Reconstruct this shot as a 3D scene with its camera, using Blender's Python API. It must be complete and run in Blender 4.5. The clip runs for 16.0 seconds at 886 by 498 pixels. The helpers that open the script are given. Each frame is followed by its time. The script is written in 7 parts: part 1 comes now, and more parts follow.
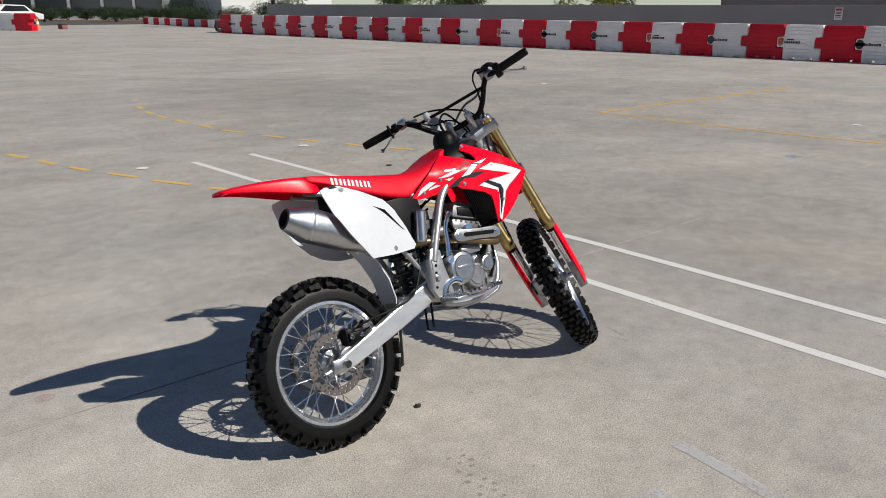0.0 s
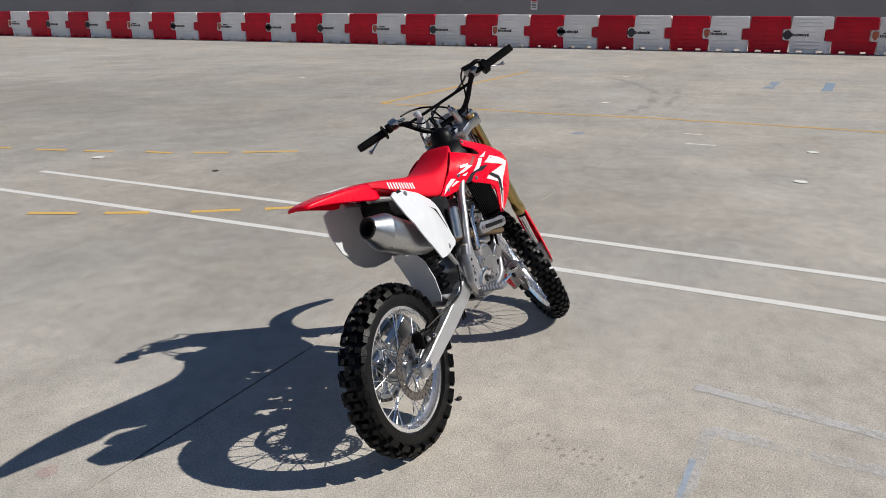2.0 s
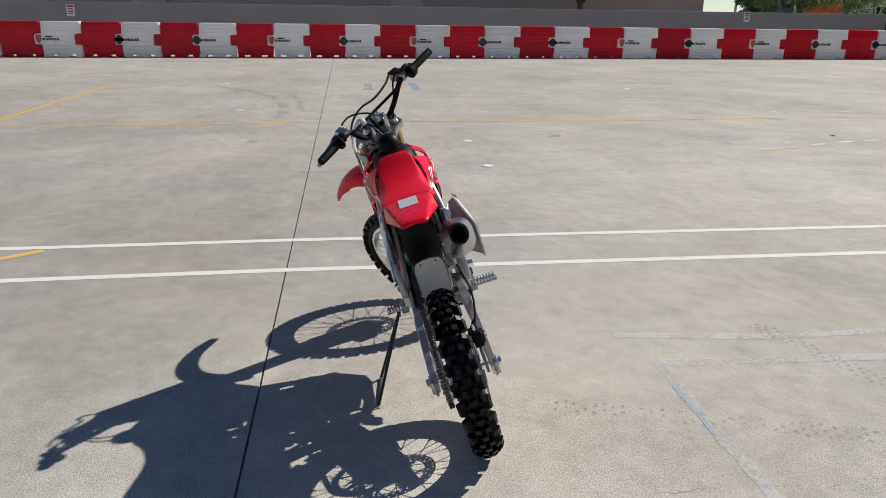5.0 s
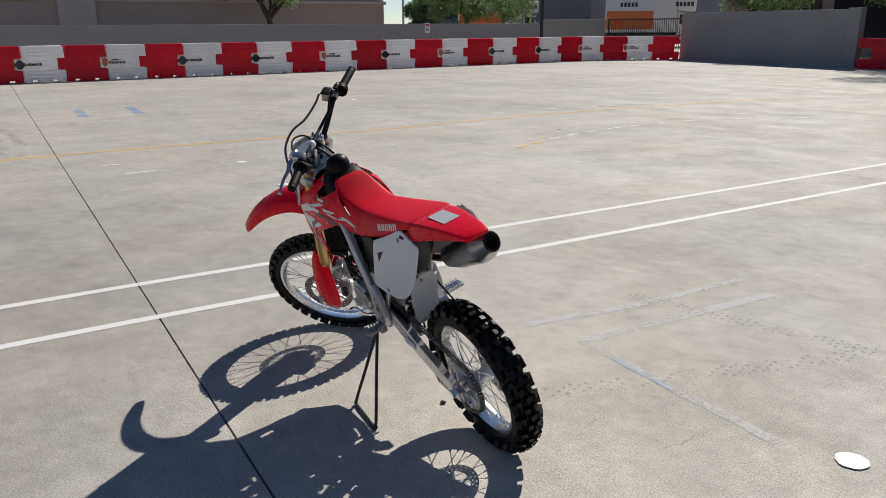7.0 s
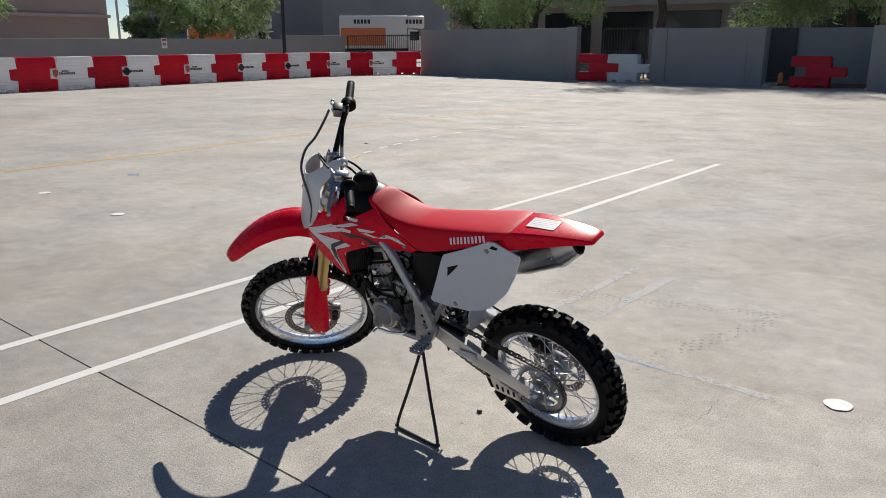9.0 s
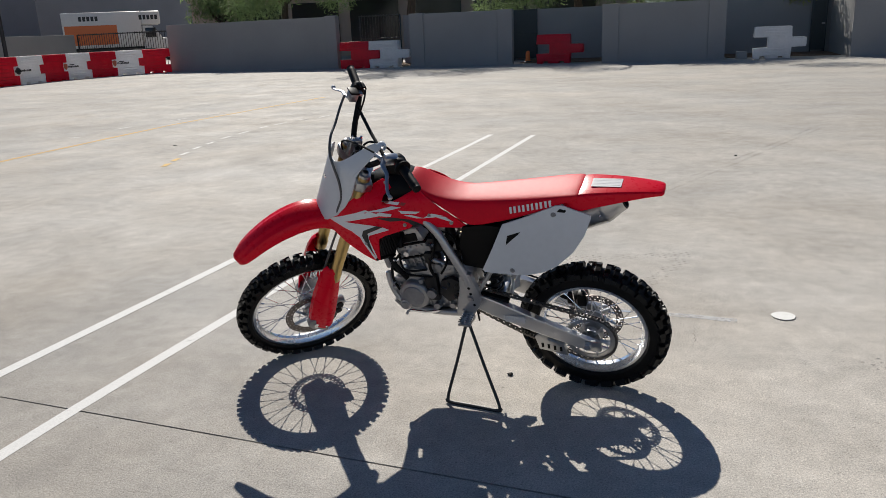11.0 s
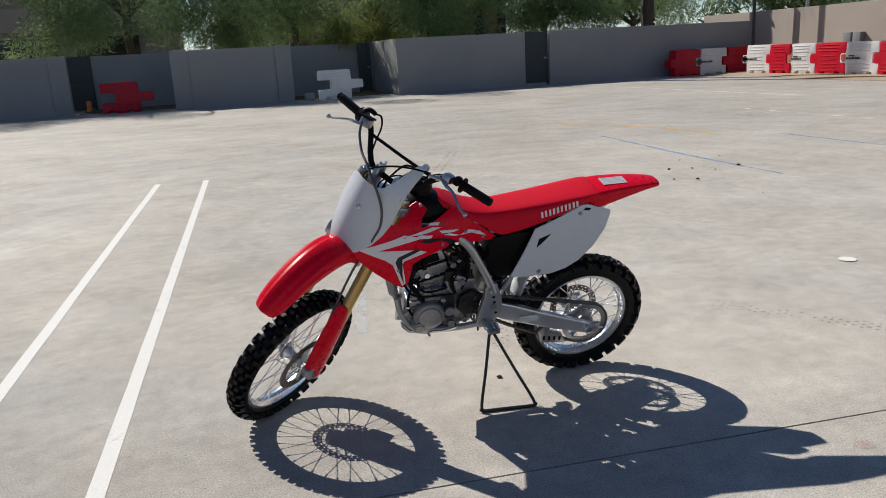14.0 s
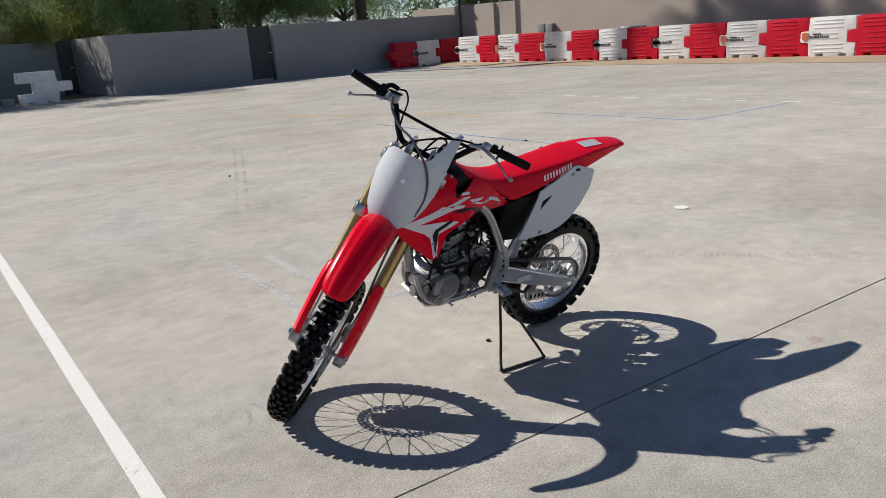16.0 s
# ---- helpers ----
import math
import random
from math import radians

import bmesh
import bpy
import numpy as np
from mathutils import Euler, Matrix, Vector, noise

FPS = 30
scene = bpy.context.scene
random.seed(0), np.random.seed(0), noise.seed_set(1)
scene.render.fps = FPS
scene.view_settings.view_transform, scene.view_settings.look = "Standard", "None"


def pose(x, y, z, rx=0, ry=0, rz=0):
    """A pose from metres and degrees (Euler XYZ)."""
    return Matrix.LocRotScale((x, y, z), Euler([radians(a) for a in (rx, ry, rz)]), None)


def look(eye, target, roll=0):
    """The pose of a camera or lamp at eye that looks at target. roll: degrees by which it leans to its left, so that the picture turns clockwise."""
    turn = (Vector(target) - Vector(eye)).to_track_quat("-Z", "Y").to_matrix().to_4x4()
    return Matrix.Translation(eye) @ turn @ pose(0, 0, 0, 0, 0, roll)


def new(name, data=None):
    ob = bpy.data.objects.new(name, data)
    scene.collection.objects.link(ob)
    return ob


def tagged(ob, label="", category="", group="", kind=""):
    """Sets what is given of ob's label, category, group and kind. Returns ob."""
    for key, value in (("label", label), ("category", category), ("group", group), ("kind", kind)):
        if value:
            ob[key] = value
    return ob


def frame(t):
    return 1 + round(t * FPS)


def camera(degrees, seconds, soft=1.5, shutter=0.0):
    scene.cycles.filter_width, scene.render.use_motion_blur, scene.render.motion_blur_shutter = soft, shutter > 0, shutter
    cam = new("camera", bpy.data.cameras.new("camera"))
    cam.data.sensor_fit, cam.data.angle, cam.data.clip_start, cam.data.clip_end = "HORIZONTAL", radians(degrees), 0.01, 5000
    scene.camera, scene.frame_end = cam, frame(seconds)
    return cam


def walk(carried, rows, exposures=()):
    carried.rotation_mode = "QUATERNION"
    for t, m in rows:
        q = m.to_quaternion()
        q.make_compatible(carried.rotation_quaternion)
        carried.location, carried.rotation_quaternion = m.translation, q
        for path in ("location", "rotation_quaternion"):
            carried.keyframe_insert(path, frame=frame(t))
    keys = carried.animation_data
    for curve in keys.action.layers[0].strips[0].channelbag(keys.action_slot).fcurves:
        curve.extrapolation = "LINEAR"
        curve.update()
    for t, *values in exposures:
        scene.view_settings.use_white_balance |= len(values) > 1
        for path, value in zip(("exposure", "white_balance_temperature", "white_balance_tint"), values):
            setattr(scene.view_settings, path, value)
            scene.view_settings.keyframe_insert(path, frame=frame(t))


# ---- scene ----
cam = camera(59.64, 16.0, soft=0.6)
PATH = [
    (0, (0.6918, 1.6484, 1.441), (2.1865, 3.0952, 0.7891), 0.228),
    (0.5, (0.5135, 1.866, 1.4532), (2.1262, 3.1776, 0.7964), 0.567),
    (1, (0.2727, 2.096, 1.4674), (1.9949, 3.2606, 0.8116), 0.389),
    (1.5, (0.1481, 2.3386, 1.4501), (1.9709, 3.3327, 0.7856), -0.379),
    (2, (0.0263, 2.5695, 1.4667), (1.9422, 3.3637, 0.7954), -0.069),
    (2.5, (-0.1341, 2.8253, 1.4661), (1.8602, 3.4115, 0.8091), 0.124),
    (3, (-0.1918, 3.0764, 1.4414), (1.8555, 3.4418, 0.7876), -0.311),
    (3.2, (-0.1964, 3.1572, 1.4492), (1.8587, 3.4696, 0.7923), -0.368),
    (5.3, (-0.1408, 4.3135, 1.4448), (1.8694, 3.7613, 0.8071), 0.484),
    (5.5, (-0.1033, 4.4063, 1.4472), (1.8844, 3.7745, 0.8129), 0.052),
    (6, (-0.0628, 4.6923, 1.4496), (1.8525, 3.8539, 0.832), -0.506),
    (6.5, (0.06, 4.9013, 1.4362), (1.8907, 3.886, 0.8276), 0.028),
    (7, (0.199, 5.1201, 1.4501), (1.9199, 3.9261, 0.8457), -0.323),
    (7.5, (0.3566, 5.3842, 1.4495), (1.9531, 4.0234, 0.856), -1.361),
    (8, (0.5555, 5.5606, 1.4268), (2.0251, 4.064, 0.8333), -1.856),
    (8.5, (0.7858, 5.72, 1.4449), (2.135, 4.1106, 0.8601), -1.152),
    (8.7, (0.8642, 5.805, 1.4447), (2.162, 4.1504, 0.8701), -0.543),
    (10.8, (1.7744, 6.4129, 1.4331), (2.4476, 4.4288, 0.8313), -2.266),
    (11, (1.8797, 6.4536, 1.4259), (2.4905, 4.45, 0.8216), -2.44),
    (11.5, (2.1923, 6.4984, 1.4343), (2.6279, 4.4477, 0.8361), -2.419),
    (12, (2.4966, 6.571, 1.4281), (2.7129, 4.4825, 0.8416), -2.322),
    (12.5, (2.7815, 6.6199, 1.4203), (2.7877, 4.517, 0.8457), -2.764),
    (13, (3.0567, 6.5549, 1.4279), (2.8585, 4.4558, 0.8743), -2.946),
    (13.5, (3.3425, 6.5362, 1.4239), (2.9348, 4.4626, 0.8883), -3.202),
    (14, (3.6332, 6.5263, 1.424), (3.024, 4.504, 0.8839), -3.1),
    (14.5, (3.9242, 6.3963, 1.4062), (3.1084, 4.4445, 0.8802), -2.333),
    (15, (4.2183, 6.3055, 1.4063), (3.2276, 4.4384, 0.8729), -2.404),
    (15.5, (4.5025, 6.2256, 1.4149), (3.3397, 4.4741, 0.8385), -3.005),
    (16, (4.7168, 6.0439, 1.4154), (3.4176, 4.3983, 0.8186), -4.046),
]
walk(cam, [(t, look(eye, target, roll)) for t, eye, target, roll in PATH], exposures=[(0.0, -0.06), (3.0, 0.09), (5.5, 0.12), (8.5, 0.09), (11.0, 0.08), (12.0, 0.10), (14.5, 0.18), (16.0, 0.20)])

# ---- sky and sun ----
SUN_TO = Vector((0.50, -1.05, 1.0)).normalized()
world = bpy.data.worlds.new("sky")
scene.world = world
world.use_nodes = True
wn, wl = world.node_tree.nodes, world.node_tree.links
sky = wn.new("ShaderNodeTexSky")
sky.sky_type = "NISHITA"
sky.sun_disc = False
sky.sun_elevation = math.asin(SUN_TO.z)
sky.sun_rotation = math.atan2(SUN_TO.x, SUN_TO.y)
sky.air_density, sky.dust_density, sky.ozone_density = 0.7, 0.0, 2.0
wn["Background"].inputs["Strength"].default_value = 0.074
tint = wn.new("ShaderNodeVectorMath")
tint.operation = "MULTIPLY"
tint.inputs[1].default_value = (1.0, 1.0, 1.0)
wl.new(sky.outputs["Color"], tint.inputs[0])
wl.new(tint.outputs["Vector"], wn["Background"].inputs["Color"])
sun_data = bpy.data.lights.new("sun", "SUN")
sun_data.energy, sun_data.angle, sun_data.color = 4.95, radians(0.5), (1.0, 0.95, 0.865)
sun = new("sun", sun_data)
sun.matrix_world = look((0, 0, 30), Vector((0, 0, 30)) - SUN_TO)


# ---- materials ----
def node(nt, kind, **sockets):
    n = nt.nodes.new(kind)
    for key, value in sockets.items():
        n.inputs[key.replace("_", " ")].default_value = value
    return n


def material(name, color, rough=0.5, metal=0.0, grain=0.0, scale=20.0, bump=0.0, bump_scale=None, coat=0.0, rough_var=0.0, spec=0.5, dark=None, patch=0.0, patch_scale=1.5, ao=None, per_object=0.0, stretch=(1, 1, 1)):
    """A principled material with two scales of colour variation, rough patches and a fine bump."""
    m = bpy.data.materials.new(name)
    m.use_nodes = True
    nt = m.node_tree
    b = nt.nodes["Principled BSDF"]
    b.inputs["Base Color"].default_value = (*color, 1)
    b.inputs["Roughness"].default_value = rough
    b.inputs["Metallic"].default_value = metal
    b.inputs["Specular IOR Level"].default_value = spec
    b.inputs["Coat Weight"].default_value = coat
    b.inputs["Coat Roughness"].default_value = 0.08
    tc = nt.nodes.new("ShaderNodeTexCoord")
    mp = nt.nodes.new("ShaderNodeMapping")
    mp.inputs["Scale"].default_value = stretch
    nt.links.new(tc.outputs["Object"], mp.inputs["Vector"])
    fine = node(nt, "ShaderNodeTexNoise", Scale=scale, Detail=6.0, Roughness=0.6)
    nt.links.new(mp.outputs["Vector"], fine.inputs["Vector"])
    if grain or patch or per_object:
        broad = node(nt, "ShaderNodeTexNoise", Scale=patch_scale, Detail=4.0, Roughness=0.55)
        nt.links.new(mp.outputs["Vector"], broad.inputs["Vector"])
        r1 = nt.nodes.new("ShaderNodeMapRange")
        r1.inputs["From Min"].default_value, r1.inputs["From Max"].default_value = 0.25, 0.75
        r1.inputs["To Min"].default_value, r1.inputs["To Max"].default_value = 1 - grain, 1 + grain
        nt.links.new(fine.outputs["Fac"], r1.inputs["Value"])
        r2 = nt.nodes.new("ShaderNodeMapRange")
        r2.inputs["From Min"].default_value, r2.inputs["From Max"].default_value = 0.3, 0.7
        r2.inputs["To Min"].default_value, r2.inputs["To Max"].default_value = 1 - patch, 1 + patch
        nt.links.new(broad.outputs["Fac"], r2.inputs["Value"])
        mul = nt.nodes.new("ShaderNodeMath")
        mul.operation = "MULTIPLY"
        nt.links.new(r1.outputs["Result"], mul.inputs[0])
        nt.links.new(r2.outputs["Result"], mul.inputs[1])
        last = mul
        if per_object:
            oi = nt.nodes.new("ShaderNodeObjectInfo")
            r3 = nt.nodes.new("ShaderNodeMapRange")
            r3.inputs["To Min"].default_value, r3.inputs["To Max"].default_value = 1 - per_object, 1 + per_object
            nt.links.new(oi.outputs["Random"], r3.inputs["Value"])
            last = nt.nodes.new("ShaderNodeMath")
            last.operation = "MULTIPLY"
            nt.links.new(mul.outputs[0], last.inputs[0])
            nt.links.new(r3.outputs["Result"], last.inputs[1])
        sc = nt.nodes.new("ShaderNodeVectorMath")
        sc.operation = "SCALE"
        sc.inputs[0].default_value = color
        nt.links.new(last.outputs[0], sc.inputs["Scale"])
        nt.links.new(sc.outputs["Vector"], b.inputs["Base Color"])
    if rough_var:
        r4 = nt.nodes.new("ShaderNodeMapRange")
        r4.inputs["To Min"].default_value, r4.inputs["To Max"].default_value = max(0.02, rough - rough_var), min(1.0, rough + rough_var)
        nt.links.new(fine.outputs["Fac"], r4.inputs["Value"])
        nt.links.new(r4.outputs["Result"], b.inputs["Roughness"])
    if bump:
        bn = node(nt, "ShaderNodeTexNoise", Scale=bump_scale or scale * 3, Detail=4.0)
        nt.links.new(mp.outputs["Vector"], bn.inputs["Vector"])
        bp = node(nt, "ShaderNodeBump", Strength=1.0, Distance=bump)
        nt.links.new(bn.outputs["Fac"], bp.inputs["Height"])
        nt.links.new(bp.outputs["Normal"], b.inputs["Normal"])
    return m


def concrete_material():
    """Weathered lot concrete: sand grain, broad stains, dragged streaks and fine dark specks."""
    m = bpy.data.materials.new("lot_concrete")
    m.use_nodes = True
    nt = m.node_tree
    b = nt.nodes["Principled BSDF"]
    tc = nt.nodes.new("ShaderNodeTexCoord")
    L = nt.links

    def tex(scale, detail, rough, stretch=(1, 1, 1), turn=0.0):
        mp = nt.nodes.new("ShaderNodeMapping")
        mp.inputs["Scale"].default_value = stretch
        mp.inputs["Rotation"].default_value = (0, 0, turn)
        L.new(tc.outputs["Object"], mp.inputs["Vector"])
        n = node(nt, "ShaderNodeTexNoise", Scale=scale, Detail=detail, Roughness=rough)
        L.new(mp.outputs["Vector"], n.inputs["Vector"])
        return n.outputs["Fac"]

    def rng(src, a, c, lo, hi):
        r = nt.nodes.new("ShaderNodeMapRange")
        for key, v in (("From Min", a), ("From Max", c), ("To Min", lo), ("To Max", hi)):
            r.inputs[key].default_value = v
        L.new(src, r.inputs["Value"])
        return r.outputs["Result"]

    def mul(a, c):
        n = nt.nodes.new("ShaderNodeMath")
        n.operation = "MULTIPLY"
        L.new(a, n.inputs[0])
        L.new(c, n.inputs[1])
        return n.outputs[0]

    broad = rng(tex(0.28, 8, 0.70), 0.32, 0.68, 0.83, 1.13)
    mid = rng(tex(1.3, 9, 0.76), 0.3, 0.7, 0.85, 1.13)
    streak = rng(tex(0.35, 5, 0.6, (1, 4, 1), 0.9), 0.35, 0.65, 0.95, 1.05)
    sand = rng(tex(150, 5, 0.8), 0.32, 0.68, 0.56, 1.44)
    speck = rng(tex(60, 3, 0.6), 0.64, 0.72, 1.0, 0.60)
    fleck = rng(tex(9, 9, 0.82), 0.32, 0.68, 0.84, 1.15)
    scuff = rng(tex(2.2, 7, 0.7, (1, 9, 1), -0.5), 0.60, 0.72, 1.0, 0.88)
    total = mul(mul(mul(mul(broad, mid), mul(streak, sand)), speck), mul(fleck, scuff))
    # areas scaled paler or darker, with ragged edges; the last is tyre dust
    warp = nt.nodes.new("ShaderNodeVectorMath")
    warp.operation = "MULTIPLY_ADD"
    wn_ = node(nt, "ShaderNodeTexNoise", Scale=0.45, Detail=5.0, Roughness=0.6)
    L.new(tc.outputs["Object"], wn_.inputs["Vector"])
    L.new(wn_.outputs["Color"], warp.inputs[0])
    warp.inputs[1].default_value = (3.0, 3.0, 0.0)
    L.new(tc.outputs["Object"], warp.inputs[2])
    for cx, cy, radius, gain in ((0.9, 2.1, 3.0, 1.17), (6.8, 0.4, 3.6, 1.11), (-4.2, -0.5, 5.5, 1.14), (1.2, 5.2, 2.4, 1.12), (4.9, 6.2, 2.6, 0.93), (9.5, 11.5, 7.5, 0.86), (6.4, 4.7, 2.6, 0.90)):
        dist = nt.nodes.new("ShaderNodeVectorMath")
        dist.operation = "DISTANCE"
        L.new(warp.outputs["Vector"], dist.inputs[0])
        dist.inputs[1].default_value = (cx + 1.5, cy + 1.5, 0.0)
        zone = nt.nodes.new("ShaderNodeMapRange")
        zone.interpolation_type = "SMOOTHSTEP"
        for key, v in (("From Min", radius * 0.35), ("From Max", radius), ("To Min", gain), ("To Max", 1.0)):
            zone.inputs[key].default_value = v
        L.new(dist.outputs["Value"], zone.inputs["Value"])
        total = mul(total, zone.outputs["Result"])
    # swept scuffs left by turning tyres
    swirl = node(nt, "ShaderNodeTexWave", Scale=0.55, Distortion=9.0, Detail=6.0)
    swirl.wave_type, swirl.rings_direction = "RINGS", "Z"
    swirl.inputs["Detail Scale"].default_value, swirl.inputs["Detail Roughness"].default_value = 1.2, 0.75
    L.new(tc.outputs["Object"], swirl.inputs["Vector"])
    total = mul(total, rng(swirl.outputs["Fac"], 0.0, 1.0, 0.975, 1.02))
    tint = rng(tex(0.5, 4, 0.6), 0.3, 0.7, 0.0, 1.0)
    mix = nt.nodes.new("ShaderNodeMix")
    mix.data_type = "RGBA"
    mix.inputs["A"].default_value = (0.419, 0.381, 0.332, 1)
    mix.inputs["B"].default_value = (0.388, 0.371, 0.345, 1)
    L.new(tint, mix.inputs["Factor"])
    sc = nt.nodes.new("ShaderNodeVectorMath")
    sc.operation = "SCALE"
    L.new(mix.outputs["Result"], sc.inputs[0])
    L.new(total, sc.inputs["Scale"])
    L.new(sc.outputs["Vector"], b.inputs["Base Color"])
    L.new(rng(tex(1.7, 5, 0.6), 0.3, 0.7, 0.64, 0.86), b.inputs["Roughness"])
    b.inputs["Specular IOR Level"].default_value = 0.20
    bp = node(nt, "ShaderNodeBump", Strength=0.45, Distance=0.003)
    L.new(mul(sand, speck), bp.inputs["Height"])
    L.new(bp.outputs["Normal"], b.inputs["Normal"])
    return m


def paint_material(name, color, wear=0.5, cover=1.0):
    """Worn line paint; where it has chipped off the concrete below is seen."""
    m = bpy.data.materials.new(name)
    m.use_nodes = True
    nt = m.node_tree
    b = nt.nodes["Principled BSDF"]
    tc = nt.nodes.new("ShaderNodeTexCoord")
    n1 = node(nt, "ShaderNodeTexNoise", Scale=38.0, Detail=7.0, Roughness=0.7)
    n2 = node(nt, "ShaderNodeTexNoise", Scale=2.2, Detail=4.0, Roughness=0.6)
    n3 = node(nt, "ShaderNodeTexNoise", Scale=140.0, Detail=4.0, Roughness=0.7)
    for n in (n1, n2, n3):
        nt.links.new(tc.outputs["Object"], n.inputs["Vector"])
    add = nt.nodes.new("ShaderNodeMath")
    add.operation = "ADD"
    nt.links.new(n1.outputs["Fac"], add.inputs[0])
    nt.links.new(n2.outputs["Fac"], add.inputs[1])
    r = nt.nodes.new("ShaderNodeMapRange")
    r.inputs["From Min"].default_value, r.inputs["From Max"].default_value = 1.45 - wear, 1.75 - wear
    r.inputs["To Min"].default_value, r.inputs["To Max"].default_value = 1.0 - cover, 1.0
    nt.links.new(add.outputs[0], r.inputs["Value"])
    g = nt.nodes.new("ShaderNodeMapRange")
    g.inputs["From Min"].default_value, g.inputs["From Max"].default_value = 0.3, 0.7
    g.inputs["To Min"].default_value, g.inputs["To Max"].default_value = 0.82, 1.12
    nt.links.new(n3.outputs["Fac"], g.inputs["Value"])
    sc = nt.nodes.new("ShaderNodeVectorMath")
    sc.operation = "SCALE"
    sc.inputs[0].default_value = color
    nt.links.new(g.outputs["Result"], sc.inputs["Scale"])
    nt.links.new(sc.outputs["Vector"], b.inputs["Base Color"])
    b.inputs["Roughness"].default_value = 0.75
    b.inputs["Specular IOR Level"].default_value = 0.3
    bare = nt.nodes.new("ShaderNodeBsdfTransparent")
    mix = nt.nodes.new("ShaderNodeMixShader")
    nt.links.new(r.outputs["Result"], mix.inputs[0])
    nt.links.new(b.outputs[0], mix.inputs[1])
    nt.links.new(bare.outputs[0], mix.inputs[2])
    nt.links.new(mix.outputs[0], nt.nodes["Material Output"].inputs["Surface"])
    return m


def leafy(m, share_through=0.5):
    """Let light through a leaf, or through thin plastic."""
    nt = m.node_tree
    b = nt.nodes["Principled BSDF"]
    tr = nt.nodes.new("ShaderNodeBsdfTranslucent")
    mix = nt.nodes.new("ShaderNodeMixShader")
    mix.inputs[0].default_value = share_through
    src = b.inputs["Base Color"].links[0].from_socket
    nt.links.new(src, tr.inputs["Color"])
    nt.links.new(b.outputs[0], mix.inputs[1])
    nt.links.new(tr.outputs[0], mix.inputs[2])
    nt.links.new(mix.outputs[0], nt.nodes["Material Output"].inputs["Surface"])
    return m


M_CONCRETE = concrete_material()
M_JOINT = material("joint_mortar", (0.34, 0.32, 0.29), 0.95, grain=0.35, scale=60, patch=0.3, patch_scale=3)
M_CLOD = material("dark_clod", (0.035, 0.033, 0.03), 0.95, grain=0.3, scale=60)
M_WHITE_LINE = paint_material("white_line_paint", (0.69, 0.68, 0.655), 0.27)
M_FAINT_LINE = paint_material("faded_white_paint", (0.59, 0.59, 0.59), 0.52, 0.64)
M_YELLOW = paint_material("yellow_line_paint", (0.70, 0.45, 0.13), 0.28, 0.96)
M_DASH = paint_material("white_dash_paint", (0.70, 0.69, 0.66), 0.28)
M_YELLOW_OLD = paint_material("worn_yellow_paint", (0.68, 0.42, 0.12), 0.32, 0.92)
M_BLUE = paint_material("worn_blue_paint", (0.26, 0.40, 0.60), 0.52, 0.6)
M_CHALK = paint_material("pale_blue_chalk", (0.40, 0.48, 0.60), 0.38, 0.6)
M_DOT = material("white_marker_dot", (0.75, 0.74, 0.70), 0.6, grain=0.1, scale=60)
M_RUBBER_MARK = paint_material("tyre_mark", (0.19, 0.18, 0.165), 0.62, 0.20)
M_TREAD = paint_material("tread_dust", (0.24, 0.22, 0.20), 0.50, 0.34)
M_PINK = paint_material("pink_chalk", (0.62, 0.36, 0.34), 0.55, 0.30)
M_CRACK = paint_material("crack_dirt", (0.16, 0.15, 0.135), 0.70, 0.7)
M_ROAD = material("road_asphalt", (0.075, 0.074, 0.072), 0.85, grain=0.2, scale=60, patch=0.12, patch_scale=0.3)
M_DIRT = material("tan_dirt", (0.36, 0.27, 0.18), 0.95, grain=0.25, scale=30, bump=0.01, bump_scale=25, patch=0.15, patch_scale=0.8)
M_LITTER = material("leaf_litter", (0.16, 0.095, 0.055), 0.95, grain=0.45, scale=35, bump=0.02, bump_scale=30)
M_WALL_GREY = material("grey_stucco", (0.300, 0.293, 0.283), 0.9, grain=0.07, scale=60, bump=0.004, bump_scale=90, patch=0.07, patch_scale=0.5)
M_WALL_TAN = material("tan_stucco", (0.40, 0.345, 0.30), 0.9, grain=0.07, scale=60, bump=0.004, bump_scale=90, patch=0.06, patch_scale=0.4)
M_BUILDING = material("building_stucco", (0.46, 0.365, 0.325), 0.92, grain=0.05, scale=40, bump=0.004, bump_scale=70, patch=0.06, patch_scale=0.3)
M_BUILDING_LIGHT = material("light_stucco", (0.54, 0.45, 0.41), 0.92, grain=0.05, scale=40, patch=0.05, patch_scale=0.4)
M_BUILDING_GREY = material("grey_building", (0.20, 0.205, 0.22), 0.85, grain=0.06, scale=30, patch=0.08, patch_scale=0.3)
M_BRICK_RED = material("dark_red_wall", (0.22, 0.09, 0.08), 0.9, grain=0.2, scale=20, patch=0.15)
M_DARK_GLASS = material("dark_glass", (0.015, 0.018, 0.022), 0.12, spec=0.6)
M_BARRIER_RED = leafy(material("red_barrier_plastic", (0.70, 0.004, 0.032), 0.42, grain=0.08, scale=12, patch=0.14, patch_scale=1.4, bump=0.002, bump_scale=40, per_object=0.10), 0.35)
M_BARRIER_WHITE = leafy(material("white_barrier_plastic", (0.92, 0.91, 0.90), 0.45, grain=0.05, scale=14, patch=0.09, patch_scale=1.6, bump=0.002, bump_scale=40, per_object=0.06), 0.35)
M_LOGO_DARK = material("dark_sticker", (0.05, 0.045, 0.045), 0.5)
M_LOGO_RED = material("orange_sticker", (0.55, 0.14, 0.07), 0.5)
M_LOGO_BLUE = material("blue_sticker", (0.18, 0.25, 0.42), 0.5)
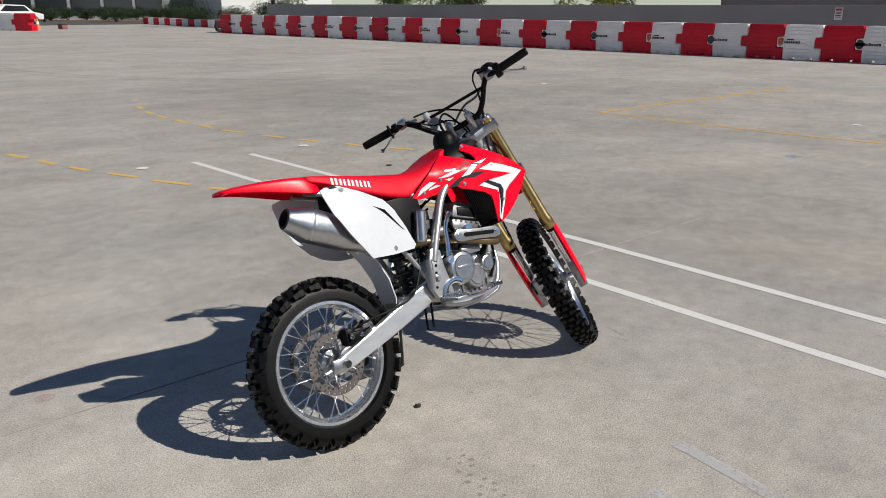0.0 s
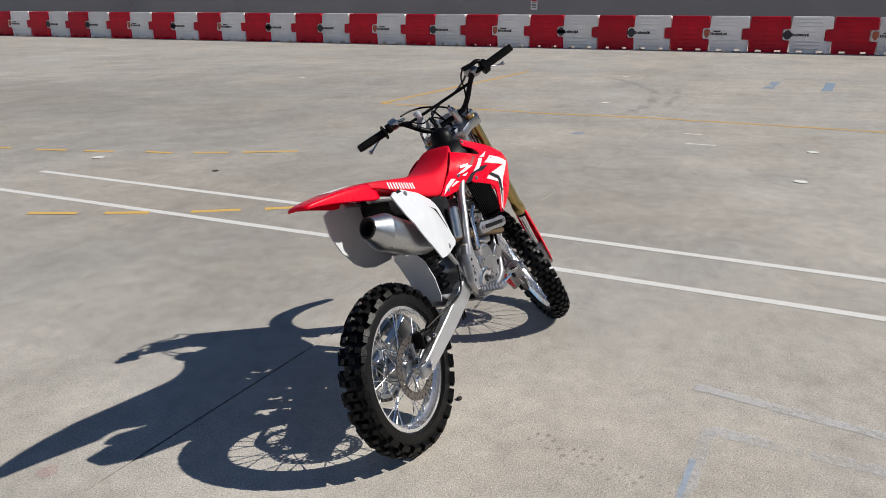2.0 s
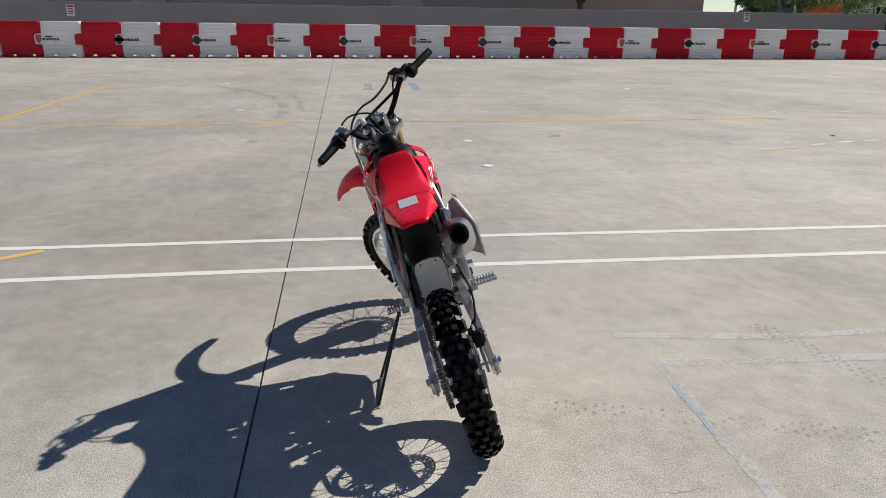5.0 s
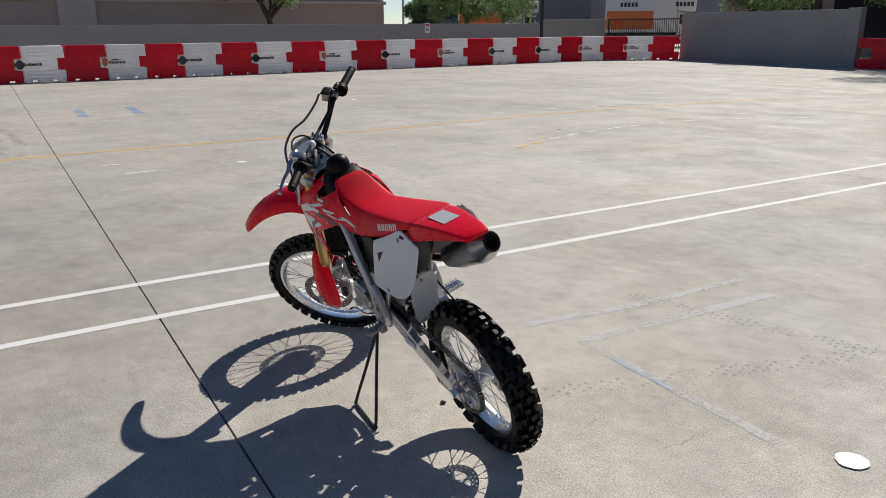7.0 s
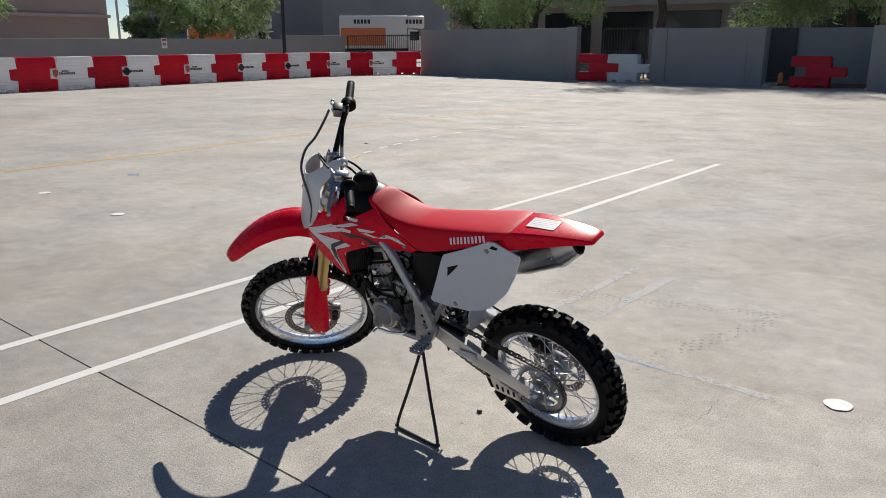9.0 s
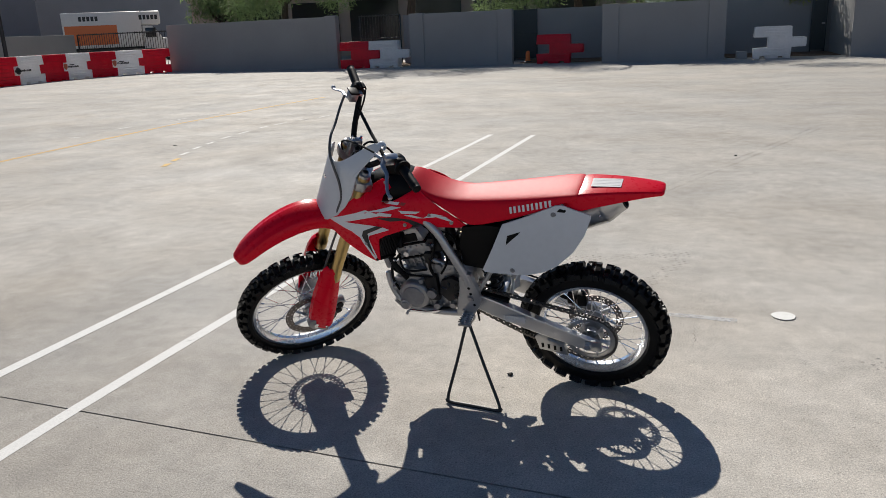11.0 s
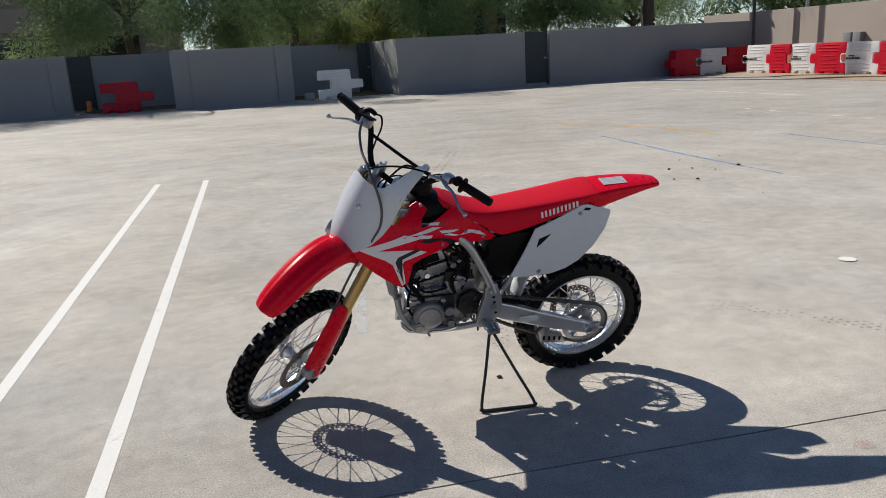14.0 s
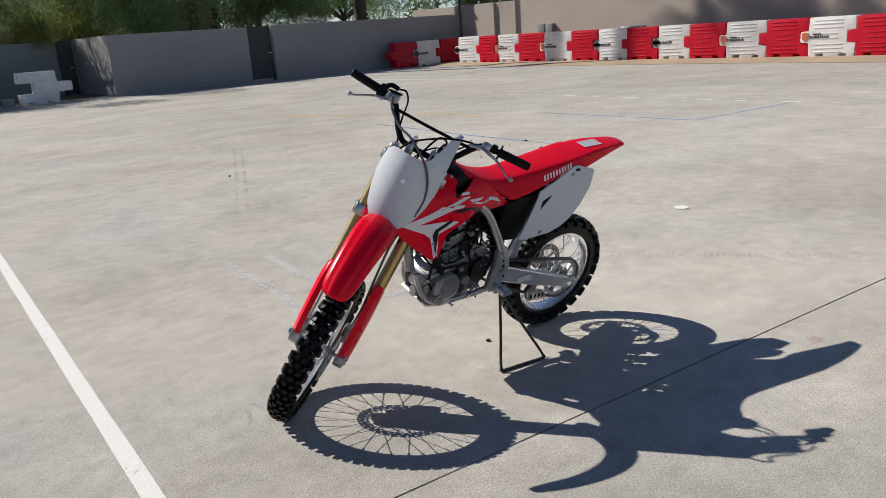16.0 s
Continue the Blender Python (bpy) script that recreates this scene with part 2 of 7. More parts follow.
M_STICKER = material("white_sticker", (0.78, 0.77, 0.74), 0.4, grain=0.04, scale=30)
M_BLACK_STEEL = material("black_steel", (0.018, 0.019, 0.02), 0.45, grain=0.15, scale=40)
M_GREEN_STEEL = material("dark_green_steel", (0.028, 0.04, 0.042), 0.5, grain=0.2, scale=30)
M_BARK = material("bark", (0.075, 0.055, 0.042), 0.95, grain=0.35, scale=14, bump=0.03, bump_scale=12, stretch=(1, 1, 0.25))
M_LEAF = leafy(material("mesquite_leaf", (0.18, 0.255, 0.105), 0.6, grain=0.35, scale=2.2, patch=0.35, patch_scale=0.6))
M_LEAF_DARK = leafy(material("dark_leaf", (0.13, 0.19, 0.08), 0.6, grain=0.35, scale=2.5, patch=0.3, patch_scale=0.7))
M_LEAF_YEL = leafy(material("yellow_green_leaf", (0.26, 0.28, 0.07), 0.6, grain=0.3, scale=2.5, patch=0.3, patch_scale=0.7))
M_HEDGE = leafy(material("hedge_leaf", (0.035, 0.06, 0.022), 0.6, grain=0.4, scale=4))
M_TRUCK_WHITE = material("truck_white", (0.70, 0.69, 0.67), 0.4, grain=0.04, scale=8)
M_TRUCK_ORANGE = material("truck_orange", (0.65, 0.16, 0.04), 0.4)
M_TRUCK_BLACK = material("truck_black", (0.02, 0.02, 0.022), 0.4)
M_METAL_POLE = material("galvanised_pole", (0.45, 0.45, 0.44), 0.45, 0.7, grain=0.1, scale=30)
M_CONE = material("orange_cone", (0.75, 0.20, 0.05), 0.6)
M_AWNING = material("yellow_awning", (0.65, 0.42, 0.05), 0.6)
M_SIGN_RED = material("red_sign", (0.55, 0.03, 0.03), 0.4)


# ---- mesh tools ----
def part(name, bm, mat, parent=None, label="", m=None, smooth=True, kind="", category="", group=""):
    """Link a bmesh as one mesh object, under a thing or a part."""
    me = bpy.data.meshes.new(name)
    bm.normal_update()
    bm.to_mesh(me)
    bm.free()
    if smooth:
        me.polygons.foreach_set("use_smooth", [True] * len(me.polygons))
        me.set_sharp_from_angle(angle=radians(35))
    me.materials.append(mat)
    ob = new(name, me)
    if parent is not None:
        ob.parent = parent
    if m is not None:
        ob.matrix_local = m
    return tagged(ob, label, category, group, kind)


def share(name, src, parent, m, label="", mat=None):
    """Another object on the mesh of src."""
    ob = new(name, src.data)
    ob.parent = parent
    ob.matrix_local = m
    return tagged(ob, label)


def empty(name, m=None, label="", category="", group="", kind=""):
    ob = new(name)
    ob.empty_display_size = 0.1
    if m is not None:
        ob.matrix_world = m
    return tagged(ob, label, category, group, kind)


def add_box(bm, lo, hi, bevel=0.0, m=None):
    r = bmesh.ops.create_cube(bm, size=1.0)
    vs = r["verts"]
    c = [(a + b) / 2 for a, b in zip(lo, hi)]
    s = [abs(b - a) for a, b in zip(lo, hi)]
    for v in vs:
        v.co = Vector((c[0] + v.co.x * s[0], c[1] + v.co.y * s[1], c[2] + v.co.z * s[2]))
    if bevel:
        es = list({e for v in vs for e in v.link_edges})
        r2 = bmesh.ops.bevel(bm, geom=es, offset=bevel, segments=2, affect="EDGES", profile=0.5)
        vs = [v for v in r2["verts"]]
    if m is not None:
        bmesh.ops.transform(bm, matrix=m, verts=vs)
    return vs


def box(lo, hi, bevel=0.0, m=None):
    bm = bmesh.new()
    add_box(bm, lo, hi, bevel, m)
    return bm


def ring_faces(bm, rings, closed=True, cap=True):
    n = len(rings[0])
    for a, b in zip(rings, rings[1:]):
        for i in range(n if closed else n - 1):
            j = (i + 1) % n
            bm.faces.new((a[i], a[j], b[j], b[i]))
    if cap:
        bm.faces.new(tuple(reversed(rings[0])))
        bm.faces.new(tuple(rings[-1]))


def add_tube(bm, pts, radius, seg=10, cap=True, flat=1.0):
    """A round bar along points; radius may be one number or one for each point."""
    pts = [Vector(p) for p in pts]
    rad = radius if isinstance(radius, (list, tuple)) else [radius] * len(pts)
    rings, ref = [], None
    for i, p in enumerate(pts):
        d = (pts[min(i + 1, len(pts) - 1)] - pts[max(i - 1, 0)]).normalized()
        if ref is None:
            ref = Vector((0, 0, 1)) if abs(d.z) < 0.9 else Vector((1, 0, 0))
        side = d.cross(ref).normalized()
        ref = side.cross(d).normalized()
        rings.append([bm.verts.new(p + side * math.cos(a) * rad[i] + ref * math.sin(a) * rad[i] * flat) for a in (2 * math.pi * k / seg for k in range(seg))])
    ring_faces(bm, rings, True, cap)


def smooth_path(pts, n=6):
    """Catmull-Rom points through pts."""
    pts = [Vector(p) for p in pts]
    out = []
    for i in range(len(pts) - 1):
        p0, p1, p2, p3 = pts[max(i - 1, 0)], pts[i], pts[i + 1], pts[min(i + 2, len(pts) - 1)]
        for k in range(n):
            t = k / n
            out.append(0.5 * ((2 * p1) + (p2 - p0) * t + (2 * p0 - 5 * p1 + 4 * p2 - p3) * t * t + (3 * p1 - p0 - 3 * p2 + p3) * t ** 3))
    out.append(pts[-1])
    return out


def tube(pts, radius, seg=10, n=0, flat=1.0):
    bm = bmesh.new()
    if n and isinstance(radius, (list, tuple)):
        radius = [radius[i] + (radius[i + 1] - radius[i]) * k / n for i in range(len(radius) - 1) for k in range(n)] + [radius[-1]]
    add_tube(bm, smooth_path(pts, n) if n else pts, radius, seg, True, flat)
    return bm


def add_lathe(bm, profile, seg=48, axis="Y", centre=(0, 0, 0), closed=False):
    """Turn a profile of (radius, along) round an axis."""
    rings = []
    c = Vector(centre)
    for r, a in profile:
        ring = []
        for k in range(seg):
            t = 2 * math.pi * k / seg
            x, z = math.cos(t) * r, math.sin(t) * r
            co = {"Y": (x, a, z), "Z": (x, z, a), "X": (a, x, z)}[axis]
            ring.append(bm.verts.new(c + Vector(co)))
        rings.append(ring)
    if closed:
        rings.append(rings[0])
    for a, b in zip(rings, rings[1:]):
        for i in range(seg):
            j = (i + 1) % seg
            bm.faces.new((a[i], b[i], b[j], a[j]))
    return rings


def lathe(profile, seg=48, axis="Y", centre=(0, 0, 0), closed=False, cap=False):
    bm = bmesh.new()
    rings = add_lathe(bm, profile, seg, axis, centre, closed)
    if cap:
        bm.faces.new(rings[0])
        bm.faces.new(tuple(reversed(rings[-1])))
    bmesh.ops.recalc_face_normals(bm, faces=bm.faces)
    return bm


def prism(outline, depth, to3d, bevel=0.0):
    """A flat outline (list of 2D points) given thickness; to3d(a, b, d) places each point."""
    bm = bmesh.new()
    n = len(outline)
    top = [bm.verts.new(to3d(a, b, depth)) for a, b in outline]
    bot = [bm.verts.new(to3d(a, b, 0.0)) for a, b in outline]
    f1 = bm.faces.new(top)
    f2 = bm.faces.new(tuple(reversed(bot)))
    for i in range(n):
        j = (i + 1) % n
        bm.faces.new((bot[i], bot[j], top[j], top[i]))
    bmesh.ops.recalc_face_normals(bm, faces=bm.faces)
    if bevel:
        bmesh.ops.bevel(bm, geom=[e for e in bm.edges], offset=bevel, segments=2, affect="EDGES", profile=0.6)
    bmesh.ops.triangulate(bm, faces=[f for f in bm.faces if len(f.verts) > 4])
    return bm


def loft(sections, closed=True, cap=True):
    """Join rings of points, all of one length, into a skin."""
    bm = bmesh.new()
    rings = [[bm.verts.new(Vector(p)) for p in s] for s in sections]
    ring_faces(bm, rings, closed, cap and closed)
    bmesh.ops.recalc_face_normals(bm, faces=bm.faces)
    return bm


def strip(a, b, width, z=0.004, n=1, jitter=0.0, seed=1):
    """A painted line on the ground, 4 mm proud, with slightly ragged edges."""
    rnd = random.Random(seed)
    a, b = Vector((a[0], a[1], 0)), Vector((b[0], b[1], 0))
    d = (b - a).normalized()
    s = Vector((-d.y, d.x, 0)) * width / 2
    bm = bmesh.new()
    rows = []
    for i in range(n + 1):
        p = a.lerp(b, i / n)
        rows.append([bm.verts.new(p + s * k * (1 + rnd.uniform(-jitter, jitter)) + Vector((0, 0, z))) for k in (1, -1)])
    for r, q in zip(rows, rows[1:]):
        bm.faces.new((r[0], r[1], q[1], q[0]))
    bmesh.ops.recalc_face_normals(bm, faces=bm.faces)
    for f in bm.faces:
        if f.normal.z < 0:
            f.normal_flip()
    return bm


def pieces(name, bm, mat, parent=None, label="", m=None, smooth=True):
    """Link every loose piece of a bmesh as a part of its own."""
    bm.verts.ensure_lookup_table()
    seen, first = set(), None
    for v0 in bm.verts[:]:
        if v0 in seen:
            continue
        group, todo = [], [v0]
        seen.add(v0)
        while todo:
            v = todo.pop()
            group.append(v)
            for e in v.link_edges:
                o = e.other_vert(v)
                if o not in seen:
                    seen.add(o)
                    todo.append(o)
        b2 = bmesh.new()
        idx = {v: b2.verts.new(v.co) for v in group}
        for f in {f for v in group for f in v.link_faces}:
            b2.faces.new([idx[v] for v in f.verts])
        ob = part(name, b2, mat, parent, label, m, smooth)
        first = first or ob
    bm.free()
    return first


# ---- ground: one sheet with the slab joint pressed into it ----
def ground():
    bm = bmesh.new()
    a0, a1 = Vector((0.535, 4.478, 0)), Vector((23.2, 2.65, 0))
    d = (a1 - a0).normalized()
    s = Vector((-d.y, d.x, 0))
    across = [(-600, 0), (-40, 0), (-0.0045, 0), (-0.003, -0.020), (0.003, -0.020), (0.0045, 0), (40, 0), (600, 0)]
    along = [-600, -60, 60, 600]
    rows = [[bm.verts.new(a0 + d * u + s * v + Vector((0, 0, w))) for v, w in across] for u in along]
    for r, q in zip(rows, rows[1:]):
        for i in range(len(across) - 1):
            f = bm.faces.new((r[i], q[i], q[i + 1], r[i + 1]))
            f.material_index = 1 if i in (2, 3, 4) else 0
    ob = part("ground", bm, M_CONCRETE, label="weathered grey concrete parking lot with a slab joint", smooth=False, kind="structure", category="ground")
    ob.data.materials.append(M_JOINT)
    return ob


ground()


PAINT = [0]


def painted(name, pts, width, mat, label, n=6, jitter=0.06, cat="line"):
    """A painted line along points, as one mesh, each line a hair above the last."""
    bm = bmesh.new()
    PAINT[0] += 1
    lift = 0.0012 + 0.00012 * (PAINT[0] % 16)
    for i, (a, b) in enumerate(zip(pts, pts[1:])):
        tmp = strip(a, b, width, lift + 0.00002 * i, n, jitter, i)
        me = bpy.data.meshes.new("tmp")
        tmp.to_mesh(me)
        tmp.free()
        bm.from_mesh(me)
        bpy.data.meshes.remove(me)
    return part(name, bm, mat, label=label, smooth=False, kind="structure", category=cat)


# double white lines of the lane, two fingers of worn paint each
painted("lane_line", [(4.31, 8.50), (4.155, 4.2), (3.645, -3.63)], 0.066, M_WHITE_LINE, "long white painted line on concrete", 24, 0.05)
painted("lane_line", [(4.94, 8.50), (4.765, 4.2), (4.225, -3.67)], 0.066, M_WHITE_LINE, "long white painted line on concrete", 24, 0.05)
# faded stall mark by the rear wheel
painted("faded_mark", [(2.63, 2.62), (2.50, 1.30)], 0.065, M_FAINT_LINE, "faded pale stall marking", 8, 0.2)
painted("faded_mark", [(2.64, 2.62), (2.24, 2.66), (1.55, 2.72)], 0.05, M_FAINT_LINE, "faded pale stall marking", 8, 0.25)
painted("faded_mark", [(2.95, 2.70), (2.82, 2.05), (2.76, 1.2)], 0.055, M_FAINT_LINE, "faded pale stall marking", 8, 0.25)
painted("blue_mark", [(2.42, 2.655), (2.05, 2.69)], 0.02, M_CHALK, "worn blue chalk mark", 4, 0.3)
# yellow lines
painted("yellow_line", [(10.32, 7.80), (10.25, 6.60), (10.20, 5.20), (10.30, 4.00), (10.24, 2.60), (10.15, 1.20), (10.02, -0.40), (10.05, -1.40), (10.06, -2.40), (10.05, -4.90), (9.62, -8.30), (9.40, -9.70)], 0.07, M_YELLOW_OLD, "thin worn yellow painted line", 8, 0.3)
painted("yellow_line", [(10.32, 7.82), (16.2, 7.30)], 0.075, M_YELLOW_OLD, "thin worn yellow painted line", 12, 0.3)
DASHES = {
    "near": ((3.18, 10.2, 3.25, 9.85), (3.28, 9.62, 3.33, 9.32), (3.37, 9.1, 3.43, 8.8), (3.51, 8.56, 3.61, 8.23), (3.65, 7.99, 3.79, 7.62), (3.85, 7.39, 3.98, 7.06), (4.06, 6.88, 4.19, 6.59), (4.33, 6.33, 4.51, 6.03), (4.60, 5.88, 4.76, 5.64)),
    "bend": ((6.27, 14.02, 6.28, 13.86), (5.89, 13.04, 5.82, 12.74), (5.72, 12.44, 5.66, 12.11), (5.62, 11.88, 5.60, 11.57), (5.59, 11.32, 5.57, 10.95), (5.58, 10.72, 5.59, 10.38), (5.57, 10.12, 5.65, 9.75), (5.69, 9.44, 5.78, 9.11), (5.82, 8.92, 5.90, 8.60), (6.02, 8.30, 6.06, 8.01), (6.16, 7.82, 6.30, 7.50), (6.36, 7.37, 6.62, 6.89)),
    "south": ((7.5, -1.09, 7.56, -1.28), (7.62, -1.44, 7.67, -1.63)),
    "pale": ((7.82, -1.90, 7.85, -2.10), (7.95, -2.34, 7.97, -2.57), (8.02, -2.78, 8.03, -3.00), (8.10, -3.30, 8.10, -3.52), (8.12, -3.80, 8.11, -4.05), (8.13, -4.42, 8.10, -4.68), (8.08, -4.85, 8.0, -5.10), (7.97, -5.39, 7.88, -5.62), (7.75, -5.78, 7.66, -6.10), (7.48, -6.20, 7.35, -6.40), (7.29, -6.62, 7.12, -6.83), (10.82, -3.35, 10.65, -3.44), (10.74, -4.32, 10.68, -4.66), (10.48, -5.44, 10.37, -5.79), (10.47, -6.12, 10.10, -6.64), (9.20, 3.39, 9.19, 3.20), (8.56, 3.30, 8.55, 3.00)),
}
for row_name, dashes in DASHES.items():
    for x0, y0, x1, y1 in dashes:
        if row_name == "pale":
            painted("white_dash", [(x0, y0), (x1, y1)], 0.045, M_DASH, "short worn white painted dash", 4, 0.3)
        else:
            painted("yellow_dash", [(x0, y0), (x1, y1)], 0.065, M_YELLOW, "short yellow painted dash of a curve", 4, 0.25)
painted("blue_line", [(-2.36, -4.4), (-2.15, -1.9), (-2.09, -0.05)], 0.06, M_BLUE, "faint blue painted guide line", 12, 0.4)
painted("blue_line", [(-4.45, -2.7), (-4.49, 0.05), (-6.8, 0.25)], 0.06, M_BLUE, "faint blue painted guide line", 12, 0.4)
painted("yellow_line", [(-2.4, -7.4), (-2.6, -6.8), (-3.25, -5.6), (-3.64, -4.87), (-3.78, -4.1), (-3.74, -3.4)], 0.06, M_YELLOW_OLD, "thin worn yellow painted line", 12, 0.4)
for y0 in range(14):
    y = -6.6 + y0 * 0.74
    painted("white_dash", [(-6.78 + 0.03 * (y0 % 3), y), (-6.76, y + (0.30 if y0 % 2 else 0.16))], 0.07, M_DASH, "small white dash of a row", 3, 0.3)
painted("white_line_far", [(-9.45, -16.5), (-9.5, -15.28), (-9.72, -8.44)], 0.06, M_DASH, "faded white painted line", 8, 0.3)
for p, q, w in (((14.5, 2.58), (15.8, 2.43), 0.16), ((14.5, 1.66), (15.9, 1.52), 0.16), ((8.70, 4.54), (8.84, 4.48), 0.12), ((8.70, 0.98), (8.84, 0.88), 0.12)):
    painted("blue_mark", [p, q], w, M_BLUE, "small worn blue paint mark", 3, 0.3)


def dot(x, y, r, mat=None, label="round white paint dot on concrete"):
    bm = bmesh.new()
    rnd = random.Random(int(x * 100) + 7)
    vs = [bm.verts.new((x + math.cos(a) * r * rnd.uniform(0.94, 1.04), y + math.sin(a) * r * rnd.uniform(0.94, 1.04), 0.005)) for a in (k * math.pi / 10 for k in range(20))]
    bm.faces.new(vs)
    part("marker_dot", bm, mat or M_DOT, label=label, smooth=False, kind="structure", category="marking")


for x, y, r in ((1.332, 2.624, 0.056), (-0.197, 2.738, 0.056), (5.609, 8.512, 0.056), (7.035, 2.225, 0.056), (8.51, 2.08, 0.056), (11.615, 4.772, 0.06), (3.825, 8.559, 0.056), (14.5, -2.6, 0.06), (15.8, 5.2, 0.06), (17.5, 8.6, 0.06), (13.2, 11.0, 0.06)):
    dot(x, y, r)
for x, y in ((5.54, 7.06), (8.42, -2.64)):
    dot(x, y, 0.03, M_CLOD, "small dark round stain on concrete")
dot(1.54, 4.59, 0.035, M_PINK, "faint pink chalk mark on concrete")


def tyre_marks():
    """Curved rubber marks left on the concrete."""
    for cx, cy, r, a0, a1, w in ((16, 22, 9.0, 170, 230, 0.16), (16, 22, 9.4, 172, 226, 0.12)):
        pts = [(cx + r * math.cos(radians(a)), cy + r * math.sin(radians(a))) for a in np.linspace(a0, a1, 14)]
        painted("tyre_mark", [tuple(map(float, p)) for p in pts], w, M_RUBBER_MARK, "faint curved black tyre mark", 2, 0.4, "mark")
    for pts, w in (([(15.5, 5.45), (14.3, 4.70), (13.2, 4.28), (12.1, 4.15), (11.1, 4.20), (10.4, 4.39)], 0.16), ([(14.0, 4.00), (13.2, 3.92), (12.4, 3.88), (11.4, 3.92)], 0.12)):
        painted("tyre_mark", [tuple(p)[:2] for p in smooth_path([(x, y, 0) for x, y in pts], 4)], w, M_RUBBER_MARK, "faint curved black tyre mark", 2, 0.4, "mark")
    for a, b in (((3.60, 3.50), (3.58, 3.42)), ((3.66, 3.44), (3.62, 3.33)), ((3.57, 3.36), (3.58, 3.28))):
        painted("tyre_mark", [a, b], 0.02, M_RUBBER_MARK, "short black rubber scuff by the front wheel", 3, 0.5, "mark")


def tread_prints():
    """Rows of small dusty lug prints that the knobby tyre left behind it."""
    rnd = random.Random(31)
    bm = bmesh.new()
    for a, b in (((2.36, 3.22), (1.78, 1.70)), ((2.95, 1.95), (1.70, 1.62)), ((1.05, 3.10), (0.20, 4.25))):
        a, b = Vector((*a, 0)), Vector((*b, 0))
        d = (b - a).normalized()
        side = Vector((-d.y, d.x, 0))
        n = int((b - a).length / 0.036)
        for k in range(n):
            offs = (-0.026, 0.026) if k % 2 else (-0.044, 0.0, 0.044)
            for o in offs:
                if rnd.random() < 0.22:
                    continue
                c = a + d * (k * 0.036 + rnd.uniform(-0.005, 0.005)) + side * (o + rnd.uniform(-0.004, 0.004))
                hw, hl = rnd.uniform(0.006, 0.010), rnd.uniform(0.005, 0.009)
                bm.faces.new([bm.verts.new(c + side * hw * i + d * hl * j + Vector((0, 0, 0.0034))) for i, j in ((-1, -1), (1, -1), (1, 1), (-1, 1))])
    bmesh.ops.recalc_face_normals(bm, faces=bm.faces)
    for f in bm.faces:
        if f.normal.z < 0:
            f.normal_flip()
    part("tread_print", bm, M_TREAD, label="dusty tread prints left on the concrete", smooth=False, kind="structure", category="mark")


tread_prints()
tyre_marks()
for dx in (0.0, 0.10):
    painted("tyre_mark", [(1.95 + dx, -0.16), (1.26 + dx, -1.65), (0.72 + dx, -2.85), (0.13 + dx, -4.15)], 0.032, M_RUBBER_MARK, "straight black skid mark", 6, 0.4, "mark")
painted("chalk_mark", [(0.153, 0.138), (0.068, 0.884), (-0.044, 1.264), (-0.135, 1.478)], 0.05, M_FAINT_LINE, "faint pale chalk line", 6, 0.4, "mark")


def crack(pts, width, label):
    """A hairline crack with a wandering edge."""
    rnd = random.Random(len(pts) * 7)
    fine = []
    for (x0, y0), (x1, y1) in zip(pts, pts[1:]):
        for k in range(8):
            t = k / 8
            fine.append((x0 + (x1 - x0) * t + rnd.uniform(-0.010, 0.010), y0 + (y1 - y0) * t + rnd.uniform(-0.010, 0.010)))
    painted("crack", fine, width, M_CRACK, label, 1, 0.5, "crack")


crack([(1.64, 1.2), (1.66, 1.49), (1.70, 2.06), (1.70, 2.52), (1.744, 2.77), (1.75, 3.01), (1.80, 3.25)], 0.0035, "thin dark crack across the slab")
crack([(1.70, 2.06), (1.52, 1.86), (1.48, 1.60)], 0.0025, "thin dark crack across the slab")


def stone(x, y, s, seed):
    rnd = random.Random(seed)
    bm = bmesh.new()
    bmesh.ops.create_icosphere(bm, subdivisions=2, radius=s)
    for v in bm.verts:
        v.co *= rnd.uniform(0.75, 1.15)
        v.co.z *= 0.55
    part("pebble", bm, M_CLOD, label="small dark clod lying on the concrete", category="stone", m=pose(x, y, s * 0.45))


stone(2.50, 3.526, 0.012, 3)
stone(-1.327, -0.973, 0.018, 11)
stone(-1.21, -0.274, 0.018, 12)
stone(-2.106, -0.786, 0.022, 13)
stone(1.252, -2.062, 0.014, 14)
for k, (x, y) in enumerate(((-2.4, -1.53), (-2.12, -1.41), (-1.58, -0.9), (-1.73, -0.9), (-1.73, -0.69), (-1.01, -0.4), (-1.24, 0.68), (-1.82, -1.5), (-2.12, -1.58))):
    stone(x, y, 0.008 + 0.002 * (k % 3), 20 + k)

# the dirt verge under the west barrier
bm = bmesh.new()
rnd = random.Random(4)
inner = [(-14.4 - 0.12 * math.sin(k * 0.9) - rnd.uniform(0, 0.15) - (0.5 if k < 3 else 0), -19.4 + k * 1.6) for k in range(24)]
rows = [[bm.verts.new((x, y, 0.006)) for x, y in inner], [bm.verts.new((x - 0.6, y, 0.05)) for x, y in inner], [bm.verts.new((-18.0, y, 0.07)) for x, y in inner]]
for r, q in zip(rows, rows[1:]):
    for i in range(len(inner) - 1):
        bm.faces.new((r[i], r[i + 1], q[i + 1], q[i]))
bmesh.ops.recalc_face_normals(bm, faces=bm.faces)
part("verge", bm, M_DIRT, label="strip of tan dirt along the wall", kind="structure", category="ground")


